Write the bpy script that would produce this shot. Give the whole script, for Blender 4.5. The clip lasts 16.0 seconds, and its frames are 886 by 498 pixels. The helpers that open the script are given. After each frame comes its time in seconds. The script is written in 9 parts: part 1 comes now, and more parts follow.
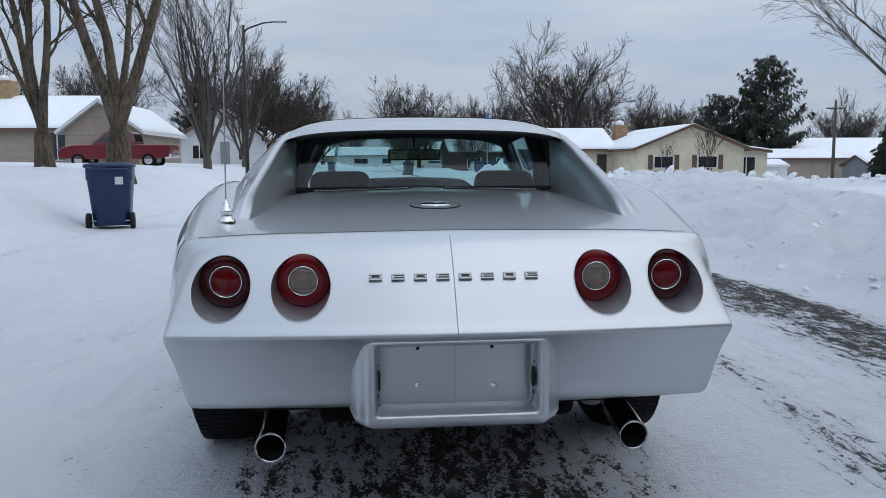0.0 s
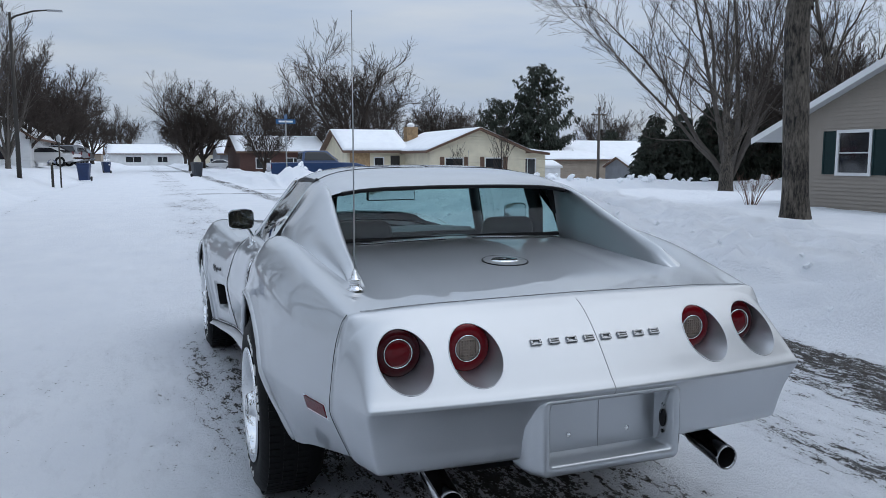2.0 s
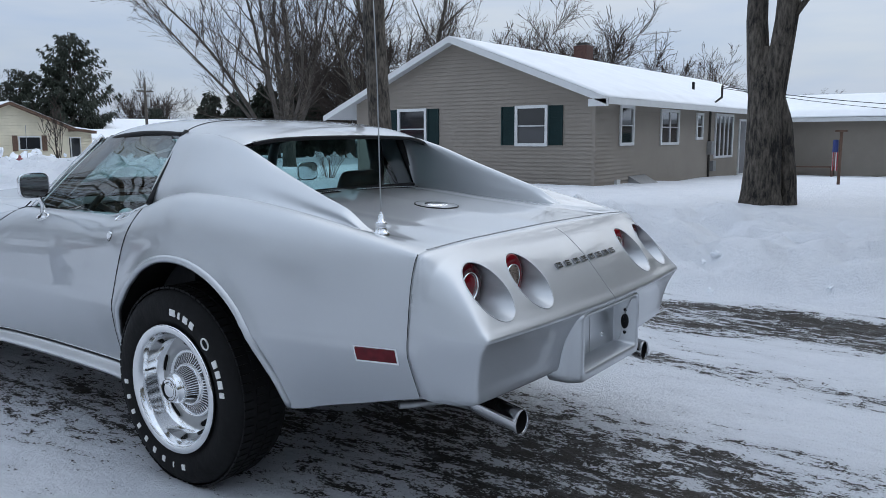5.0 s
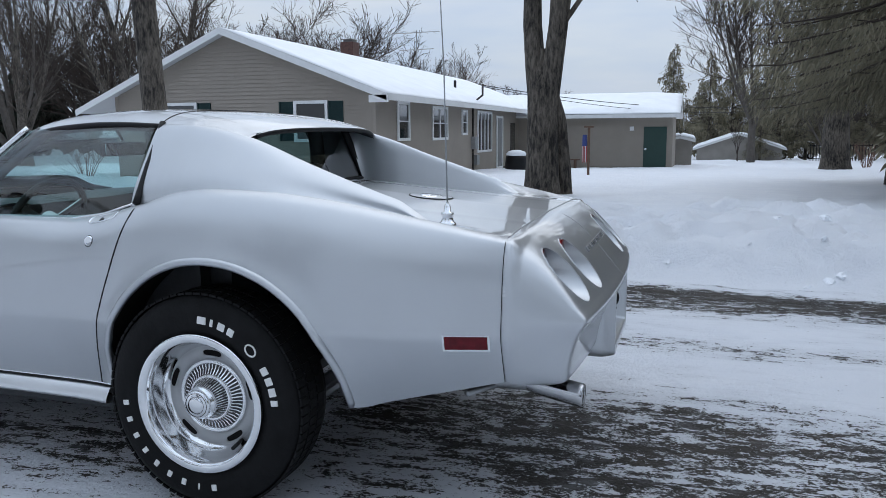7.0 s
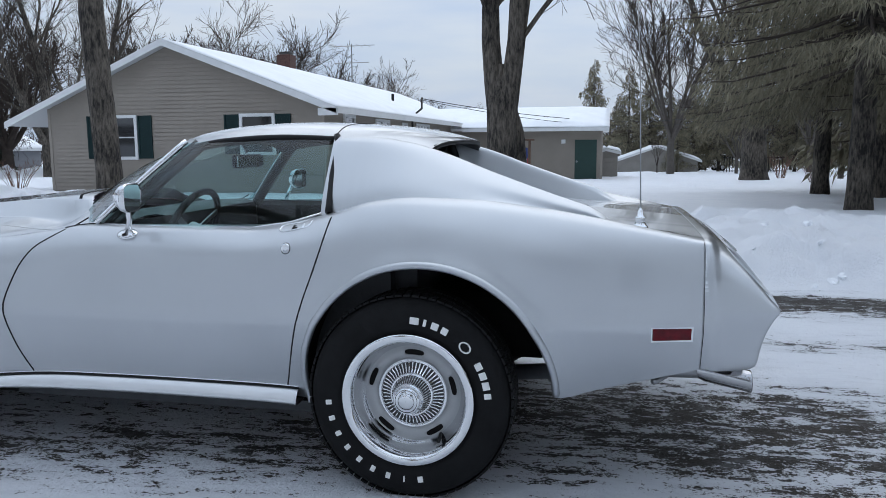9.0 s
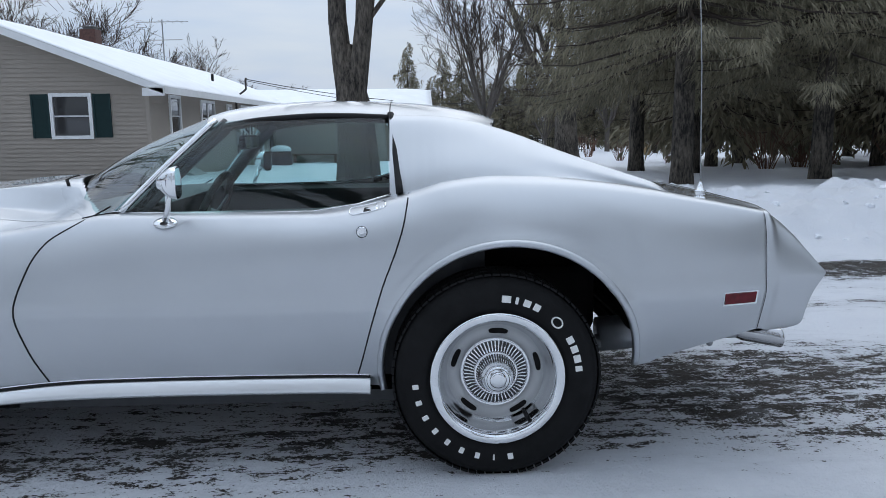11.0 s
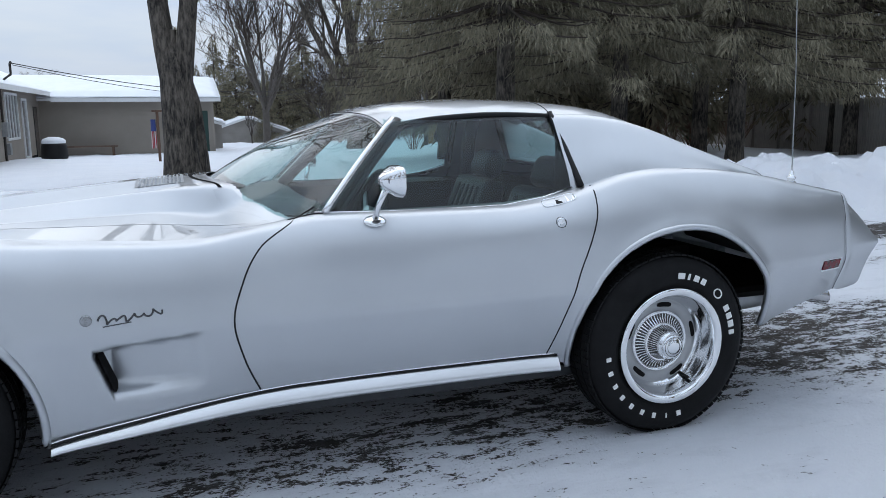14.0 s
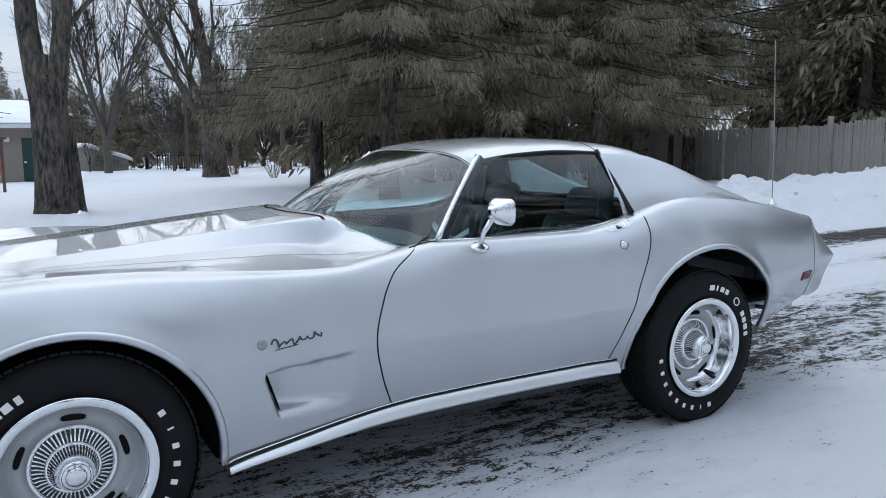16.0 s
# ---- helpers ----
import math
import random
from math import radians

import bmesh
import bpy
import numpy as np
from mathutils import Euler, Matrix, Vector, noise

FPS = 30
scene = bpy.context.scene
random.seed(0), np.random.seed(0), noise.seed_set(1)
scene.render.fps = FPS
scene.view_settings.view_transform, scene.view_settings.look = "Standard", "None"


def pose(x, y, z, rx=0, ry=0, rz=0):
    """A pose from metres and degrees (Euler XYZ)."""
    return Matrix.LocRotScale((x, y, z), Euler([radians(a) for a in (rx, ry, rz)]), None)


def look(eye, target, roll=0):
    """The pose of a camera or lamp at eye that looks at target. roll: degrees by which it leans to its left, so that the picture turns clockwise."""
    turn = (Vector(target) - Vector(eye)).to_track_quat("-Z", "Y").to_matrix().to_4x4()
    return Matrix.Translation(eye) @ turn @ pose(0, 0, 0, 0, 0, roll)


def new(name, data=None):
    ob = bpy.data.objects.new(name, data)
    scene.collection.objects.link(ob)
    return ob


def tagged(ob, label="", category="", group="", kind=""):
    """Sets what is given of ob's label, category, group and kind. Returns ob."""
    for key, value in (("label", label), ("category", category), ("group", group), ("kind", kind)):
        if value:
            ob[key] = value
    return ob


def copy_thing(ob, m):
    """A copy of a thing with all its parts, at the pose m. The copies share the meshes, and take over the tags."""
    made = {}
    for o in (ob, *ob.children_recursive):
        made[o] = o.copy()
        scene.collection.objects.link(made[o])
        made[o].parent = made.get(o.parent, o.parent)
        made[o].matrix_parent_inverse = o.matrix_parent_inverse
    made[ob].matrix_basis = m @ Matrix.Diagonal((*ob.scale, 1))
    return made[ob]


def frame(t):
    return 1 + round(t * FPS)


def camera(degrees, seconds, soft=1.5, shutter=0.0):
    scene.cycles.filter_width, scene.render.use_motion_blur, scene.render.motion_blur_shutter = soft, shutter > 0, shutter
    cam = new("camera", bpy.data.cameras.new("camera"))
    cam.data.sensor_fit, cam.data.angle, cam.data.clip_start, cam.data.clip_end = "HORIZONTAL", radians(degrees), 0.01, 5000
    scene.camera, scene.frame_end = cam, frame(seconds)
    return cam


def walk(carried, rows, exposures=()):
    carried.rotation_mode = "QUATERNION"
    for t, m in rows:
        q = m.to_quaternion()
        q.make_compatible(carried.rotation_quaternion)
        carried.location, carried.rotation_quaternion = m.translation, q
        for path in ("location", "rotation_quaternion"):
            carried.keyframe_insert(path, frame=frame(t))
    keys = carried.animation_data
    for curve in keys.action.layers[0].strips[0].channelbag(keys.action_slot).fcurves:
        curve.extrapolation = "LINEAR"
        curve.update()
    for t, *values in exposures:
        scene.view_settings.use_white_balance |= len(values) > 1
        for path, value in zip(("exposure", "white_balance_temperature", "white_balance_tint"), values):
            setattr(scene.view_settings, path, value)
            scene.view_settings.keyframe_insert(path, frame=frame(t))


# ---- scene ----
cam = camera(59.6, 16.0, 0.6)
PATH = [
    (0, (-0.19, -2.996, 1.049), (-0.022, -1.016, 0.824), -0.3),
    (0.5, (-0.477, -3.06, 1.182), (-0.229, -1.09, 0.944), -0.2),
    (1, (-0.695, -3.011, 1.239), (-0.324, -1.061, 0.995), -0.1),
    (1.5, (-0.935, -2.941, 1.302), (-0.404, -1.028, 1.059), -0.1),
    (2, (-1.196, -2.968, 1.273), (-0.488, -1.112, 1.041), -0.1),
    (2.5, (-1.441, -2.948, 1.263), (-0.56, -1.166, 1.042), -0.2),
    (3, (-1.67, -2.835, 1.209), (-0.632, -1.14, 0.988), -0.3),
    (3.5, (-1.887, -2.702, 1.152), (-0.703, -1.106, 0.923), -0.4),
    (4, (-2.123, -2.581, 1.134), (-0.8, -1.102, 0.884), -0.4),
    (4.5, (-2.246, -2.395, 1.114), (-0.784, -1.057, 0.846), -0.3),
    (5, (-2.328, -2.188, 1.158), (-0.729, -1.021, 0.872), -0.3),
    (5.2, (-2.374, -2.116, 1.155), (-0.727, -1.02, 0.865), -0.3),
    (7.3, (-2.87, -1.288, 1.148), (-0.975, -0.72, 0.849), -0.5),
    (7.5, (-2.939, -1.216, 1.161), (-1.039, -0.668, 0.863), -0.6),
    (8, (-3.051, -1.038, 1.154), (-1.137, -0.531, 0.867), -0.5),
    (8.5, (-3.131, -0.803, 1.176), (-1.206, -0.334, 0.901), -0.4),
    (9, (-3.182, -0.613, 1.15), (-1.243, -0.203, 0.882), -0.4),
    (9.2, (-3.22, -0.507, 1.119), (-1.273, -0.131, 0.857), -0.4),
    (11.3, (-3.255, 0.367, 1.159), (-1.289, 0.228, 0.821), -0.5),
    (11.5, (-3.267, 0.447, 1.179), (-1.307, 0.267, 0.828), -0.4),
    (12, (-3.275, 0.719, 1.155), (-1.327, 0.443, 0.798), -0.4),
    (12.5, (-3.302, 0.962, 1.183), (-1.369, 0.599, 0.822), -0.4),
    (13, (-3.363, 1.236, 1.198), (-1.447, 0.785, 0.839), -0.4),
    (13.5, (-3.276, 1.476, 1.184), (-1.385, 0.93, 0.828), -0.5),
    (14, (-3.171, 1.692, 1.193), (-1.311, 1.045, 0.843), -0.5),
    (14.5, (-3.222, 1.956, 1.21), (-1.398, 1.209, 0.873), -0.5),
    (15, (-3.244, 2.197, 1.245), (-1.46, 1.351, 0.924), -0.4),
    (15.5, (-3.163, 2.438, 1.232), (-1.421, 1.504, 0.927), -0.3),
    (16, (-3.089, 2.65, 1.24), (-1.388, 1.638, 0.957), -0.2),
]
EXPOSURES = [(0.0, -0.10), (3.0, -0.08), (5.0, 0.02), (8.0, 0.08), (12.0, 0.14), (16.0, 0.22)]
walk(cam, [(t, look(eye, target, roll)) for t, eye, target, roll in PATH], EXPOSURES)

# ---- sky and sun: a high, thin overcast ----
SUN_ELEV, SUN_AZ = 52.0, 98.0  # azimuth in degrees from +y towards +x
world = bpy.data.worlds.new("winter_sky")
scene.world = world
world.use_nodes = True
wn, wl = world.node_tree.nodes, world.node_tree.links
wn.clear()
w_out = wn.new("ShaderNodeOutputWorld")
w_bg = wn.new("ShaderNodeBackground")
w_sky = wn.new("ShaderNodeTexSky")
w_sky.sky_type = "NISHITA"
w_sky.sun_disc = False
w_sky.sun_elevation = radians(SUN_ELEV)
w_sky.sun_rotation = radians(SUN_AZ)
w_sky.air_density = 1.0
w_sky.dust_density = 1.5
w_tc = wn.new("ShaderNodeTexCoord")
w_map = wn.new("ShaderNodeMapping")
w_map.inputs["Scale"].default_value = (1.6, 1.6, 9.0)
w_noise = wn.new("ShaderNodeTexNoise")
w_noise.inputs["Scale"].default_value = 1.7
w_noise.inputs["Detail"].default_value = 7.0
w_noise.inputs["Roughness"].default_value = 0.55
w_ramp = wn.new("ShaderNodeValToRGB")
w_ramp.color_ramp.elements[0].position = 0.36
w_ramp.color_ramp.elements[0].color = (0.86, 0.86, 0.86, 1)
w_ramp.color_ramp.elements[1].position = 0.56
w_ramp.color_ramp.elements[1].color = (1, 1, 1, 1)
w_noise2 = wn.new("ShaderNodeTexNoise")
w_noise2.inputs["Scale"].default_value = 2.6
w_noise2.inputs["Detail"].default_value = 6.0
w_cloud = wn.new("ShaderNodeValToRGB")
w_cloud.color_ramp.elements[0].position = 0.3
w_cloud.color_ramp.elements[0].color = (4.7, 5.8, 7.6, 1)
w_cloud.color_ramp.elements[1].position = 0.7
w_cloud.color_ramp.elements[1].color = (6.15, 6.85, 7.8, 1)
w_mix = wn.new("ShaderNodeMixRGB")
wl.new(w_tc.outputs["Generated"], w_map.inputs["Vector"])
wl.new(w_map.outputs["Vector"], w_noise.inputs["Vector"])
wl.new(w_map.outputs["Vector"], w_noise2.inputs["Vector"])
wl.new(w_noise.outputs["Fac"], w_ramp.inputs["Fac"])
wl.new(w_noise2.outputs["Fac"], w_cloud.inputs["Fac"])
wl.new(w_ramp.outputs["Color"], w_mix.inputs["Fac"])
wl.new(w_sky.outputs["Color"], w_mix.inputs["Color1"])
wl.new(w_cloud.outputs["Color"], w_mix.inputs["Color2"])
# an overcast sky is brightest overhead
w_sep = wn.new("ShaderNodeSeparateXYZ")
w_grad = wn.new("ShaderNodeMapRange")
for k_, v_ in (("From Min", 0.0), ("From Max", 1.0), ("To Min", 0.97), ("To Max", 1.78)):
    w_grad.inputs[k_].default_value = v_
w_mul = wn.new("ShaderNodeVectorMath")
w_mul.operation = "SCALE"
wl.new(w_tc.outputs["Generated"], w_sep.inputs["Vector"])
wl.new(w_sep.outputs["Z"], w_grad.inputs["Value"])
wl.new(w_mix.outputs["Color"], w_mul.inputs[0])
# and whitest round the veiled sun
w_dot = wn.new("ShaderNodeVectorMath")
w_dot.operation = "DOT_PRODUCT"
w_dot.inputs[1].default_value = (math.sin(radians(SUN_AZ)) * math.cos(radians(SUN_ELEV)), math.cos(radians(SUN_AZ)) * math.cos(radians(SUN_ELEV)), math.sin(radians(SUN_ELEV)))
wl.new(w_tc.outputs["Generated"], w_dot.inputs[0])
w_glow = wn.new("ShaderNodeMapRange")
w_glow.interpolation_type = "SMOOTHSTEP"
for k_, v_ in (("From Min", -0.2), ("From Max", 1.0), ("To Min", 0.98), ("To Max", 1.06)):
    w_glow.inputs[k_].default_value = v_
wl.new(w_dot.outputs["Value"], w_glow.inputs["Value"])
w_both = wn.new("ShaderNodeMath")
w_both.operation = "MULTIPLY"
wl.new(w_grad.outputs["Result"], w_both.inputs[0])
wl.new(w_glow.outputs["Result"], w_both.inputs[1])
wl.new(w_both.outputs["Value"], w_mul.inputs["Scale"])
wl.new(w_mul.outputs["Vector"], w_bg.inputs["Color"])
w_bg.inputs["Strength"].default_value = 0.088
wl.new(w_bg.outputs["Background"], w_out.inputs["Surface"])

sun_lamp = new("sun", bpy.data.lights.new("sun", "SUN"))
sun_lamp.data.energy = 0.75
sun_lamp.data.angle = radians(80)
sun_lamp.data.color = (1.0, 0.98, 0.95)
sa, se = radians(SUN_AZ), radians(SUN_ELEV)
sun_lamp.matrix_world = look((math.sin(sa) * math.cos(se) * 50, math.cos(sa) * math.cos(se) * 50, math.sin(se) * 50), (0, 0, 0))


# ---- materials ----
def mat_base(name):
    m = bpy.data.materials.new(name)
    m.use_nodes = True
    nt = m.node_tree
    return m, nt, nt.nodes["Principled BSDF"]


def simple(name, col, rough=0.6, metal=0.0, coat=0.0, vary=0.0, scale=8.0, bump=0.0, bump_scale=60.0, stretch=(1, 1, 1), spec=0.5):
    """A plain material with two-scale variation of colour and a fine relief."""
    m, nt, b = mat_base(name)
    b.inputs["Base Color"].default_value = (*col, 1)
    b.inputs["Roughness"].default_value = rough
    b.inputs["Metallic"].default_value = metal
    b.inputs["Coat Weight"].default_value = coat
    b.inputs["Coat Roughness"].default_value = 0.04
    b.inputs["Specular IOR Level"].default_value = spec
    tc = nt.nodes.new("ShaderNodeTexCoord")
    mp = nt.nodes.new("ShaderNodeMapping")
    mp.inputs["Scale"].default_value = stretch
    nt.links.new(tc.outputs["Object"], mp.inputs["Vector"])
    if vary:
        n1 = nt.nodes.new("ShaderNodeTexNoise")
        n1.inputs["Scale"].default_value = scale
        n1.inputs["Detail"].default_value = 8
        n1.inputs["Roughness"].default_value = 0.65
        mr = nt.nodes.new("ShaderNodeMapRange")
        mr.inputs["From Min"].default_value = 0.3
        mr.inputs["From Max"].default_value = 0.7
        mr.inputs["To Min"].default_value = 1 - vary
        mr.inputs["To Max"].default_value = 1 + vary
        mx = nt.nodes.new("ShaderNodeMixRGB")
        mx.blend_type = "MULTIPLY"
        mx.inputs["Fac"].default_value = 1
        mx.inputs["Color1"].default_value = (*col, 1)
        nt.links.new(mp.outputs["Vector"], n1.inputs["Vector"])
        nt.links.new(n1.outputs["Fac"], mr.inputs["Value"])
        nt.links.new(mr.outputs["Result"], mx.inputs["Color2"])
        nt.links.new(mx.outputs["Color"], b.inputs["Base Color"])
    if bump:
        n2 = nt.nodes.new("ShaderNodeTexNoise")
        n2.inputs["Scale"].default_value = bump_scale
        n2.inputs["Detail"].default_value = 5
        bp = nt.nodes.new("ShaderNodeBump")
        bp.inputs["Strength"].default_value = bump
        bp.inputs["Distance"].default_value = 0.02
        nt.links.new(mp.outputs["Vector"], n2.inputs["Vector"])
        nt.links.new(n2.outputs["Fac"], bp.inputs["Height"])
        nt.links.new(bp.outputs["Normal"], b.inputs["Normal"])
    return m


def glass_mat(name, tint, ior=1.5, rough=0.0):
    m = bpy.data.materials.new(name)
    m.use_nodes = True
    nt = m.node_tree
    nt.nodes.clear()
    out = nt.nodes.new("ShaderNodeOutputMaterial")
    mix = nt.nodes.new("ShaderNodeMixShader")
    tr = nt.nodes.new("ShaderNodeBsdfTransparent")
    tr.inputs["Color"].default_value = (*tint, 1)
    gl = nt.nodes.new("ShaderNodeBsdfGlossy")
    gl.inputs["Roughness"].default_value = rough
    lw = nt.nodes.new("ShaderNodeLayerWeight")
    lw.inputs["Blend"].default_value = 0.5
    pw = nt.nodes.new("ShaderNodeMath")
    pw.operation = "POWER"
    pw.inputs[1].default_value = 2.7
    ma = nt.nodes.new("ShaderNodeMath")
    ma.operation = "MULTIPLY_ADD"
    ma.inputs[1].default_value = 0.9
    ma.inputs[2].default_value = 0.055
    nt.links.new(lw.outputs["Facing"], pw.inputs[0])
    nt.links.new(pw.outputs["Value"], ma.inputs[0])
    nt.links.new(ma.outputs["Value"], mix.inputs["Fac"])
    nt.links.new(tr.outputs["BSDF"], mix.inputs[1])
    nt.links.new(gl.outputs["BSDF"], mix.inputs[2])
    nt.links.new(mix.outputs["Shader"], out.inputs["Surface"])
    return m


def paint_mat(name, col):
    """Silver metallic lacquer: fine flake under a clear coat with a faint orange peel."""
    m, nt, b = mat_base(name)
    b.inputs["Metallic"].default_value = 0.95
    b.inputs["Roughness"].default_value = 0.42
    b.inputs["Coat Weight"].default_value = 1.0
    b.inputs["Coat Roughness"].default_value = 0.008
    b.inputs["Coat IOR"].default_value = 1.52
    tc = nt.nodes.new("ShaderNodeTexCoord")
    fl = nt.nodes.new("ShaderNodeTexVoronoi")
    fl.inputs["Scale"].default_value = 900
    mr = nt.nodes.new("ShaderNodeMapRange")
    mr.inputs["To Min"].default_value = 0.9
    mr.inputs["To Max"].default_value = 1.08
    soft = nt.nodes.new("ShaderNodeTexNoise")
    soft.inputs["Scale"].default_value = 3.0
    soft.inputs["Detail"].default_value = 6
    mr2 = nt.nodes.new("ShaderNodeMapRange")
    mr2.inputs["From Min"].default_value = 0.3
    mr2.inputs["From Max"].default_value = 0.7
    mr2.inputs["To Min"].default_value = 0.97
    mr2.inputs["To Max"].default_value = 1.03
    mul = nt.nodes.new("ShaderNodeMath")
    mul.operation = "MULTIPLY"
    mx = nt.nodes.new("ShaderNodeMixRGB")
    mx.blend_type = "MULTIPLY"
    mx.inputs["Fac"].default_value = 1
    mx.inputs["Color1"].default_value = (*col, 1)
    peel = nt.nodes.new("ShaderNodeTexNoise")
    peel.inputs["Scale"].default_value = 22
    peel.inputs["Detail"].default_value = 3
    bp = nt.nodes.new("ShaderNodeBump")
    bp.inputs["Strength"].default_value = 0.02
    bp.inputs["Distance"].default_value = 0.002
    ln = nt.links.new
    ln(tc.outputs["Object"], fl.inputs["Vector"])
    ln(fl.outputs["Distance"], mr.inputs["Value"])
    ln(tc.outputs["Object"], soft.inputs["Vector"])
    ln(soft.outputs["Fac"], mr2.inputs["Value"])
    ln(mr.outputs["Result"], mul.inputs[0])
    ln(mr2.outputs["Result"], mul.inputs[1])
    ln(mul.outputs["Value"], mx.inputs["Color2"])
    ln(mx.outputs["Color"], b.inputs["Base Color"])
    ln(tc.outputs["Object"], peel.inputs["Vector"])
    ln(peel.outputs["Fac"], bp.inputs["Height"])
    ln(bp.outputs["Normal"], b.inputs["Coat Normal"])
    return m


def bark_mat(name, dark, light, scale=9.0):
    m, nt, b = mat_base(name)
    b.inputs["Roughness"].default_value = 0.9
    tc = nt.nodes.new("ShaderNodeTexCoord")
    mp = nt.nodes.new("ShaderNodeMapping")
    mp.inputs["Scale"].default_value = (1, 1, 0.26)
    n1 = nt.nodes.new("ShaderNodeTexNoise")
    n1.inputs["Scale"].default_value = scale * 2
    n1.inputs["Detail"].default_value = 9
    n1.inputs["Roughness"].default_value = 0.7
    n2 = nt.nodes.new("ShaderNodeTexNoise")
    n2.inputs["Scale"].default_value = 1.3
    n2.inputs["Detail"].default_value = 4
    add = nt.nodes.new("ShaderNodeMath")
    add.operation = "MULTIPLY_ADD"
    add.inputs[1].default_value = 0.5
    rp = nt.nodes.new("ShaderNodeValToRGB")
    rp.color_ramp.elements[0].position = 0.62
    rp.color_ramp.elements[0].color = (*dark, 1)
    rp.color_ramp.elements[1].position = 0.90
    rp.color_ramp.elements[1].color = (*light, 1)
    bp = nt.nodes.new("ShaderNodeBump")
    bp.inputs["Strength"].default_value = 0.9
    bp.inputs["Distance"].default_value = 0.05
    ln = nt.links.new
    ln(tc.outputs["Object"], mp.inputs["Vector"])
    ln(mp.outputs["Vector"], n1.inputs["Vector"])
    ln(tc.outputs["Object"], n2.inputs["Vector"])
    ln(n2.outputs["Fac"], add.inputs[0])
    ln(n1.outputs["Fac"], add.inputs[2])
    ln(add.outputs["Value"], rp.inputs["Fac"])
    ln(rp.outputs["Color"], b.inputs["Base Color"])
    ln(n1.outputs["Fac"], bp.inputs["Height"])
    ln(bp.outputs["Normal"], b.inputs["Normal"])
    return m


def foliage_mat(name, c1, c2):
    m, nt, b = mat_base(name)
    b.inputs["Roughness"].default_value = 0.75
    geo = nt.nodes.new("ShaderNodeNewGeometry")
    tc = nt.nodes.new("ShaderNodeTexCoord")
    n1 = nt.nodes.new("ShaderNodeTexNoise")
    n1.inputs["Scale"].default_value = 0.8
    add = nt.nodes.new("ShaderNodeMath")
    add.operation = "MULTIPLY_ADD"
    add.inputs[1].default_value = 0.5
    rp = nt.nodes.new("ShaderNodeValToRGB")
    rp.color_ramp.elements[0].position = 0.25
    rp.color_ramp.elements[0].color = (*c1, 1)
    rp.color_ramp.elements[1].position = 0.9
    rp.color_ramp.elements[1].color = (*c2, 1)
    nt.links.new(tc.outputs["Object"], n1.inputs["Vector"])
    nt.links.new(geo.outputs["Random Per Island"], add.inputs[0])
    nt.links.new(n1.outputs["Fac"], add.inputs[2])
    nt.links.new(add.outputs["Value"], rp.inputs["Fac"])
    nt.links.new(rp.outputs["Color"], b.inputs["Base Color"])
    return m


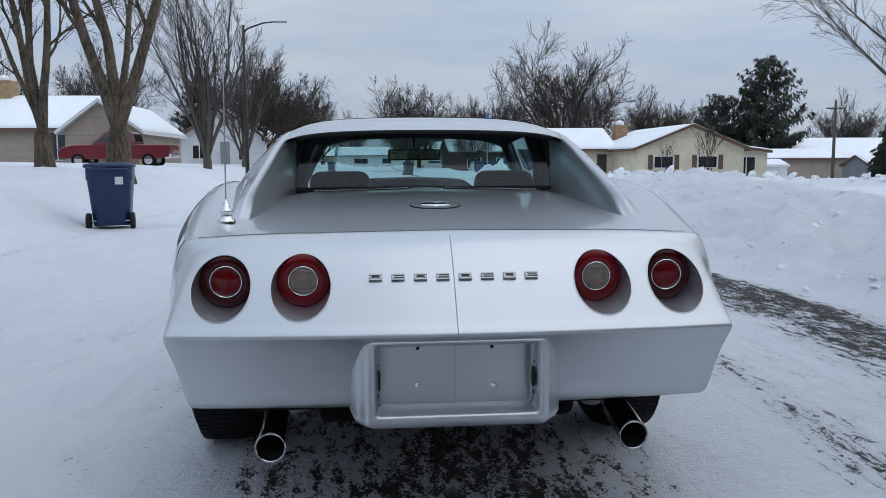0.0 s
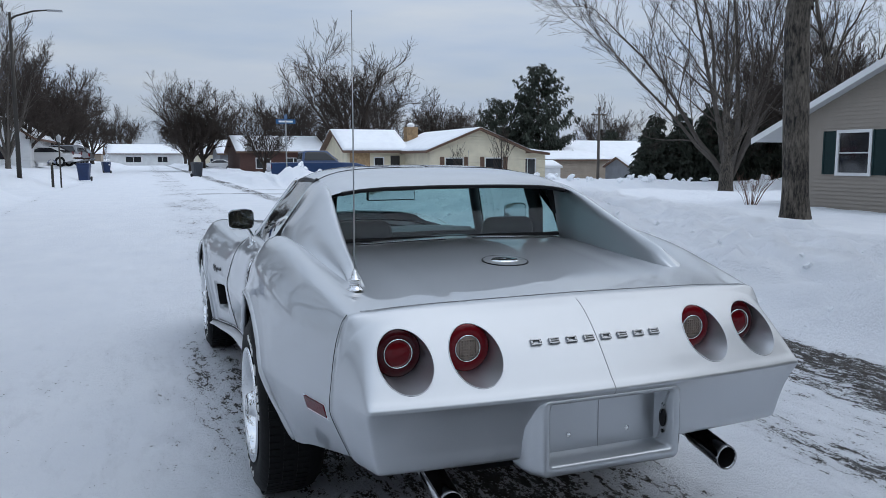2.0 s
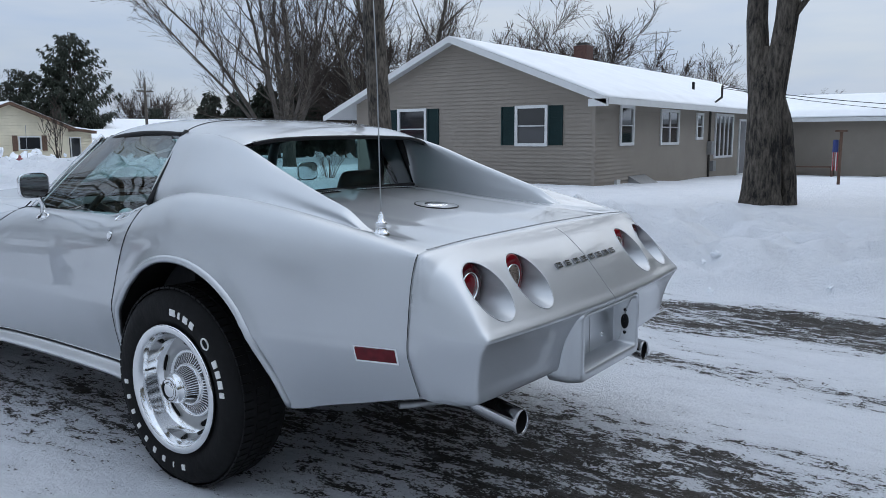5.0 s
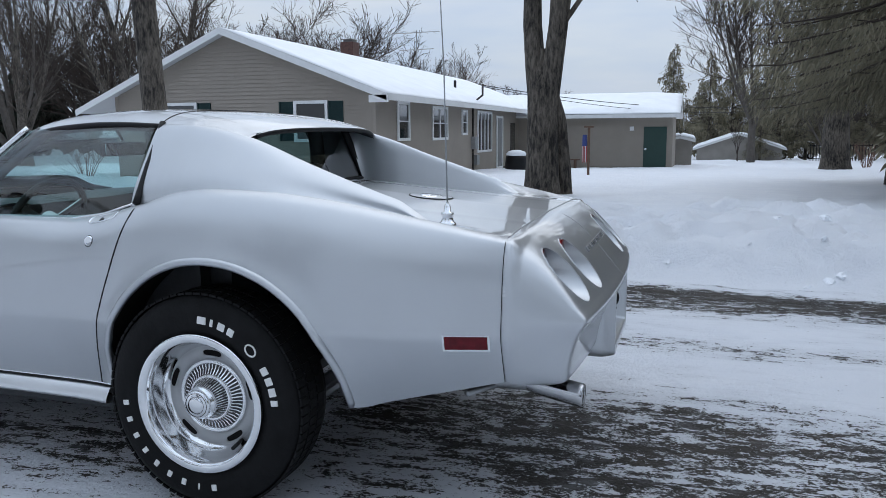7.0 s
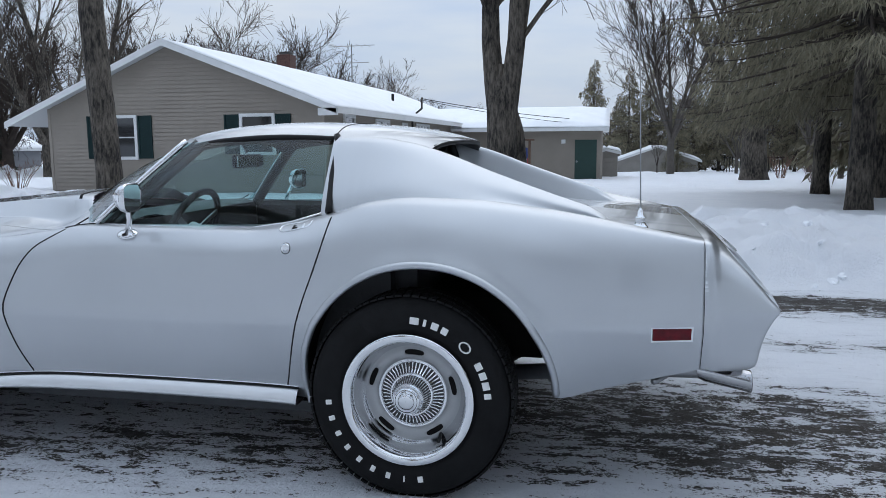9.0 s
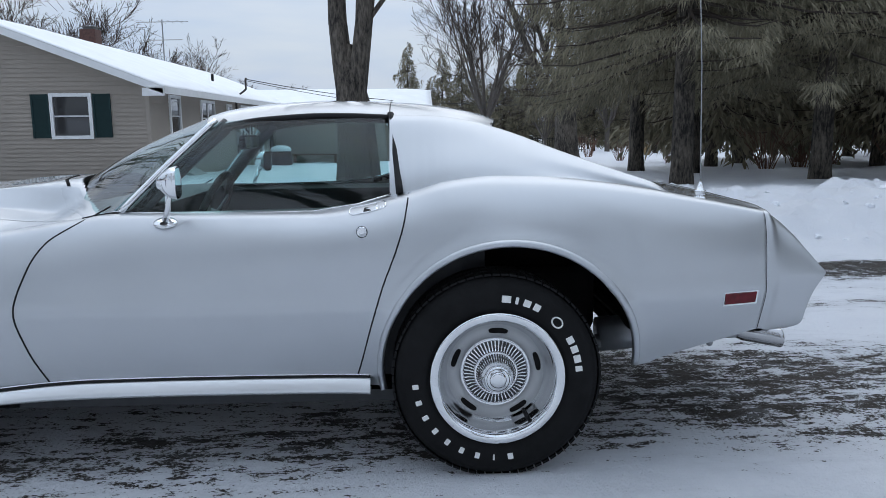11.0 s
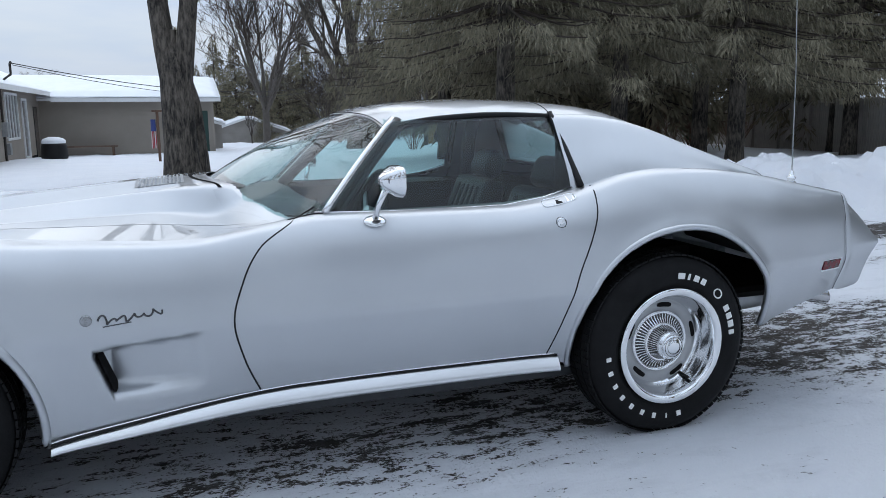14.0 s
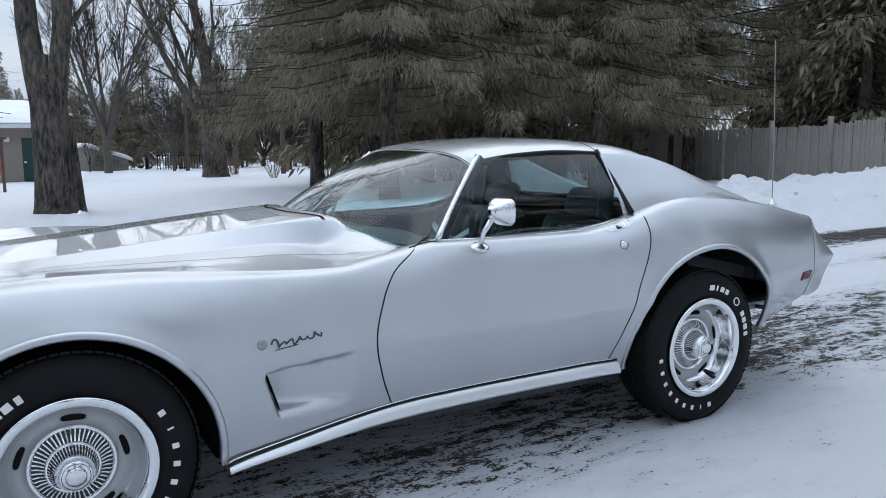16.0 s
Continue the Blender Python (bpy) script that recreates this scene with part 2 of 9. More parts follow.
def ground_mat():
    """Ploughed street: packed snow over asphalt, worn through in wheel tracks, with clean snow off the road."""
    m, nt, b = mat_base("snowy_street")
    N, ln = nt.nodes.new, nt.links.new

    def math_node(op, a=None, bb=None, c=None):
        nd = N("ShaderNodeMath")
        nd.operation = op
        for i, v in enumerate((a, bb, c)):
            if v is None:
                continue
            if isinstance(v, (int, float)):
                nd.inputs[i].default_value = v
            else:
                ln(v, nd.inputs[i])
        return nd.outputs["Value"]

    def noise_node(vec, scale, detail=6, rough=0.6, dist=0.0):
        nd = N("ShaderNodeTexNoise")
        nd.inputs["Scale"].default_value = scale
        nd.inputs["Detail"].default_value = detail
        nd.inputs["Roughness"].default_value = rough
        nd.inputs["Distortion"].default_value = dist
        ln(vec, nd.inputs["Vector"])
        return nd.outputs["Fac"]

    def mapped(vec, sx, sy):
        nd = N("ShaderNodeMapping")
        nd.inputs["Scale"].default_value = (sx, sy, 1)
        ln(vec, nd.inputs["Vector"])
        return nd.outputs["Vector"]

    tc = N("ShaderNodeTexCoord")
    pos = tc.outputs["Object"]
    sep = N("ShaderNodeSeparateXYZ")
    ln(pos, sep.inputs["Vector"])
    X, Y = sep.outputs["X"], sep.outputs["Y"]
    wob = noise_node(mapped(pos, 0.4, 0.12), 1.0, 3)
    Xw = math_node("ADD", X, math_node("MULTIPLY", math_node("SUBTRACT", wob, 0.5), 1.0))
    # how far each strip across the road is worn, from -6 to +6 m
    band = N("ShaderNodeValToRGB")
    els = band.color_ramp.elements
    strips = [(-6.0, 0.0), (-4.75, 0.0), (-4.5, 0.46), (-4.25, 0.05), (-3.0, 0.05), (-2.2, -0.02), (-1.5, 0.04), (-1.1, 0.06), (-0.85, 0.28), (-0.62, 0.46), (0.0, 0.52), (0.5, 0.46),
              (0.78, 0.14), (1.2, -0.04), (1.5, 0.34), (1.75, 0.08), (2.1, 0.20), (2.4, 0.68), (2.9, 0.74), (3.15, 0.10)]
    while len(els) < len(strips):
        els.new(0.5)
    for e, (x, v) in zip(els, strips):
        e.position = (x + 6) / 12
        e.color = (v, v, v, 1)
    fac = math_node("DIVIDE", math_node("ADD", Xw, 6.0), 12.0)
    ln(fac, band.inputs["Fac"])
    wear = band.outputs["Color"]
    # wear fades out along the road ahead, where snow is packed whole
    ahead = N("ShaderNodeMapRange")
    ahead.interpolation_type = "SMOOTHSTEP"
    for k, v in (("From Min", 1.5), ("From Max", 7.0), ("To Min", 0.0), ("To Max", 0.24)):
        ahead.inputs[k].default_value = v
    ln(Y, ahead.inputs["Value"])
    n_str = noise_node(mapped(pos, 9.0, 2.6), 1.0, 9, 0.72, 0.3)
    n_big = noise_node(mapped(pos, 0.9, 0.35), 1.0, 4, 0.55)
    n_fine = noise_node(mapped(pos, 95.0, 55.0), 1.0, 6, 0.75)
    n_mid = noise_node(mapped(pos, 26.0, 11.0), 1.0, 5, 0.65)
    tot = math_node("ADD", wear, math_node("MULTIPLY", math_node("SUBTRACT", n_str, 0.5), 1.5))
    tot = math_node("ADD", tot, math_node("MULTIPLY", math_node("SUBTRACT", n_big, 0.5), 1.15))
    tot_soft = math_node("SUBTRACT", tot, ahead.outputs["Result"])
    tot = math_node("ADD", tot, math_node("MULTIPLY", math_node("SUBTRACT", n_fine, 0.5), 1.5))
    tot = math_node("ADD", tot, math_node("MULTIPLY", math_node("SUBTRACT", n_mid, 0.5), 1.3))
    tot = math_node("SUBTRACT", tot, ahead.outputs["Result"])
    mask = N("ShaderNodeMapRange")
    mask.interpolation_type = "SMOOTHSTEP"
    for k, v in (("From Min", 0.53), ("From Max", 0.56)):
        mask.inputs[k].default_value = v
    ln(tot, mask.inputs["Value"])
    # only on the road, and on the side street
    on_road = math_node("MULTIPLY", math_node("GREATER_THAN", X, -4.75), math_node("LESS_THAN", X, 3.15))
    asph = math_node("MULTIPLY", mask.outputs["Result"], on_road)
    # side street: a few bare strips along it
    sband = N("ShaderNodeValToRGB")
    els = sband.color_ramp.elements
    strips = [(24.0, 0.0), (26.0, 0.35), (26.8, 0.62), (27.6, 0.3), (30.0, 0.3), (31.2, 0.58), (32.0, 0.2), (34.0, 0.0)]
    while len(els) < len(strips):
        els.new(0.5)
    for e, (y, v) in zip(els, strips):
        e.position = (y - 22) / 14
        e.color = (v, v, v, 1)
    ln(math_node("DIVIDE", math_node("SUBTRACT", math_node("ADD", Y, math_node("MULTIPLY", math_node("SUBTRACT", wob, 0.5), 2.0)), 22.0), 14.0), sband.inputs["Fac"])
    n_side = noise_node(mapped(pos, 0.25, 2.0), 1.0, 6, 0.65)
    smask = N("ShaderNodeMapRange")
    for k, v in (("From Min", 0.5), ("From Max", 0.62)):
        smask.inputs[k].default_value = v
    ln(math_node("ADD", sband.outputs["Color"], math_node("MULTIPLY", math_node("SUBTRACT", n_side, 0.5), 1.0)), smask.inputs["Value"])
    side = math_node("MULTIPLY", smask.outputs["Result"], math_node("GREATER_THAN", X, 0.5))
    asph = math_node("MAXIMUM", asph, side)
    # colours
    snow = N("ShaderNodeMixRGB")
    snow.inputs["Color1"].default_value = (0.72, 0.755, 0.82, 1)
    snow.inputs["Color2"].default_value = (0.88, 0.90, 0.93, 1)
    ln(noise_node(mapped(pos, 1.8, 1.0), 1.0, 7, 0.62), snow.inputs["Fac"])
    dirt = N("ShaderNodeMapRange")
    for k, v in (("From Min", 0.10), ("From Max", 0.60), ("To Min", 0.0), ("To Max", 0.40)):
        dirt.inputs[k].default_value = v
    ln(tot_soft, dirt.inputs["Value"])
    dmix = N("ShaderNodeMixRGB")
    dmix.inputs["Color2"].default_value = (0.46, 0.48, 0.515, 1)
    ln(math_node("MULTIPLY", dirt.outputs["Result"], on_road), dmix.inputs["Fac"])
    ln(snow.outputs["Color"], dmix.inputs["Color1"])
    # crumbs of grit
    spk = noise_node(pos, 26.0, 3, 0.5)
    spm = N("ShaderNodeMapRange")
    for k, v in (("From Min", 0.70), ("From Max", 0.76), ("To Min", 0.0), ("To Max", 0.55)):
        spm.inputs[k].default_value = v
    ln(spk, spm.inputs["Value"])
    gmix = N("ShaderNodeMixRGB")
    gmix.inputs["Color2"].default_value = (0.16, 0.15, 0.14, 1)
    ln(math_node("MULTIPLY", spm.outputs["Result"], on_road), gmix.inputs["Fac"])
    ln(dmix.outputs["Color"], gmix.inputs["Color1"])
    acol = N("ShaderNodeMixRGB")
    acol.inputs["Color1"].default_value = (0.010, 0.009, 0.008, 1)
    acol.inputs["Color2"].default_value = (0.078, 0.066, 0.055, 1)
    agrain = N("ShaderNodeMapRange")
    for k, v in (("From Min", 0.36), ("From Max", 0.68)):
        agrain.inputs[k].default_value = v
    ln(math_node("MULTIPLY_ADD", noise_node(pos, 110.0, 4, 0.75), 0.6, math_node("MULTIPLY", noise_node(pos, 2.3, 4, 0.6), 0.4)), agrain.inputs["Value"])
    ln(agrain.outputs["Result"], acol.inputs["Fac"])
    # a thin grey frost lies on the bare patches
    frost = N("ShaderNodeMixRGB")
    frost.inputs["Color2"].default_value = (0.34, 0.355, 0.38, 1)
    fm = N("ShaderNodeMapRange")
    for k, v in (("From Min", 0.50), ("From Max", 0.72), ("To Min", 0.0), ("To Max", 0.42)):
        fm.inputs[k].default_value = v
    ln(noise_node(mapped(pos, 14.0, 6.0), 1.0, 8, 0.75), fm.inputs["Value"])
    ln(fm.outputs["Result"], frost.inputs["Fac"])
    ln(acol.outputs["Color"], frost.inputs["Color1"])
    cmix = N("ShaderNodeMixRGB")
    ln(asph, cmix.inputs["Fac"])
    ln(gmix.outputs["Color"], cmix.inputs["Color1"])
    ln(frost.outputs["Color"], cmix.inputs["Color2"])
    ln(cmix.outputs["Color"], b.inputs["Base Color"])
    ro = N("ShaderNodeMapRange")
    for k, v in (("To Min", 0.62), ("To Max", 0.66)):
        ro.inputs[k].default_value = v
    ln(asph, ro.inputs["Value"])
    ln(ro.outputs["Result"], b.inputs["Roughness"])
    b.inputs["Specular IOR Level"].default_value = 0.28
    # relief: packed lumps, streaks and snow standing above the bare patches
    h = math_node("ADD", math_node("MULTIPLY", noise_node(pos, 7.0, 9, 0.66), 0.85), math_node("MULTIPLY", noise_node(pos, 1.7, 5, 0.55), 1.4))
    h = math_node("ADD", h, math_node("MULTIPLY", asph, -0.5))
    h = math_node("ADD", h, math_node("MULTIPLY", n_fine, 0.35))
    h = math_node("ADD", h, math_node("MULTIPLY", noise_node(pos, 34.0, 5, 0.7), 0.62))
    bp = N("ShaderNodeBump")
    bp.inputs["Strength"].default_value = 0.8
    bp.inputs["Distance"].default_value = 0.05
    ln(h, bp.inputs["Height"])
    ln(bp.outputs["Normal"], b.inputs["Normal"])
    return m


def siding_mat(name, col, pitch=0.2):
    """Far clapboards: shallow horizontal laps as relief."""
    m, nt, b = mat_base(name)
    b.inputs["Roughness"].default_value = 0.7
    tc = nt.nodes.new("ShaderNodeTexCoord")
    sp = nt.nodes.new("ShaderNodeSeparateXYZ")
    dv = nt.nodes.new("ShaderNodeMath")
    dv.operation = "DIVIDE"
    dv.inputs[1].default_value = pitch
    fr = nt.nodes.new("ShaderNodeMath")
    fr.operation = "FRACT"
    n1 = nt.nodes.new("ShaderNodeTexNoise")
    n1.inputs["Scale"].default_value = 1.5
    n1.inputs["Detail"].default_value = 6
    mr = nt.nodes.new("ShaderNodeMapRange")
    mr.inputs["From Min"].default_value = 0.3
    mr.inputs["From Max"].default_value = 0.7
    mr.inputs["To Min"].default_value = 0.9
    mr.inputs["To Max"].default_value = 1.08
    mx = nt.nodes.new("ShaderNodeMixRGB")
    mx.blend_type = "MULTIPLY"
    mx.inputs["Fac"].default_value = 1
    mx.inputs["Color1"].default_value = (*col, 1)
    bp = nt.nodes.new("ShaderNodeBump")
    bp.inputs["Strength"].default_value = 1.0
    bp.inputs["Distance"].default_value = 0.04
    bp.invert = True
    ln = nt.links.new
    ln(tc.outputs["Object"], sp.inputs["Vector"])
    ln(sp.outputs["Z"], dv.inputs[0])
    ln(dv.outputs["Value"], fr.inputs[0])
    ln(fr.outputs["Value"], bp.inputs["Height"])
    ln(tc.outputs["Object"], n1.inputs["Vector"])
    ln(n1.outputs["Fac"], mr.inputs["Value"])
    ln(mr.outputs["Result"], mx.inputs["Color2"])
    ln(mx.outputs["Color"], b.inputs["Base Color"])
    ln(bp.outputs["Normal"], b.inputs["Normal"])
    return m


SILVER = paint_mat("silver_lacquer", (0.545, 0.565, 0.588))
CHROME = simple("chrome", (0.82, 0.83, 0.84), 0.08, 1.0)
DARK_CHROME = simple("dark_pipe_chrome", (0.16, 0.16, 0.165), 0.12, 1.0)
TIP_CHROME = simple("exhaust_tip_chrome", (0.48, 0.48, 0.49), 0.10, 1.0)
STEEL_SCRIPT = simple("dark_bright_script", (0.10, 0.10, 0.105), 0.25, 0.9)
BADGE = simple("badge_chrome", (0.34, 0.345, 0.35), 0.14, 1.0)
MARKER_RED = simple("marker_red_lens", (0.11, 0.004, 0.009), 0.16, 0.0, vary=0.3, scale=40, spec=0.3)
ARGENT = simple("argent_wheel_paint", (0.40, 0.405, 0.41), 0.42, 0.55, vary=0.05, scale=12)
FIN_DARK = simple("dark_fin_ground", (0.05, 0.052, 0.055), 0.4, 0.6)
BRUSHED = simple("argent_paint", (0.55, 0.56, 0.57), 0.32, 0.85)
MOULDING = simple("satin_aluminium", (0.72, 0.73, 0.74), 0.28, 0.9, vary=0.06, scale=5, stretch=(1, 0.2, 1))
RUBBER = simple("tyre_rubber", (0.010, 0.010, 0.0105), 0.62, vary=0.25, scale=14, bump=0.15, bump_scale=40, spec=0.12)
BLACK = simple("black_rubber_trim", (0.010, 0.010, 0.011), 0.5, spec=0.25)
UNDER = simple("underbody_black", (0.010, 0.0095, 0.0095), 0.9, vary=0.3, scale=10, spec=0.1)
WHITE_LETTER = simple("raised_white_rubber", (0.78, 0.78, 0.76), 0.6, vary=0.06, scale=30)
LENS_RED = simple("red_lamp_lens", (0.13, 0.003, 0.006), 0.06, 0.0, spec=0.35)
LENS_DARK = simple("dark_red_lamp_lens", (0.050, 0.002, 0.004), 0.06, 0.0, spec=0.3)
SEAM = simple("seam_shadow_grey", (0.30, 0.31, 0.32), 0.5)
LENS_RED_RING = simple("red_lamp_ring", (0.15, 0.003, 0.007), 0.08, 0.0, spec=0.3)
LENS_CLEAR = simple("clear_reverse_lens", (0.30, 0.24, 0.20), 0.12, vary=0.15, scale=60, spec=0.4)
CAR_GLASS = glass_mat("tinted_car_glass", (0.64, 0.82, 0.82))
BACK_GLASS = glass_mat("rear_window_glass", (0.66, 0.82, 0.82))
MIRROR = simple("mirror_glass", (0.85, 0.87, 0.88), 0.02, 1.0)
CABIN = simple("dark_vinyl_cabin", (0.028, 0.030, 0.033), 0.55, vary=0.2, scale=20, bump=0.1, bump_scale=90)
SEAT = simple("charcoal_vinyl_seat", (0.030, 0.032, 0.035), 0.45, vary=0.15, scale=18, bump=0.1, bump_scale=120)
DASH = simple("dark_grey_dash", (0.05, 0.053, 0.058), 0.5, vary=0.1, scale=14)

SNOW = simple("clean_snow", (0.86, 0.885, 0.92), 0.65, vary=0.05, scale=1.2, bump=0.4, bump_scale=3.0)
STREET = ground_mat()
TAUPE = simple("taupe_vinyl_siding", (0.29, 0.255, 0.218), 0.65, vary=0.07, scale=1.0)
TRIM_WHITE = simple("white_trim", (0.70, 0.71, 0.71), 0.55, vary=0.05, scale=3)
SOFFIT = simple("grey_white_soffit", (0.55, 0.56, 0.57), 0.6)
SHUTTER = simple("dark_green_shutter", (0.012, 0.032, 0.033), 0.6, vary=0.12, scale=6, spec=0.2)
GREEN_DOOR = simple("dark_green_door", (0.010, 0.042, 0.034), 0.5, vary=0.1, scale=4)
PANE = simple("dark_window_pane", (0.02, 0.022, 0.025), 0.05, coat=0.5)
PANE_LIGHT = simple("curtained_window_pane", (0.28, 0.29, 0.30), 0.15, coat=0.6, vary=0.1, scale=2)
BRICK = simple("chimney_brick", (0.085, 0.042, 0.034), 0.85, vary=0.35, scale=12, bump=0.6, bump_scale=18)
FLUE = simple("chimney_cap_metal", (0.12, 0.12, 0.12), 0.6, 0.6)
CREAM = siding_mat("cream_siding", (0.70, 0.635, 0.48))
TAN = siding_mat("tan_siding", (0.36, 0.30, 0.24))
WHITE_SIDING = siding_mat("white_siding", (0.72, 0.73, 0.74))
GREY_SIDING = siding_mat("grey_siding", (0.20, 0.21, 0.23))
SHED_SIDING = siding_mat("weathered_shed_siding", (0.27, 0.25, 0.225), 0.3)
BROWN = simple("brown_stained_wood", (0.13, 0.075, 0.05), 0.7, vary=0.2, scale=6)
STONE = simple("tan_stone", (0.33, 0.22, 0.12), 0.85, vary=0.4, scale=5, bump=0.7, bump_scale=8)
BARK = bark_mat("furrowed_grey_bark", (0.010, 0.008, 0.0065), (0.150, 0.128, 0.104))
BARK_BROWN = bark_mat("smooth_brown_bark", (0.040, 0.030, 0.020), (0.165, 0.128, 0.090))
BARK_FAR = simple("grey_brown_twigs", (0.062, 0.050, 0.043), 0.9, vary=0.25, scale=2, spec=0.15)
BARK_PALE = simple("pale_bark", (0.095, 0.083, 0.072), 0.9, vary=0.25, scale=5)
NEEDLE = foliage_mat("spruce_needles", (0.043, 0.041, 0.026), (0.230, 0.205, 0.137))
NEEDLE_DARK = foliage_mat("dark_arborvitae", (0.008, 0.012, 0.008), (0.032, 0.042, 0.028))
BIN_BLUE = simple("blue_plastic", (0.006, 0.024, 0.088), 0.42, vary=0.12, scale=5, bump=0.08, bump_scale=50)
STEEL_DARK = simple("dark_bronze_steel", (0.05, 0.045, 0.04), 0.5, 0.6)
GALV = simple("galvanised_steel", (0.36, 0.37, 0.38), 0.45, 0.8, vary=0.15, scale=10)
WOOD_GREY = simple("weathered_fence_board", (0.36, 0.335, 0.30), 0.9, vary=0.3, scale=5, bump=0.5, bump_scale=12, stretch=(6, 6, 0.5))
RED_PAINT = simple("red_car_paint", (0.16, 0.006, 0.014), 0.3, 0.2, coat=0.9)
BLUE_PAINT = simple("blue_truck_paint", (0.02, 0.05, 0.13), 0.3, 0.3, coat=0.9)
WHITE_PAINT = simple("white_car_paint", (0.70, 0.70, 0.70), 0.3, coat=0.8)
DRY_GRASS = simple("dry_grass", (0.30, 0.21, 0.11), 0.9, vary=0.3, scale=9)
SHRUB = simple("bare_shrub_twigs", (0.16, 0.09, 0.065), 0.9, vary=0.3, scale=8)
FABRIC_RED = simple("red_windsock_cloth", (0.45, 0.05, 0.07), 0.8)
FABRIC_BLUE = simple("blue_windsock_cloth", (0.04, 0.06, 0.2), 0.8)


# ---- building helpers ----
def mesh_ob(name, verts, faces, mat, parent=None, smooth=True, label=""):
    me = bpy.data.meshes.new(name)
    me.from_pydata([tuple(float(c) for c in v) for v in verts], [], [tuple(int(i) for i in f) for f in faces])
    if mat is not None:
        me.materials.append(mat)
    if smooth:
        me.polygons.foreach_set("use_smooth", [True] * len(me.polygons))
    me.update()
    ob = new(name, me)
    if parent is not None:
        ob.parent = parent
    if label:
        ob["label"] = label
    return ob


def part(name, bm, mat, parent, label="", smooth=False):
    me = bpy.data.meshes.new(name)
    bm.to_mesh(me)
    bm.free()
    me.materials.append(mat)
    if smooth:
        me.polygons.foreach_set("use_smooth", [True] * len(me.polygons))
    ob = new(name, me)
    if parent is not None:
        ob.parent = parent
    if label:
        ob["label"] = label
    return ob


def thing(name, label, category, at=(0, 0, 0), rz=0.0, group="", kind=""):
    ob = new(name)
    ob.empty_display_size = 0.1
    ob.matrix_world = pose(*at, 0, 0, rz)
    return tagged(ob, label, category, group, kind)


class Soup:
    """Gathers vertices and faces of one mesh."""

    def __init__(self):
        self.v, self.f = [], []

    def add(self, verts, faces):
        n = len(self.v)
        self.v.extend([tuple(p) for p in verts])
        self.f.extend([tuple(i + n for i in q) for q in faces])

    def box(self, x0, y0, z0, x1, y1, z1, m=None):
        p = [(x0, y0, z0), (x1, y0, z0), (x1, y1, z0), (x0, y1, z0), (x0, y0, z1), (x1, y0, z1), (x1, y1, z1), (x0, y1, z1)]
        if m is not None:
            p = [tuple(m @ Vector(q)) for q in p]
        self.add(p, [(3, 2, 1, 0), (4, 5, 6, 7), (0, 1, 5, 4), (1, 2, 6, 5), (2, 3, 7, 6), (3, 0, 4, 7)])

    def tube(self, pts, radii, sides=6, cap=True):
        pts = [Vector(p) for p in pts]
        if not hasattr(radii, "__len__"):
            radii = [radii] * len(pts)
        n0 = len(self.v)
        ref = None
        for i, p in enumerate(pts):
            d = (pts[min(i + 1, len(pts) - 1)] - pts[max(i - 1, 0)]).normalized()
            if ref is None:
                ref = d.orthogonal().normalized()
            else:
                ref = (ref - d * ref.dot(d))
                ref = ref.normalized() if ref.length > 1e-6 else d.orthogonal().normalized()
            bi = d.cross(ref)
            for k in range(sides):
                a = 2 * math.pi * k / sides
                self.v.append(tuple(p + (ref * math.cos(a) + bi * math.sin(a)) * radii[i]))
        for i in range(len(pts) - 1):
            for k in range(sides):
                a, b = n0 + i * sides + k, n0 + i * sides + (k + 1) % sides
                self.f.append((a, b, b + sides, a + sides))
        if cap:
            self.f.append(tuple(n0 + k for k in range(sides))[::-1])
            self.f.append(tuple(n0 + (len(pts) - 1) * sides + k for k in range(sides)))

    def lathe(self, prof, axis="x", centre=(0, 0, 0), seg=48, flip=False):
        """prof: (along, radius) pairs turned about an axis through centre."""
        n0 = len(self.v)
        for a, r in prof:
            for k in range(seg):
                t = 2 * math.pi * k / seg
                u, w = r * math.cos(t), r * math.sin(t)
                p = {"x": (a, u, w), "y": (u, a, w), "z": (u, w, a)}[axis]
                self.v.append((p[0] + centre[0], p[1] + centre[1], p[2] + centre[2]))
        for i in range(len(prof) - 1):
            for k in range(seg):
                a, b = n0 + i * seg + k, n0 + i * seg + (k + 1) % seg
                q = (a, b, b + seg, a + seg)
                self.f.append(q[::-1] if flip else q)

    def obj(self, name, mat, parent=None, smooth=False, label=""):
        return mesh_ob(name, self.v, self.f, mat, parent, smooth, label)


def bevel(ob, width=0.004, segments=2, angle=35):
    md = ob.modifiers.new("bevel", "BEVEL")
    md.width, md.segments, md.limit_method, md.angle_limit = width, segments, "ANGLE", radians(angle)
    return ob


def box_part(name, lo, hi, mat, parent, label="", bev=0.0):
    s = Soup()
    s.box(*lo, *hi)
    ob = s.obj(name, mat, parent, False, label)
    return bevel(ob, bev) if bev else ob


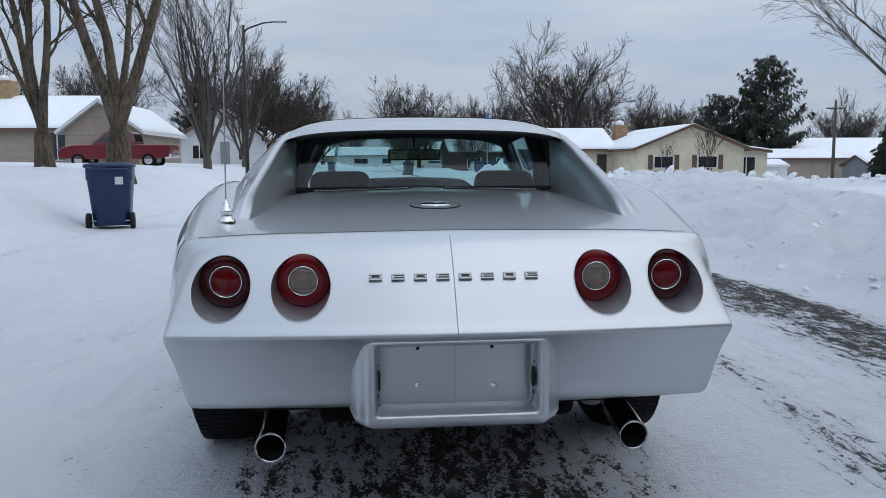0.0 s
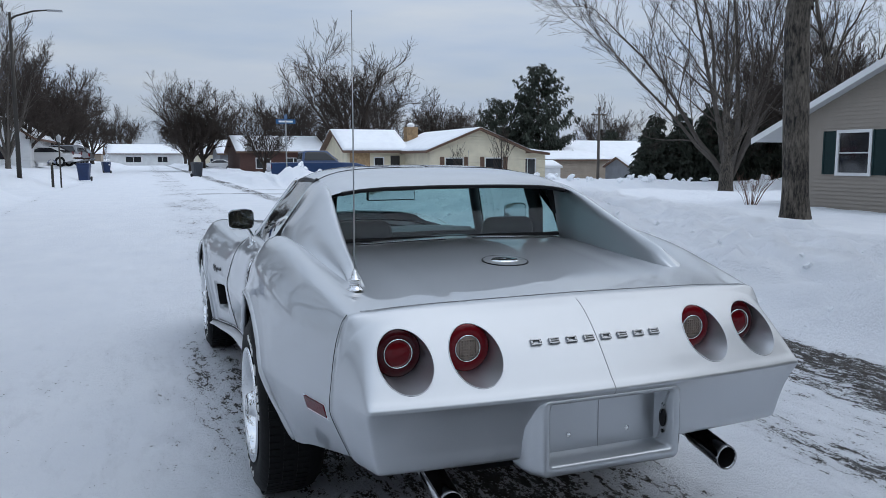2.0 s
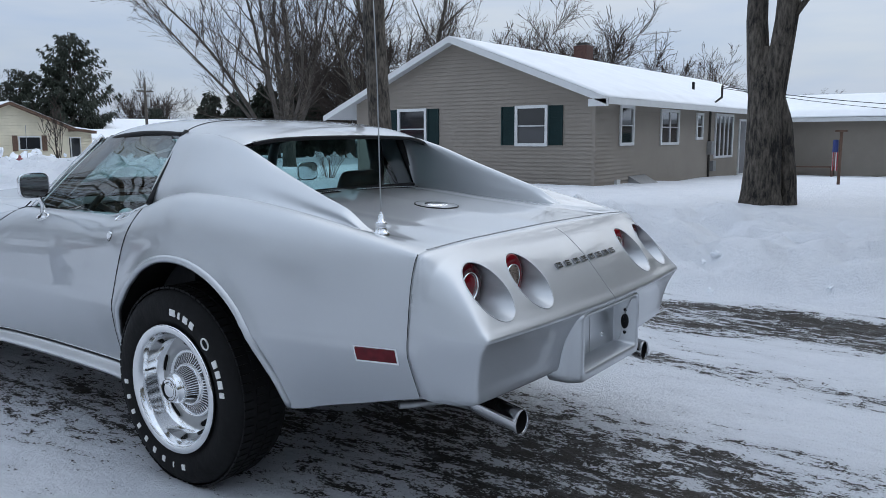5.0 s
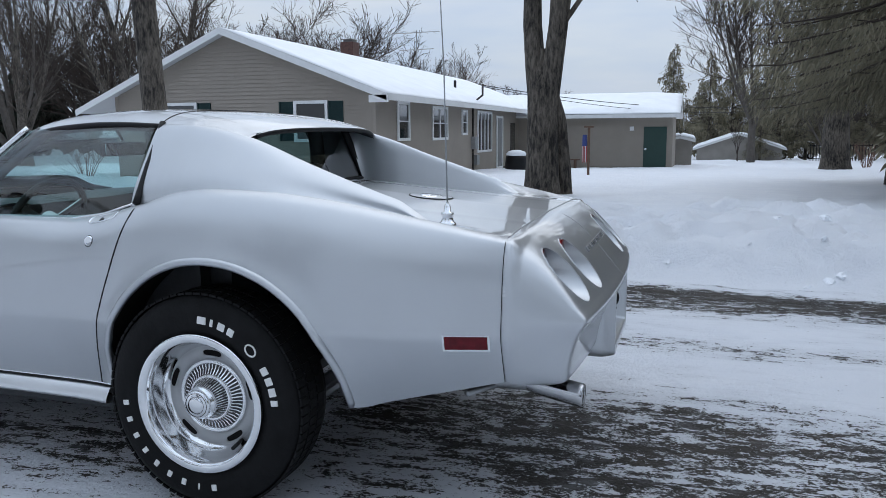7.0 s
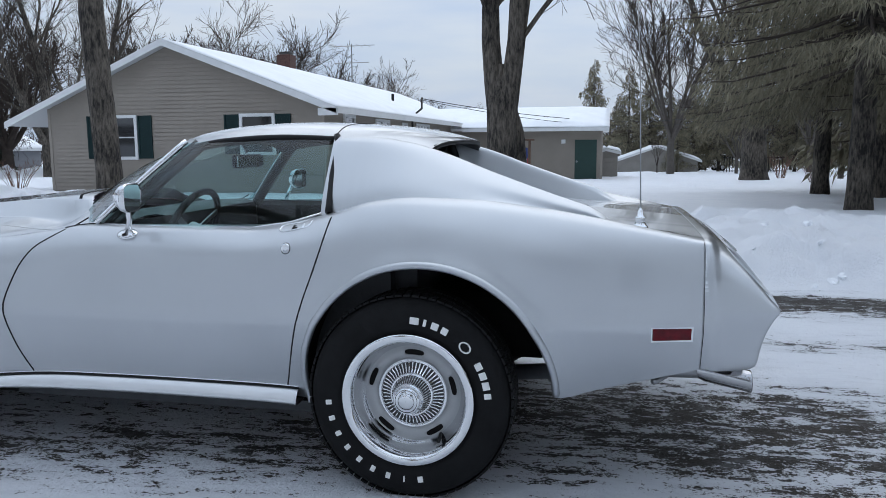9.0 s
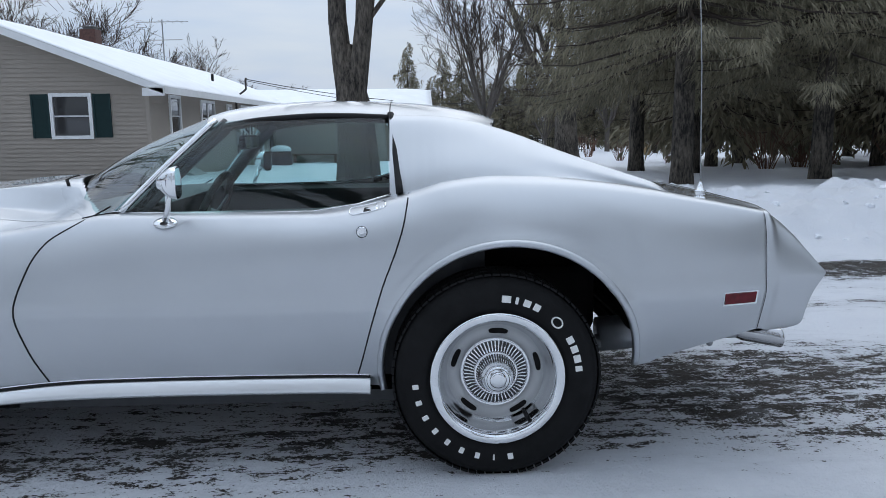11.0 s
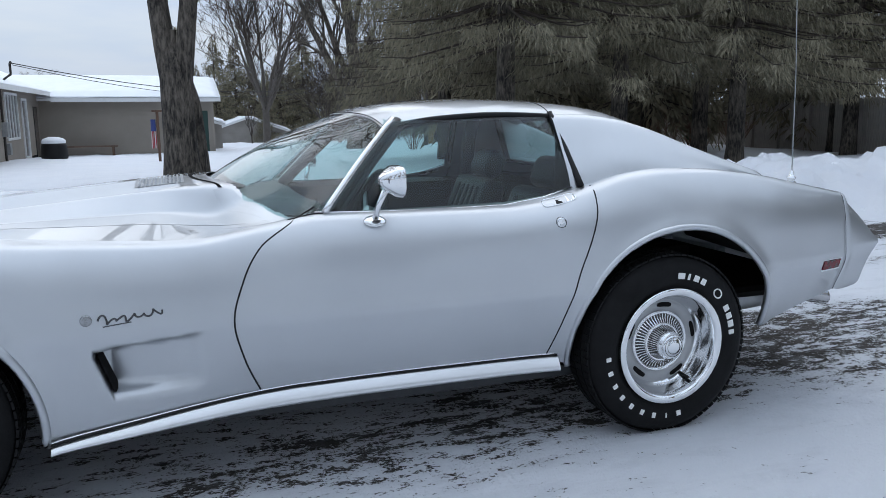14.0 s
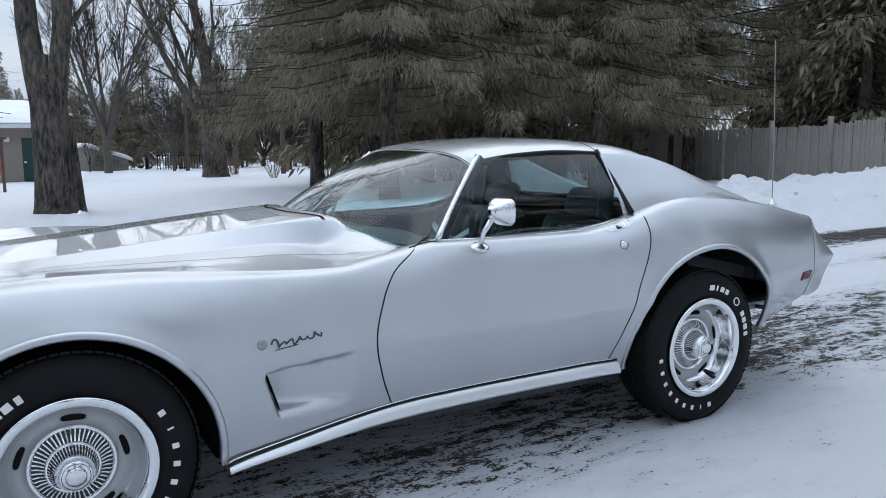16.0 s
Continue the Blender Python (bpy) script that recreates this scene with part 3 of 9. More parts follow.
def pchip(xs, ys):
    """A smooth curve through the points that never overshoots."""
    xs, ys = np.array(xs, float), np.array(ys, float)
    h = np.diff(xs)
    d = np.diff(ys) / h
    m = np.zeros(len(xs))
    m[0], m[-1] = d[0], d[-1]
    for i in range(1, len(xs) - 1):
        if d[i - 1] * d[i] > 0:
            w1, w2 = 2 * h[i] + h[i - 1], h[i] + 2 * h[i - 1]
            m[i] = (w1 + w2) / (w1 / d[i - 1] + w2 / d[i])

    def f(x):
        x = np.clip(np.asarray(x, float), xs[0], xs[-1])
        i = np.clip(np.searchsorted(xs, x) - 1, 0, len(xs) - 2)
        t = (x - xs[i]) / h[i]
        return ((1 + 2 * t) * (1 - t) ** 2 * ys[i] + t * (1 - t) ** 2 * h[i] * m[i] + t * t * (3 - 2 * t) * ys[i + 1] + t * t * (t - 1) * h[i] * m[i + 1])

    return f


def curve_through(pts, n, pins=None):
    """n points along a rounded curve through the control points (chord parameter); pins = {sample: control point}."""
    p = np.array(pts, float)
    s = np.concatenate([[0], np.cumsum(np.sqrt(np.linalg.norm(np.diff(p, axis=0), axis=1)) + 1e-6)])
    u = np.linspace(0, s[-1], n)
    if pins:
        u = np.interp(np.arange(n), [0] + list(pins) + [n - 1], [0] + [s[q] for q in pins.values()] + [s[-1]])
    # cardinal tangents
    m = np.zeros_like(p)
    m[1:-1] = (p[2:] - p[:-2]) / (s[2:] - s[:-2])[:, None]
    m[0], m[-1] = (p[1] - p[0]) / (s[1] - s[0]), (p[-1] - p[-2]) / (s[-1] - s[-2])
    i = np.clip(np.searchsorted(s, u) - 1, 0, len(s) - 2)
    h = (s[i + 1] - s[i])
    t = ((u - s[i]) / h)[:, None]
    h = h[:, None]
    return (1 + 2 * t) * (1 - t) ** 2 * p[i] + t * (1 - t) ** 2 * h * m[i] + t * t * (3 - 2 * t) * p[i + 1] + t * t * (t - 1) * h * m[i + 1]


def grid_faces(n, m, skip=None):
    f = []
    for i in range(n - 1):
        for j in range(m - 1):
            if skip is None or not skip[i, j]:
                f.append((i * m + j, i * m + j + 1, (i + 1) * m + j + 1, (i + 1) * m + j))
    return f


def grid_ob(name, P, mat, parent=None, smooth=True, label="", skip=None, flip=False):
    n, m = P.shape[:2]
    f = grid_faces(n, m, skip)
    if flip:
        f = [q[::-1] for q in f]
    return mesh_ob(name, P.reshape(-1, 3), f, mat, parent, smooth, label)


# ---- ground: one sheet, street, banks of ploughed snow, yards ----
def smooth01(a, b, x):
    t = np.clip((x - a) / (b - a), 0, 1)
    return t * t * (3 - 2 * t)


def lumps(x, y, seed=0.0):
    return noise.fractal((x, y, seed), 1.0, 2.0, 4)


def ground_z(x, y):
    """Height of the snow or road surface."""
    tilt = -0.0235 * (max(0.0, x - 2.9) + min(0.0, x + 4.5))
    tilt = max(-2.6, min(2.2, tilt))
    z = tilt
    n_big, n_mid = lumps(x * 0.35, y * 0.35, 3.1), lumps(x * 1.6, y * 1.6, 7.7)
    n_small = lumps(x * 5.0, y * 5.0, 1.3)
    side = float(smooth01(22.5, 24.5, y) * (1 - smooth01(33.0, 35.0, y)))  # side street on the right
    if x > 2.9:
        e = x - 3.0 - 0.18 * n_mid
        h = 0.36 + 0.12 * n_big
        pile = 0.50 * math.exp(-((y - 12.5) / 5.5) ** 2 - ((x - 7.0) / 3.0) ** 2)
        back = 0.30 * math.exp(-((y + 17.0) / 8.0) ** 2 - ((x - 6.0) / 2.5) ** 2)
        bank = h * float(smooth01(0.0, 1.1, e)) * (1 - 0.62 * float(smooth01(2.2, 6.5, e)))
        bank += (pile + back) * float(smooth01(0.0, 2.5, e))
        rough = float(smooth01(0.1, 0.8, e)) * (1 - 0.85 * float(smooth01(3.0, 7.0, e)))
        bank += rough * (0.19 * n_mid + 0.125 * n_small)
        far_bank = 0.55 * math.exp(-((y - 36.2) / 1.5) ** 2) + 0.25 * math.exp(-((y - 22.2) / 1.2) ** 2)
        far_bank *= 1 + 0.5 * n_mid
        fade = 1 - float(smooth01(60, 120, x))
        z += (bank * (1 - side) + (far_bank * float(smooth01(3.5, 6, x)) if y > 20 else 0.0)) * fade - 0.02 * side
        z += 0.02 * n_big * float(smooth01(6, 9, x))
    elif x < -4.5:
        e = -4.6 - x - 0.12 * n_mid
        drive = float(smooth01(25.0, 27.0, y) * (1 - smooth01(31.5, 33.5, y)))
        h = 0.58 + 0.18 * n_big + 0.14 * math.exp(-((y - 14) / 9.0) ** 2)
        bank = h * float(smooth01(0.0, 2.0, e)) + 0.16 * float(smooth01(2.0, 7.0, e))
        bank += float(smooth01(0.2, 1.0, e)) * (0.05 * n_mid + 0.02 * n_small)
        z += bank * (1 - 0.93 * drive)
    else:
        edge = max(float(smooth01(2.2, 2.9, x)), float(smooth01(-3.7, -4.5, x)) if x < -3.7 else 0.0)
        z += 0.012 * n_small * edge + 0.006 * n_mid
    return z


def axis_steps(lo, hi, fine_lo, fine_hi, fine, grow=1.14):
    pts = list(np.arange(fine_lo, fine_hi + 1e-6, fine))
    s, p = fine, fine_hi
    while p < hi:
        s *= grow
        p += s
        pts.append(p)
    s, p = fine, fine_lo
    while p > lo:
        s *= grow
        p -= s
        pts.insert(0, p)
    return pts


def build_ground():
    xs = axis_steps(-700, 700, -6.5, 9.5, 0.11)
    ys = axis_steps(-600, 900, -8.0, 18.0, 0.13, 1.10)
    P = np.array([[(x, y, ground_z(x, y)) for y in ys] for x in xs])
    ob = grid_ob("ground", P, STREET, flip=True)
    tagged(ob, "snow-covered street and yards with worn tyre tracks", "ground", kind="structure")


build_ground()


# ---- houses ----
def window(parent, axis, u0, u1, z0, z1, at, out, panes=1, bars_h=True, frame_w=0.09, pane_mat=None, shutters=0.0, name="window"):
    """A window on a wall. axis 'x': wall of constant x running along y (u=y); 'y': wall of constant y (u=x). out: +1/-1, the way the wall faces."""
    pane_mat = pane_mat or PANE

    def bx(s, a0, a1, zz0, zz1, d0, d1):
        lo, hi = min(at + out * d0, at + out * d1), max(at + out * d0, at + out * d1)
        if axis == "x":
            s.box(lo, a0, zz0, hi, a1, zz1)
        else:
            s.box(a0, lo, zz0, a1, hi, zz1)

    def pt(a, zz, d):
        return (at + out * d, a, zz) if axis == "x" else (a, at + out * d, zz)

    win = Soup()
    w = (u1 - u0 - 2 * frame_w) / panes
    o = [(u0, z0), (u1, z0), (u1, z1), (u0, z1)]
    i_ = [(u0 + frame_w, z0 + frame_w), (u1 - frame_w, z0 + frame_w), (u1 - frame_w, z1 - frame_w), (u0 + frame_w, z1 - frame_w)]
    vs = [pt(a, b, 0.0) for a, b in o] + [pt(a, b, 0.055) for a, b in o] + [pt(a, b, 0.055) for a, b in i_] + [pt(a, b, 0.0) for a, b in i_]
    fs = []
    for k in range(4):
        n = (k + 1) % 4
        fs += [(k, n, 4 + n, 4 + k), (4 + k, 4 + n, 8 + n, 8 + k), (8 + k, 8 + n, 12 + n, 12 + k)]
    win.add(vs, fs)
    top = win.obj(name, TRIM_WHITE, parent)
    for k in range(1, panes):
        c = u0 + frame_w + w * k
        s = Soup()
        bx(s, c - 0.035, c + 0.035, z0 + frame_w, z1 - frame_w, 0.0, 0.045)
        s.obj("mullion", TRIM_WHITE, top)
    for k in range(panes):
        s = Soup()
        bx(s, u0 + frame_w + w * k + 0.01, u0 + frame_w + w * (k + 1) - 0.01, z0 + frame_w, z1 - frame_w, 0.0, 0.012)
        s.obj("pane", pane_mat, top)
        if bars_h:
            s = Soup()
            zc = (z0 + z1) / 2
            bx(s, u0 + frame_w + w * k, u0 + frame_w + w * (k + 1), zc - 0.02, zc + 0.02, 0.012, 0.035)
            s.obj("sash_bar", SOFFIT, top)
    if shutters:
        for a0, a1 in ((u0 - shutters - 0.02, u0 - 0.02), (u1 + 0.02, u1 + 0.02 + shutters)):
            s = Soup()
            bx(s, a0, a0 + 0.05, z0 + 0.03, z1 - 0.02, 0.0, 0.045)
            bx(s, a1 - 0.05, a1, z0 + 0.03, z1 - 0.02, 0.0, 0.045)
            bx(s, a0 + 0.05, a1 - 0.05, z0 + 0.03, z1 - 0.02, 0.0, 0.012)
            shutter_ob = s.obj("shutter", SHUTTER, parent)
            zz = z0 + 0.05
            while zz < z1 - 0.08:
                s = Soup()
                bx(s, a0 + 0.052, a1 - 0.052, zz, zz + 0.035, 0.013, 0.03)
                s.obj("slat", SHUTTER, shutter_ob)
                zz += 0.045
    return top


def lap_wall(parent, inv, axis, u0, u1, z0, top, at, out, pitch=0.115, lap=0.028, mat=None):
    """Overlapping siding boards, each a piece; top is a height, or a function of u for a gable."""
    z = z0
    zmax = top if not callable(top) else max(top(u) for u in np.linspace(u0, u1, 41))
    while z < zmax - 0.01:
        zt = min(z + pitch, zmax)
        a0, a1, b0, b1 = u0, u1, u0, u1
        if callable(top):
            us = np.linspace(u0, u1, 401)
            tops = np.array([top(u) for u in us])
            ok, ok2 = us[tops > z], us[tops > zt]
            if len(ok) < 2:
                break
            a0, a1 = ok[0], ok[-1]
            b0, b1 = (ok2[0], ok2[-1]) if len(ok2) > 1 else ((a0 + a1) / 2 - 0.02, (a0 + a1) / 2 + 0.02)
        d0, d1, d2 = at + out * lap, at + out * 0.003, at - out * 0.02
        q = [(a0, d0, z), (a1, d0, z), (b1, d1, zt), (b0, d1, zt), (a0, d2, z), (a1, d2, z), (b1, d2, zt), (b0, d2, zt)]
        if axis == "x":
            q = [(b, a, c) for a, b, c in q]
        s = Soup()
        s.add(q, [(0, 1, 2, 3), (4, 5, 1, 0), (3, 2, 6, 7), (0, 3, 7, 4), (1, 5, 6, 2)])
        ob = s.obj("siding_board", mat or TAUPE, parent)
        z += pitch


def slab(s, p, thick):
    """A thick sheet: four corners and a drop."""
    q = [tuple(a) for a in p] + [(a[0], a[1], a[2] - thick) for a in p]
    s.add(q, [(0, 1, 2, 3), (7, 6, 5, 4), (0, 4, 5, 1), (1, 5, 6, 2), (2, 6, 7, 3), (3, 7, 4, 0)])


def snow_sheet(name, parent, p, thick, n=24, seed=1.0):
    """Snow lying on a roof plane: a soft, uneven sheet with rounded edges. p: four corners."""
    a, b, c, d = [Vector(q) for q in p]
    P = np.zeros((n, n, 3))
    for i in range(n):
        for j in range(n):
            u, v = i / (n - 1), j / (n - 1)
            q = a.lerp(b, u).lerp(d.lerp(c, u), v)
            edge = min(min(u, 1 - u), min(v, 1 - v))
            e = min(1.0, edge * 9)
            q.z += thick * (0.12 + 0.88 * e) + 0.05 * thick * noise.noise((q.x * 0.9, q.y * 0.9, seed))
            P[i, j] = q
    ob = grid_ob(name, P, SNOW, parent)
    md = ob.modifiers.new("thick", "SOLIDIFY")
    md.thickness = -0.05 * thick
    return ob


def taupe_house():
    h = thing("ranch_house", "taupe vinyl-sided ranch house with snow-covered gable roof", "house", (17.8, 7.25, -0.5))
    o = Vector((17.8, 7.25, -0.5))
    inv = Matrix.Translation(-o)
    X0, X1, Y0, Y1 = 17.8, 36.6, 7.25, 16.1
    EAVE, RIDGE, ZB = 2.30, 4.08, -0.75
    YR = (Y0 + Y1) / 2 + 0.25
    GX, GY0, GX1 = 36.6, -0.35, 44.0

    def gable(u):
        return EAVE + (RIDGE - EAVE) * (1 - abs(u - YR) / (YR - Y0 if u < YR else Y1 - YR))

    s = Soup()
    # solid core just behind the boards
    s.add([(X0 + 0.01, Y0 + 0.01, ZB), (X1, Y0 + 0.01, ZB), (X1, Y1, ZB), (X0 + 0.01, Y1, ZB), (X0 + 0.01, Y0 + 0.01, EAVE), (X1, Y0 + 0.01, EAVE), (X1, Y1, EAVE), (X0 + 0.01, Y1, EAVE),
           (X0 + 0.01, YR, RIDGE), (X1, YR, RIDGE)],
          [(0, 1, 5, 4), (1, 2, 6, 9, 5), (2, 3, 7, 6), (3, 0, 4, 8, 7)])
    wall = s.obj("wall", TAUPE, h)
    wall.matrix_parent_inverse = inv
    lap_wall(wall, inv, "x", Y0, Y1, ZB + 0.25, gable, X0, -1)
    lap_wall(wall, inv, "y", X0, X1, ZB + 0.25, EAVE, Y0, -1)
    s = Soup()
    s.add([(GX + 0.01, GY0, ZB - 0.3), (GX1, GY0, ZB - 0.3), (GX1, Y0 + 4, ZB - 0.3), (GX + 0.01, Y0 + 4, ZB - 0.3), (GX + 0.01, GY0, 2.0), (GX1, GY0, 2.0), (GX1, Y0 + 4, 2.0), (GX + 0.01, Y0 + 4, 2.0)],
          [(0, 1, 5, 4), (1, 2, 6, 5), (2, 3, 7, 6), (3, 0, 4, 7)])
    gwall = s.obj("garage_wall", TAUPE, h)
    gwall.matrix_parent_inverse = inv
    lap_wall(gwall, inv, "x", GY0, Y0, ZB - 0.3, 2.0, GX, -1)
    # corner posts
    for px, py, z0, z1 in ((X0, Y0, ZB + 0.2, EAVE), (X0, Y1 - 0.03, ZB + 0.2, EAVE), (GX, GY0, ZB - 0.3, 2.0)):
        box_part("corner_post", (px - 0.03, py - 0.03, z0), (px + 0.06, py + 0.06, z1), TAUPE, h).matrix_parent_inverse = inv
    # foundation strip
    s = Soup()
    s.box(X0 + 0.005, Y0 + 0.005, ZB - 0.4, X1, Y0 + 0.4, ZB + 0.27)
    s.box(X0 + 0.005, Y0 + 0.4, ZB - 0.4, X0 + 0.3, Y1, ZB + 0.27)
    s.obj("foundation", UNDER, h).matrix_parent_inverse = inv
    # roof: two slopes with overhangs, fascia and rake boards
    ov, rk = 0.55, 0.45
    sl = (RIDGE - EAVE) / (YR - Y0)
    ze = EAVE - ov * sl + 0.10
    zr = RIDGE + 0.10
    sl2 = (RIDGE - EAVE) / (Y1 - YR)
    ze2 = EAVE - 1.2 * sl2 + 0.10
    s = Soup()
    slab(s, [(X0 - rk, Y0 - ov, ze), (GX1, Y0 - ov, ze), (GX1, YR, zr), (X0 - rk, YR, zr)], 0.10)
    slab(s, [(X0 - rk, YR, zr), (GX1, YR, zr), (GX1, Y1 + 1.2, ze2), (X0 - rk, Y1 + 1.2, ze2)], 0.10)
    roof = s.obj("roof", SOFFIT, h)
    roof.matrix_parent_inverse = inv
    s = Soup()
    for ya, za, yb, zb in ((Y0 - ov, ze, YR, zr), (Y1 + 1.2, ze2, YR, zr)):
        q = [(X0 - rk - 0.03, ya, za + 0.02), (X0 - rk - 0.03, yb, zb + 0.02), (X0 - rk - 0.03, yb, zb - 0.17), (X0 - rk - 0.03, ya, za - 0.17)]
        q += [(x + 0.03, y, z) for x, y, z in q]
        s.add(q, [(0, 1, 2, 3), (7, 6, 5, 4), (0, 4, 5, 1), (2, 6, 7, 3), (0, 3, 7, 4)])
    s.box(X0 - rk, Y0 - ov - 0.03, ze - 0.16, X1, Y0 - ov, ze + 0.02)
    s.box(X0 - rk - 0.03, Y0 - ov - 0.03, ze - 0.22, X0 - rk + 0.05, Y0 - 0.02, ze - 0.02)
    s.obj("fascia_board", TRIM_WHITE, h, False, "white rake and fascia boards").matrix_parent_inverse = inv
    for nm, p in (("roof_snow", [(X0 - rk + 0.02, Y0 - ov + 0.02, ze + 0.02), (GX1, Y0 - ov + 0.02, ze + 0.02), (GX1, YR, zr + 0.02), (X0 - rk + 0.02, YR, zr + 0.02)]),
                  ("roof_snow", [(X0 - rk + 0.02, YR, zr + 0.02), (GX1, YR, zr + 0.02), (GX1, Y1 + 1.1, ze2 + 0.02), (X0 - rk + 0.02, Y1 + 1.1, ze2 + 0.02)])):
        snow_sheet(nm, h, p, 0.13, 40).matrix_parent_inverse = inv
    # garage wing roof: ridge along y
    gze, gzr, gxr = 1.92, 3.05, 41.0
    s = Soup()
    slab(s, [(GX - 0.6, GY0 - 0.35, gze), (gxr, GY0 - 0.35, gzr), (gxr, Y0 + 5, gzr), (GX - 0.6, Y0 + 5, gze)], 0.12)
    slab(s, [(gxr, GY0 - 0.35, gzr), (GX1 + 1, GY0 - 0.35, gze), (GX1 + 1, Y0 + 5, gze), (gxr, Y0 + 5, gzr)], 0.12)
    s.box(GX - 0.63, GY0 - 0.35, gze - 0.16, GX - 0.6, Y0 - 0.6, gze + 0.02)
    s.obj("garage_roof", TRIM_WHITE, h).matrix_parent_inverse = inv
    snow_sheet("roof_snow", h, [(GX - 0.62, GY0 - 0.36, gze + 0.02), (gxr, GY0 - 0.36, gzr + 0.02), (gxr, Y0 + 5, gzr + 0.02), (GX - 0.62, Y0 + 5, gze + 0.02)], 0.22, 40).matrix_parent_inverse = inv
    wins = []
    wins.append(window(h, "x", 8.70, 9.80, 0.88, 2.07, X0 - 0.016, -1, shutters=0.46))
    wins.append(window(h, "x", 13.10, 14.30, 0.76, 2.08, X0 - 0.016, -1, shutters=0.46))
    wins.append(window(h, "y", 19.45, 20.5, 0.88, 2.08, Y0 - 0.016, -1))
    wins.append(window(h, "y", 22.75, 24.5, 0.86, 2.04, Y0 - 0.016, -1, panes=2))
    wins.append(window(h, "y", 26.35, 27.1, 1.02, 2.0, Y0 - 0.016, -1))
    wins.append(window(h, "y", 28.6, 31.0, 0.28, 2.02, Y0 - 0.016, -1, panes=4, bars_h=False, pane_mat=PANE))
    # entry door with white storm frame, and a dark door near the corner
    wins.append(window(h, "y", 31.9, 33.1, -0.55, 1.86, Y0 - 0.016, -1, bars_h=False, pane_mat=PANE_LIGHT, name="entry_door"))
    s = Soup()
    s.box(34.8, Y0 - 0.05, -0.6, 35.7, Y0 - 0.016, 1.55)
    wins.append(s.obj("dark_door", PANE, h))
    # green side door on the garage
    s = Soup()
    s.box(GX - 0.05, -0.10, -0.75, GX - 0.016, 0.98, 1.33)
    gd = s.obj("garage_door_panel", GREEN_DOOR, h, False, "dark green entry door")
    wins.append(gd)
    s = Soup()
    s.lathe([(GX - 0.05, 0.05), (GX - 0.10, 0.05), (GX - 0.12, 0.02)], "x", (0, 0.88, 0.25), 10)
    s.obj("door_knob", CHROME, gd)
    s = Soup()
    s.box(GX - 0.12, 1.45, 1.15, GX - 0.016, 1.65, 1.35)
    wins.append(s.obj("wall_lamp", TRIM_WHITE, h))
    for c in h.children:
        c.matrix_parent_inverse = inv
    # chimney
    s = Soup()
    s.box(28.05, 12.5, 3.4, 28.7, 13.1, 4.95)
    c = bevel(s.obj("chimney", BRICK, h), 0.02)
    c.matrix_parent_inverse = inv
    s = Soup()
    s.box(28.15, 12.6, 4.95, 28.6, 13.0, 5.03)
    s.box(28.1, 12.55, 5.04, 28.65, 13.05, 5.07)
    cc = s.obj("chimney_cap", FLUE, c)
    # electric service: conduit, meter, vent, mast
    s = Soup()
    s.tube([(27.9, Y0 - 0.05, -0.6), (27.9, Y0 - 0.05, 2.3), (27.9, Y0 - 0.45, 2.6), (27.9, Y0 - 0.45, 2.95), (27.75, Y0 - 0.5, 3.0)], 0.045, 8)
    s.obj("service_mast", STEEL_DARK, h).matrix_parent_inverse = inv
    s = Soup()
    s.box(27.72, Y0 - 0.2, 0.45, 28.1, Y0 - 0.016, 0.95)
    s.obj("electric_meter", GALV, h).matrix_parent_inverse = inv
    s = Soup()
    s.box(28.15, Y0 - 0.16, -0.2, 28.5, Y0 - 0.016, 0.2)
    s.obj("junction_box", GALV, h).matrix_parent_inverse = inv
    s = Soup()
    s.box(19.2, Y0 - 0.10, -0.35, 19.45, Y0 - 0.014, -0.12)
    s.obj("vent_cover", TRIM_WHITE, h).matrix_parent_inverse = inv
    s = Soup()
    s.add([(20.2, Y0 - 0.75, -0.5), (21.6, Y0 - 0.75, -0.5), (21.6, Y0 - 0.02, -0.5), (20.2, Y0 - 0.02, -0.5), (20.25, Y0 - 0.7, -0.42), (21.55, Y0 - 0.7, -0.42), (21.55, Y0 - 0.02, -0.05), (20.25, Y0 - 0.02, -0.05)],
          [(0, 1, 5, 4), (1, 2, 6, 5), (3, 0, 4, 7), (4, 5, 6, 7)])
    s.obj("window_well_cover", GALV, h).matrix_parent_inverse = inv
    s = Soup()
    s.lathe([(3.0, 0.06), (3.35, 0.06), (3.36, 0.0)], "z", (30.0, 8.6, 0), 8)
    s.obj("vent_pipe", BLACK, h).matrix_parent_inverse = inv


taupe_house()


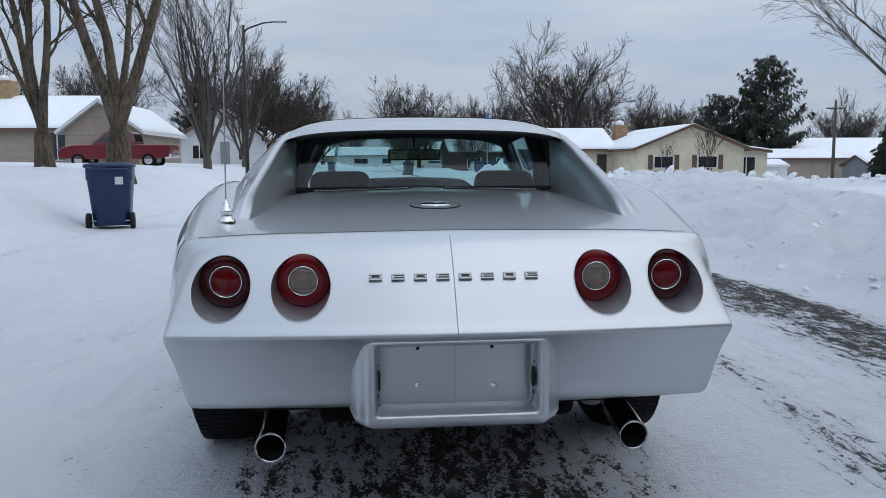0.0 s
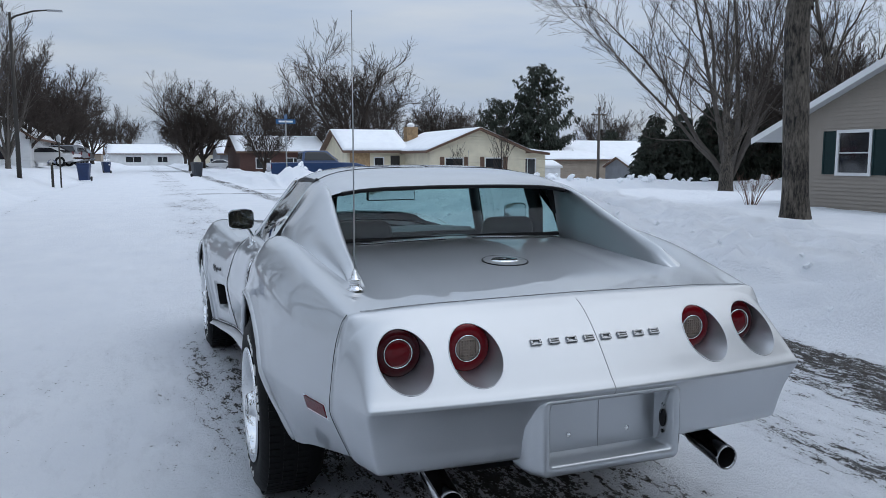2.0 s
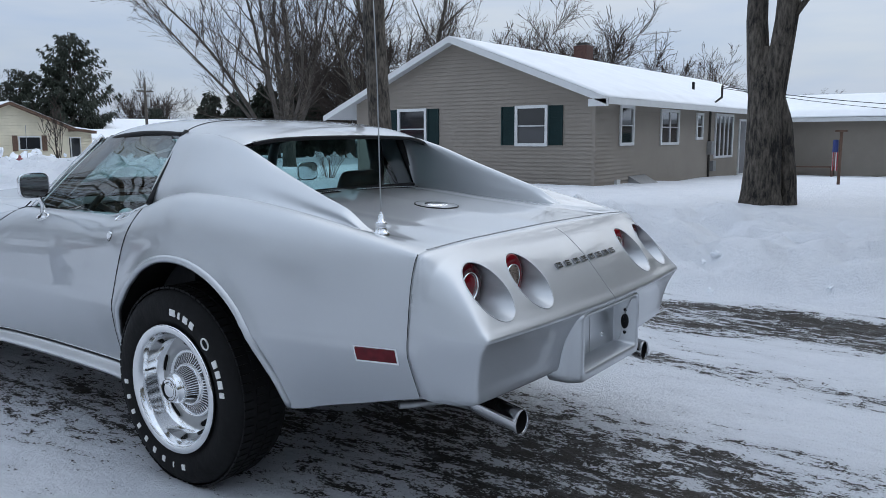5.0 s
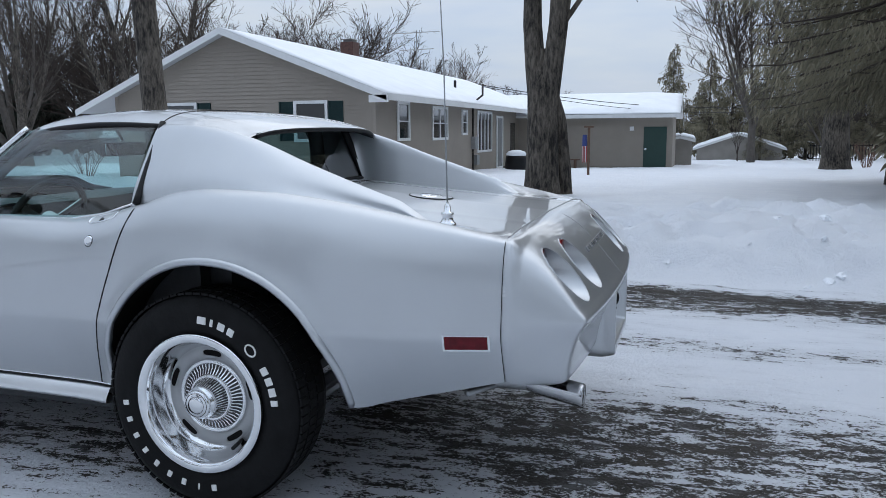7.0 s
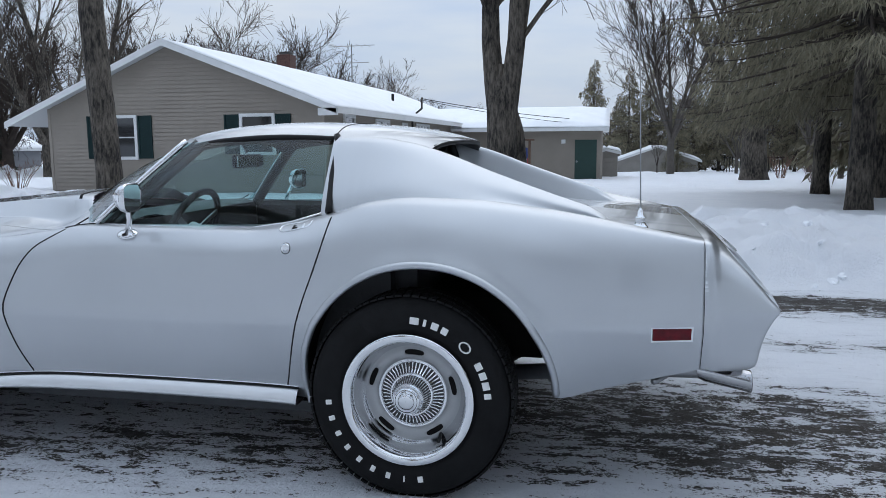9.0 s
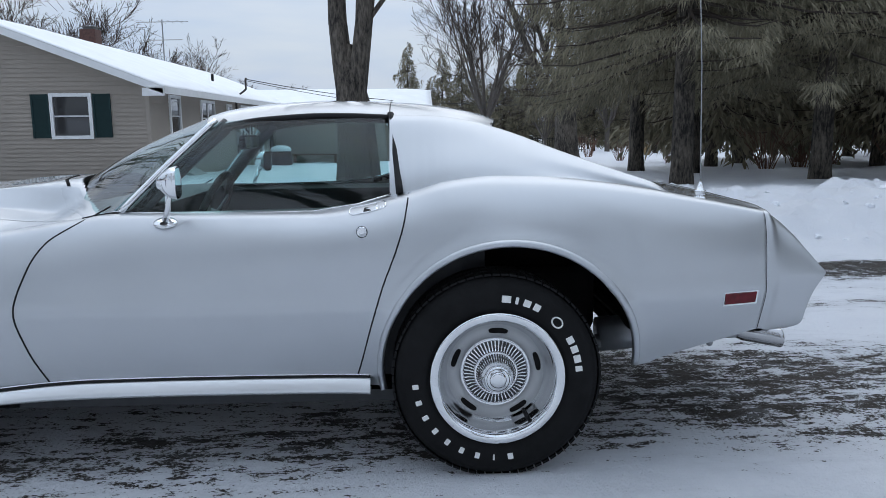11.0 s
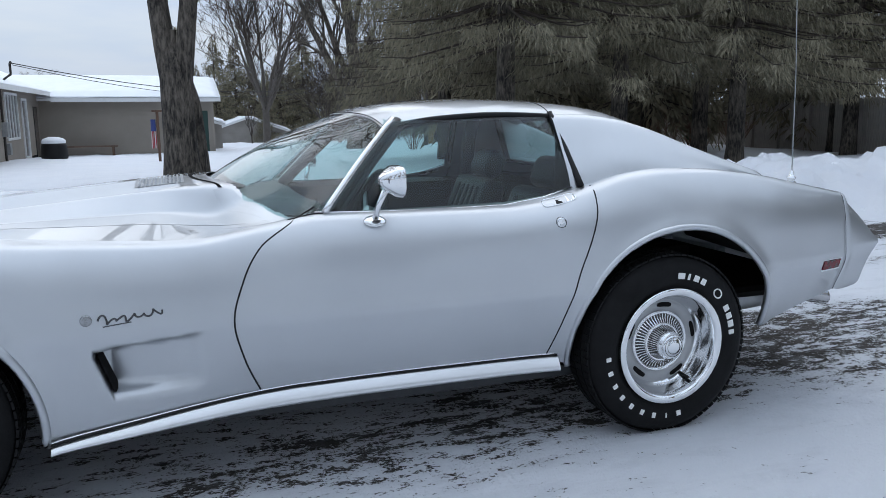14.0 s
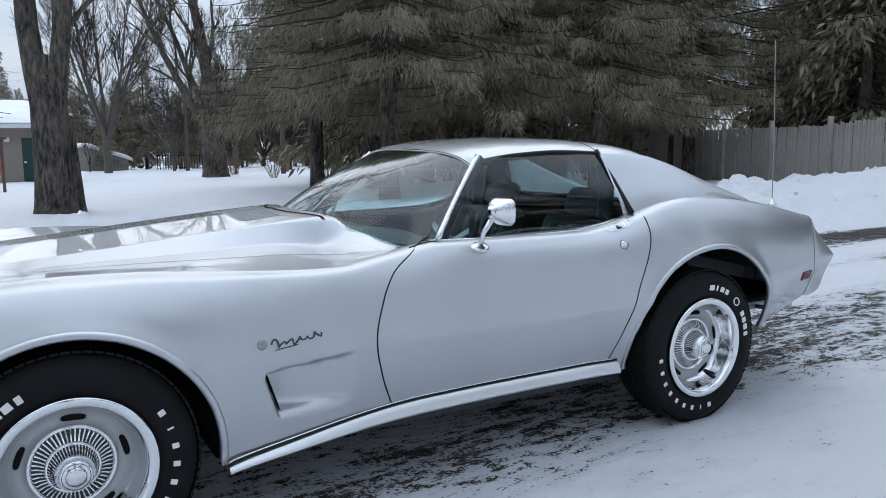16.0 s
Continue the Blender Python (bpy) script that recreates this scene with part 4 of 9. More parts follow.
def simple_house(name, label, x0, y0, x1, y1, zb, eave, ridge, axis, wall_mat, wins=(), ov=0.4, snow=0.16, roof_mat=None, chim=None, doors=()):
    """A far house: walls, roof with overhang and snow, framed windows. axis: the way of the ridge. wins: (wall, u0, u1, z0, z1, panes)."""
    h = thing(name, label, "house", ((x0 + x1) / 2, (y0 + y1) / 2, zb))
    inv = Matrix.Translation((-(x0 + x1) / 2, -(y0 + y1) / 2, -zb))
    s = Soup()
    b = zb - 1.0
    if axis == "y":
        xm = (x0 + x1) / 2
        s.add([(x0, y0, b), (x1, y0, b), (x1, y1, b), (x0, y1, b), (x0, y0, eave), (x1, y0, eave), (x1, y1, eave), (x0, y1, eave), (xm, y0, ridge), (xm, y1, ridge)],
              [(0, 1, 5, 8, 4), (1, 2, 6, 5), (2, 3, 7, 9, 6), (3, 0, 4, 7)])
        sl = (ridge - eave) / (x1 - xm)
        pl = [[(x0 - ov, y0 - ov, eave - ov * sl), (xm, y0 - ov, ridge), (xm, y1 + ov, ridge), (x0 - ov, y1 + ov, eave - ov * sl)],
              [(xm, y0 - ov, ridge), (x1 + ov, y0 - ov, eave - ov * sl), (x1 + ov, y1 + ov, eave - ov * sl), (xm, y1 + ov, ridge)]]
    else:
        ym = (y0 + y1) / 2
        s.add([(x0, y0, b), (x1, y0, b), (x1, y1, b), (x0, y1, b), (x0, y0, eave), (x1, y0, eave), (x1, y1, eave), (x0, y1, eave), (x0, ym, ridge), (x1, ym, ridge)],
              [(0, 1, 5, 4), (1, 2, 6, 9, 5), (2, 3, 7, 6), (3, 0, 4, 8, 7)])
        sl = (ridge - eave) / (y1 - ym)
        pl = [[(x0 - ov, y0 - ov, eave - ov * sl), (x1 + ov, y0 - ov, eave - ov * sl), (x1 + ov, ym, ridge), (x0 - ov, ym, ridge)],
              [(x0 - ov, ym, ridge), (x1 + ov, ym, ridge), (x1 + ov, y1 + ov, eave - ov * sl), (x0 - ov, y1 + ov, eave - ov * sl)]]
    s.obj("wall", wall_mat, h).matrix_parent_inverse = inv
    s = Soup()
    for p in pl:
        slab(s, [(q[0], q[1], q[2] + 0.12) for q in p], 0.16)
    s.obj("roof", roof_mat or BROWN, h).matrix_parent_inverse = inv
    for k, p in enumerate(pl):
        snow_sheet("roof_snow", h, [(q[0], q[1], q[2] + 0.13) for q in p], snow, 14, k + x0).matrix_parent_inverse = inv
    for wl_, u0, u1, za, zb_, pn in wins:
        ax, at, out = {"s": ("y", y0, -1), "n": ("y", y1, 1), "w": ("x", x0, -1), "e": ("x", x1, 1)}[wl_]
        wo = window(h, ax, u0, u1, za, zb_, at + out * 0.004, out, panes=pn, bars_h=False, frame_w=0.07)
        wo.matrix_parent_inverse = inv
    for wl_, u0, u1, za, zb_, mt in doors:
        ax, at, out = {"s": ("y", y0, -1), "n": ("y", y1, 1), "w": ("x", x0, -1), "e": ("x", x1, 1)}[wl_]
        s = Soup()
        if ax == "y":
            s.box(u0, min(at, at + out * 0.05), za, u1, max(at, at + out * 0.05), zb_)
        else:
            s.box(min(at, at + out * 0.05), u0, za, max(at, at + out * 0.05), u1, zb_)
        s.obj("shutter" if mt is BROWN else "door", mt, h).matrix_parent_inverse = inv
    if chim:
        s = Soup()
        s.box(*chim)
        c = s.obj("chimney", STONE, h)
        c.matrix_parent_inverse = inv
        s = Soup()
        s.lathe([(chim[5], 0.3), (chim[5] + 0.2, 0.32), (chim[5] + 0.35, 0.1)], "z", ((chim[0] + chim[3]) / 2, (chim[1] + chim[4]) / 2, 0), 10)
        s.obj("chimney_snow", SNOW, c)
    return h


# cream house across the side street: gable towards us, wing to the left, low porch to the right
simple_house("cream_house", "cream-sided ranch house with brown shutters and snowy roof", 16.9, 47, 24.2, 58, -0.4, 1.85, 3.30, "y", CREAM,
             [("s", 18.0, 19.4, 0.5, 1.35, 1), ("s", 21.0, 22.4, 0.5, 1.35, 1)], chim=(18.1, 55.5, 2.5, 19.0, 56.4, 3.75),
             doors=[("s", 17.65, 17.95, 0.45, 1.4, BROWN), ("s", 19.45, 19.75, 0.45, 1.4, BROWN), ("s", 20.65, 20.95, 0.45, 1.4, BROWN), ("s", 22.45, 22.75, 0.45, 1.4, BROWN)])
simple_house("cream_house_wing", "cream house wing with tan stone front and porch", 12.5, 52.5, 16.9, 60, -0.4, 1.9, 3.4, "x", CREAM,
             [("s", 14.5, 15.3, 0.2, 1.4, 1)], doors=[("s", 15.8, 16.5, -0.4, 1.5, PANE), ("s", 12.7, 14.2, -0.4, 1.7, STONE)])
simple_house("sunroom", "low cream sunroom with wide dark window", 24.2, 48.5, 26.6, 54, -0.4, 1.6, 1.75, "y", CREAM, [("s", 24.4, 25.8, -0.1, 1.3, 2)], ov=0.25)
# along the left of the street
simple_house("tan_ranch_house", "tan ranch house with wide snow-covered roof", -36, 44, -17.0, 54, 1.0, 3.1, 5.2, "x", TAN,
             [("s", -24.5, -22.5, 1.4, 2.6, 2), ("s", -19.2, -18.0, 1.2, 2.9, 2)], doors=[("s", -29, -25.5, 0.9, 2.9, SHED_SIDING)], chim=(-24, 48, 4.2, -22.8, 49.2, 6.2))
simple_house("tan_gable_wing", "tan gable wing with white rake boards", -17.6, 42.5, -13.6, 52, 1.0, 3.0, 4.5, "y", TAN, [("s", -15.6, -14.4, 1.3, 2.5, 2)], roof_mat=TRIM_WHITE)
simple_house("white_house", "white clapboard house with dark roof and snow", -14.9, 57, -8.6, 70, 1.0, 2.9, 5.1, "y", WHITE_SIDING, [("s", -14.0, -12.9, 1.3, 2.4, 2), ("s", -10.6, -9.7, 1.2, 2.2, 1)],
             snow=0.05, doors=[("s", -11.9, -11.2, 0.9, 2.6, PANE_LIGHT)])
simple_house("brick_ranch_house", "tan brick ranch house under snow", -17, 78, -9.5, 92, 1.0, 2.9, 4.6, "y", STONE, [("e", 80, 83, 1.4, 2.4, 2), ("s", -13, -11, 1.4, 2.4, 2)])
simple_house("green_house", "small green house with snowy roof", -15, 100, -9, 112, 0.9, 2.8, 4.4, "y", simple("green_siding", (0.05, 0.14, 0.09), 0.7, vary=0.1, scale=1), [("s", -13, -11, 1.3, 2.2, 2)])
simple_house("far_white_house", "pale ranch house at the end of the street", -8, 165, 6, 176, 0.0, 2.4, 4.2, "x", WHITE_SIDING, [("s", -5, -2, 0.6, 1.8, 2), ("s", 1, 3, 0.6, 1.8, 2)])
simple_house("far_tan_house", "tan house at the end of the street", -22, 175, -10, 186, 0.0, 2.4, 4.4, "x", TAN, [("s", -18, -15, 0.6, 1.8, 2)])
# along the right of the street beyond the corner
simple_house("red_brick_house", "low red-brick house with snowy roof", -0.5 + 8, 76, 16, 88, -0.4, 2.0, 3.6, "x", BRICK, [("s", 9, 10.5, 0.3, 1.4, 2), ("s", 12, 13.5, 0.3, 1.4, 2)])
simple_house("blue_grey_house", "blue-grey house under snow", 8, 104, 17, 116, -0.4, 2.0, 3.8, "x", GREY_SIDING, [("s", 10, 12, 0.3, 1.4, 2)])
simple_house("pale_green_house", "pale green house under snow", 7, 135, 17, 147, -0.3, 2.1, 3.9, "x", CREAM, [("s", 9, 11, 0.3, 1.4, 2)])
# garages and sheds to the right
simple_house("white_garden_shed", "small white garden shed with snowy roof", 31.0, 60, 34.4, 63, -1.0, 0.5, 0.95, "x", WHITE_SIDING, roof_mat=TRIM_WHITE, ov=0.15, snow=0.12)
simple_house("tan_garage", "tan garage with snow-covered roof", 34.5, 64, 42, 72, -1.0, 1.1, 1.9, "x", TAN, [], ov=0.3)
simple_house("grey_outbuilding", "blue-grey outbuilding half buried in snow", 40.5, 58, 47, 62, -1.0, 0.5, 1.3, "x", GREY_SIDING, ov=0.2, snow=0.1)
simple_house("neighbour_house", "dark house with broad snowy roof behind trees", 42, 74, 56, 86, -1.2, 1.2, 3.3, "x", GREY_SIDING, [("s", 44, 46, 0, 1, 2)])
simple_house("weathered_shed", "weathered tan shed with snow-covered gable roof", 70, -8.6, 77, -1.6, -2.2, -0.45, 0.75, "x", SHED_SIDING, ov=0.35, snow=0.22, roof_mat=TRIM_WHITE)
simple_house("lean_to_shed", "narrow pale shed beside the garage", 45.2, -1.25, 47.5, 0.1, -1.2, 0.55, 0.72, "x", SHED_SIDING, ov=0.2, snow=0.2, roof_mat=TRIM_WHITE)
simple_house("small_grey_garage", "small grey garage under snow", 84, 0.2, 92, 5.0, -2.2, -0.4, 0.7, "x", SHED_SIDING, ov=0.3, snow=0.2, roof_mat=TRIM_WHITE)
simple_house("side_street_house", "dark gabled house beyond the yard", 44, 46, 54, 54, -1.2, 1.1, 3.1, "x", GREY_SIDING, [("w", 47.2, 49, -0.2, 0.8, 2), ("w", 50.5, 52, -0.2, 0.8, 2)], roof_mat=TRIM_WHITE)


# ---- trees ----
def tube_np(store, pts, radii, sides):
    """Fast tube: store is [verts, faces]."""
    V, F = store
    pts = np.asarray(pts, float)
    n = len(pts)
    d = np.zeros_like(pts)
    d[1:-1] = pts[2:] - pts[:-2]
    d[0], d[-1] = pts[1] - pts[0], pts[-1] - pts[-2]
    d /= np.linalg.norm(d, axis=1)[:, None] + 1e-9
    ref = np.array((0.0, 0.0, 1.0)) if abs(d[0][2]) < 0.9 else np.array((1.0, 0.0, 0.0))
    u = np.cross(d, ref)
    u /= np.linalg.norm(u, axis=1)[:, None] + 1e-9
    w = np.cross(d, u)
    a = 2 * math.pi * np.arange(sides) / sides
    ring = u[:, None, :] * np.cos(a)[None, :, None] + w[:, None, :] * np.sin(a)[None, :, None]
    P = pts[:, None, :] + ring * np.asarray(radii, float)[:, None, None]
    n0 = len(V)
    V.extend(map(tuple, P.reshape(-1, 3)))
    for i in range(n - 1):
        for k in range(sides if sides > 2 else 1):
            p, q = n0 + i * sides + k, n0 + i * sides + (k + 1) % sides
            F.append((p, q, q + sides, p + sides))


def grow(rng, base, way, length, radius, nseg, wob, up, end=0.3, least=0.004):
    """Many branches at once: their points (count, nseg + 1, 3) and radii (count, nseg + 1)."""
    n = len(base)
    d = way / (np.linalg.norm(way, axis=1)[:, None] + 1e-9)
    pts, q = [base], base
    for i in range(nseg):
        d = d + rng.standard_normal((n, 3)) * wob
        d[:, 2] += up
        d /= np.linalg.norm(d, axis=1)[:, None]
        q = q + d * (length / nseg)[:, None]
        pts.append(q)
    share = 1 - (1 - end) * np.linspace(0, 1, nseg + 1)
    return np.stack(pts, 1), np.maximum(least, radius[:, None] * share[None])


def sprout(rng, P, R, kids, ratio, angle, nseg, wob, up, first=0.25, least=0.004, thin=0.55):
    """Side branches along the branches P, shorter towards each tip."""
    n, m = P.shape[:2]
    who = np.repeat(np.arange(n), kids)
    t = first + (1 - first) * ((np.tile(np.arange(kids), n) + rng.uniform(0.1, 1.0, n * kids)) / kids)
    t = np.minimum(t, 0.999)
    f = t * (m - 1)
    k = f.astype(int)
    f = (f - k)[:, None]
    a, b = P[who, k], P[who, k + 1]
    base = a + (b - a) * f
    d = (b - a) / (np.linalg.norm(b - a, axis=1)[:, None] + 1e-9)
    o = np.cross(d, rng.standard_normal(d.shape))
    o /= np.linalg.norm(o, axis=1)[:, None] + 1e-9
    ang = angle * rng.uniform(0.6, 1.25, len(t))
    way = d * np.cos(ang)[:, None] + o * np.sin(ang)[:, None]
    run = np.linalg.norm(np.diff(P, axis=1), axis=2).sum(1)[who]
    length = run * ratio * (0.98 - 0.30 * t) * rng.uniform(0.6, 1.25, len(t))
    rad = (R[who, k] * (1 - f[:, 0]) + R[who, k + 1] * f[:, 0]) * thin * rng.uniform(0.75, 1.1, len(t))
    return grow(rng, base, way, length, rad, nseg, wob, up, 0.3, least)


def tubes(P, R, sides):
    """Vertices and quads of many tubes; two sides make a flat strip for the finest twigs."""
    n, m = P.shape[:2]
    d = np.empty_like(P)
    d[:, 1:-1] = P[:, 2:] - P[:, :-2] if m > 2 else 0
    d[:, 0], d[:, -1] = P[:, 1] - P[:, 0], P[:, -1] - P[:, -2]
    d /= np.linalg.norm(d, axis=2)[..., None] + 1e-9
    ref = np.where(np.abs(d[:, :1, 2:3]) < 0.8, np.array((0.0, 0.0, 1.0)), np.array((1.0, 0.3, 0.0)))
    if sides == 2:
        ref = ref + 0.8 * np.sin(np.arange(n) * 2.399)[:, None, None] * np.array((0.6, 0.8, 0.0))
    u = np.cross(d, ref)
    u /= np.linalg.norm(u, axis=2)[..., None] + 1e-9
    w = np.cross(d, u)
    a = 2 * math.pi * np.arange(sides) / sides
    V = P[:, :, None] + (u[:, :, None] * np.cos(a)[:, None] + w[:, :, None] * np.sin(a)[:, None]) * R[:, :, None, None]
    ks = np.arange(sides if sides > 2 else 1)
    b0 = (np.arange(n)[:, None, None] * m + np.arange(m - 1)[None, :, None]) * sides
    p, q = b0 + ks, b0 + (ks + 1) % sides
    F = np.stack([p, q, q + sides, p + sides], -1).reshape(-1, 4)
    return V.reshape(-1, 3), F


def quads_ob(name, bits, mat, parent, smooth=False, label=""):
    """One mesh from (vertices, quads) arrays."""
    V, F, n0 = [], [], 0
    for v, f in bits:
        V.append(v)
        F.append(f + n0)
        n0 += len(v)
    V, F = np.concatenate(V), np.concatenate(F)
    me = bpy.data.meshes.new(name)
    me.vertices.add(len(V))
    me.vertices.foreach_set("co", V.astype(np.float32).ravel())
    me.loops.add(len(F) * 4)
    me.loops.foreach_set("vertex_index", F.astype(np.int32).ravel())
    me.polygons.add(len(F))
    me.polygons.foreach_set("loop_start", np.arange(0, len(F) * 4, 4, dtype=np.int32))
    if smooth:
        me.polygons.foreach_set("use_smooth", [True] * len(F))
    me.update(calc_edges=True)
    me.materials.append(mat)
    ob = new(name, me)
    ob.parent = parent
    if label:
        ob["label"] = label
    return ob


def crown_of(rng, root, P0, R0, kids, ratio, angle, up, twig, bark, twig_mat, near=False):
    """Limbs with three further orders of branches, down to single twigs."""
    P1, R1 = sprout(rng, P0, R0, kids[0], ratio[0], angle, 5, 0.13, up, 0.22, twig * 1.5, 0.5)
    P2, R2 = sprout(rng, P1, R1, kids[1], ratio[1], angle * 0.95, 3, 0.16, up * 0.8, 0.12, twig * 1.15, 0.5)
    P3, R3 = sprout(rng, P2, R2, kids[2], ratio[2], angle * 0.9, 2 if near else 1, 0.18, up * 0.6, 0.05, twig)
    tagged(quads_ob("branchwork", [tubes(P0, R0, 9), tubes(P1, R1, 5)], bark, root, True), kind="stuff")
    bits = [tubes(P2, R2, 3 if near else 2), tubes(P3, R3, 3 if near else 2)]
    if near:
        P4, R4 = sprout(rng, P3, R3, 3, 0.6, angle * 0.8, 1, 0.1, 0.0, 0.2, twig)
        bits.append(tubes(P4, R4, 2))
    quads_ob("crown", bits, twig_mat, root)


def bare_tree(name, label, seed, fork, r, limbs, length, lean, kids, ratio, angle=0.62, up=0.07, twig=0.012, bark=None, twig_mat=None, stems=None):
    """A leafless tree: a short trunk that forks into limbs fanning outwards, or several stems given as (lean x, lean y, length, radius)."""
    rng = np.random.default_rng(seed)
    root = thing(name, label, "tree")
    bark = bark or BARK_FAR
    if stems:
        base = np.array([(0.16 * lx + 0.05 * math.sin(k * 2.2), 0.16 * ly + 0.05 * math.cos(k * 2.2), -0.3) for k, (lx, ly, _, _) in enumerate(stems)])
        way = np.array([(lx, ly, 1.0) for lx, ly, _, _ in stems])
        L, rad = np.array([q[2] for q in stems]), np.array([q[3] for q in stems])
    else:
        a = 2.399 * np.arange(limbs) + seed
        out = lean * np.sqrt((np.arange(limbs) + 0.4) / limbs) * rng.uniform(0.8, 1.15, limbs)
        base = np.stack([0.3 * r * np.cos(a), 0.3 * r * np.sin(a), fork - 0.35 + rng.uniform(-0.25, 0.15, limbs)], 1)
        way = np.stack([out * np.cos(a), out * np.sin(a), np.ones(limbs)], 1)
        L, rad = length * rng.uniform(0.82, 1.08, limbs) * (1 - 0.12 * out), r * rng.uniform(0.42, 0.62, limbs)
    P0, R0 = grow(rng, base, way, L, rad, 9, 0.07, up * 0.6, 0.13, twig * 1.8)
    if not stems:
        line = np.array([[(0, 0, -0.4), (0.01, 0, 0.1), (0.0, 0.02, fork * 0.6), (0, 0, fork + 0.1)]])
        quads_ob("trunk", [tubes(line, np.array([[1.5 * r, 1.12 * r, r, 0.85 * r]]), 12)], bark, root, True)
    else:
        line = P0[:, :4]
        quads_ob("trunk", [tubes(line, R0[:, :4] * 1.06, 10)], bark, root, True)
    crown_of(rng, root, P0, R0, kids, ratio, angle, up, twig, bark, twig_mat or BARK_FAR)
    return root


def forked_tree(name, label, seed, fork_z, r, limbs_def, height, trunk_pts, up=0.05, kids=(9, 7, 5), spread=0.62, twig=0.006, bark=None):
    """A near tree: a thick, uneven trunk that divides at fork_z into a few heavy limbs."""
    rng = np.random.default_rng(seed)
    root = thing(name, label, "tree")
    # trunk skin: lumpy lathe along its own line
    n, sides = 34, 40
    P = np.zeros((n, sides + 1, 3))
    zs = np.linspace(-0.45, fork_z, n)
    for i, z in enumerate(zs):
        t = max(0.0, z) / fork_z
        cx = np.interp(z, [q[2] for q in trunk_pts], [q[0] for q in trunk_pts])
        cy = np.interp(z, [q[2] for q in trunk_pts], [q[1] for q in trunk_pts])
        rr = r * (1.0 + 0.30 * math.exp(-max(0.0, z + 0.1) / 0.32)) * (1 - 0.12 * t) * (1 - 0.75 * float(smooth01(fork_z - 0.9, fork_z, z)))
        for k in range(sides + 1):
            a = 2 * math.pi * (k % sides) / sides
            ridge = 1 + 0.05 * noise.noise((math.cos(a) * 2 + seed, math.sin(a) * 2, z * 0.5)) + 0.06 * noise.noise((math.cos(a) * 8, math.sin(a) * 8 + seed, z * 1.4)) + 0.05 * math.exp(-max(0, z) / 0.3) * math.sin(a * 5 + seed)
            P[i, k] = (cx + rr * ridge * math.cos(a), cy + rr * ridge * math.sin(a), z)
    grid_ob("trunk", P, bark or BARK, root, True, "furrowed grey-brown trunk")
    way = np.array([Vector(d).normalized() for _, d, _, _ in limbs_def])
    rad = np.array([q[2] for q in limbs_def], float)
    back = np.where(rad > 0.09, 0.55, 0.1)
    base = np.array([q[0] for q in limbs_def], float) - way * back[:, None]
    P0, R0 = grow(rng, base, way, np.array([q[3] for q in limbs_def]) + back, rad, 11, 0.05, up * 0.5, 0.22, 0.02)
    crown_of(rng, root, P0, R0, kids, (0.50, 0.48, 0.5), spread, up, twig, bark or BARK, BARK_FAR, True)
    return root


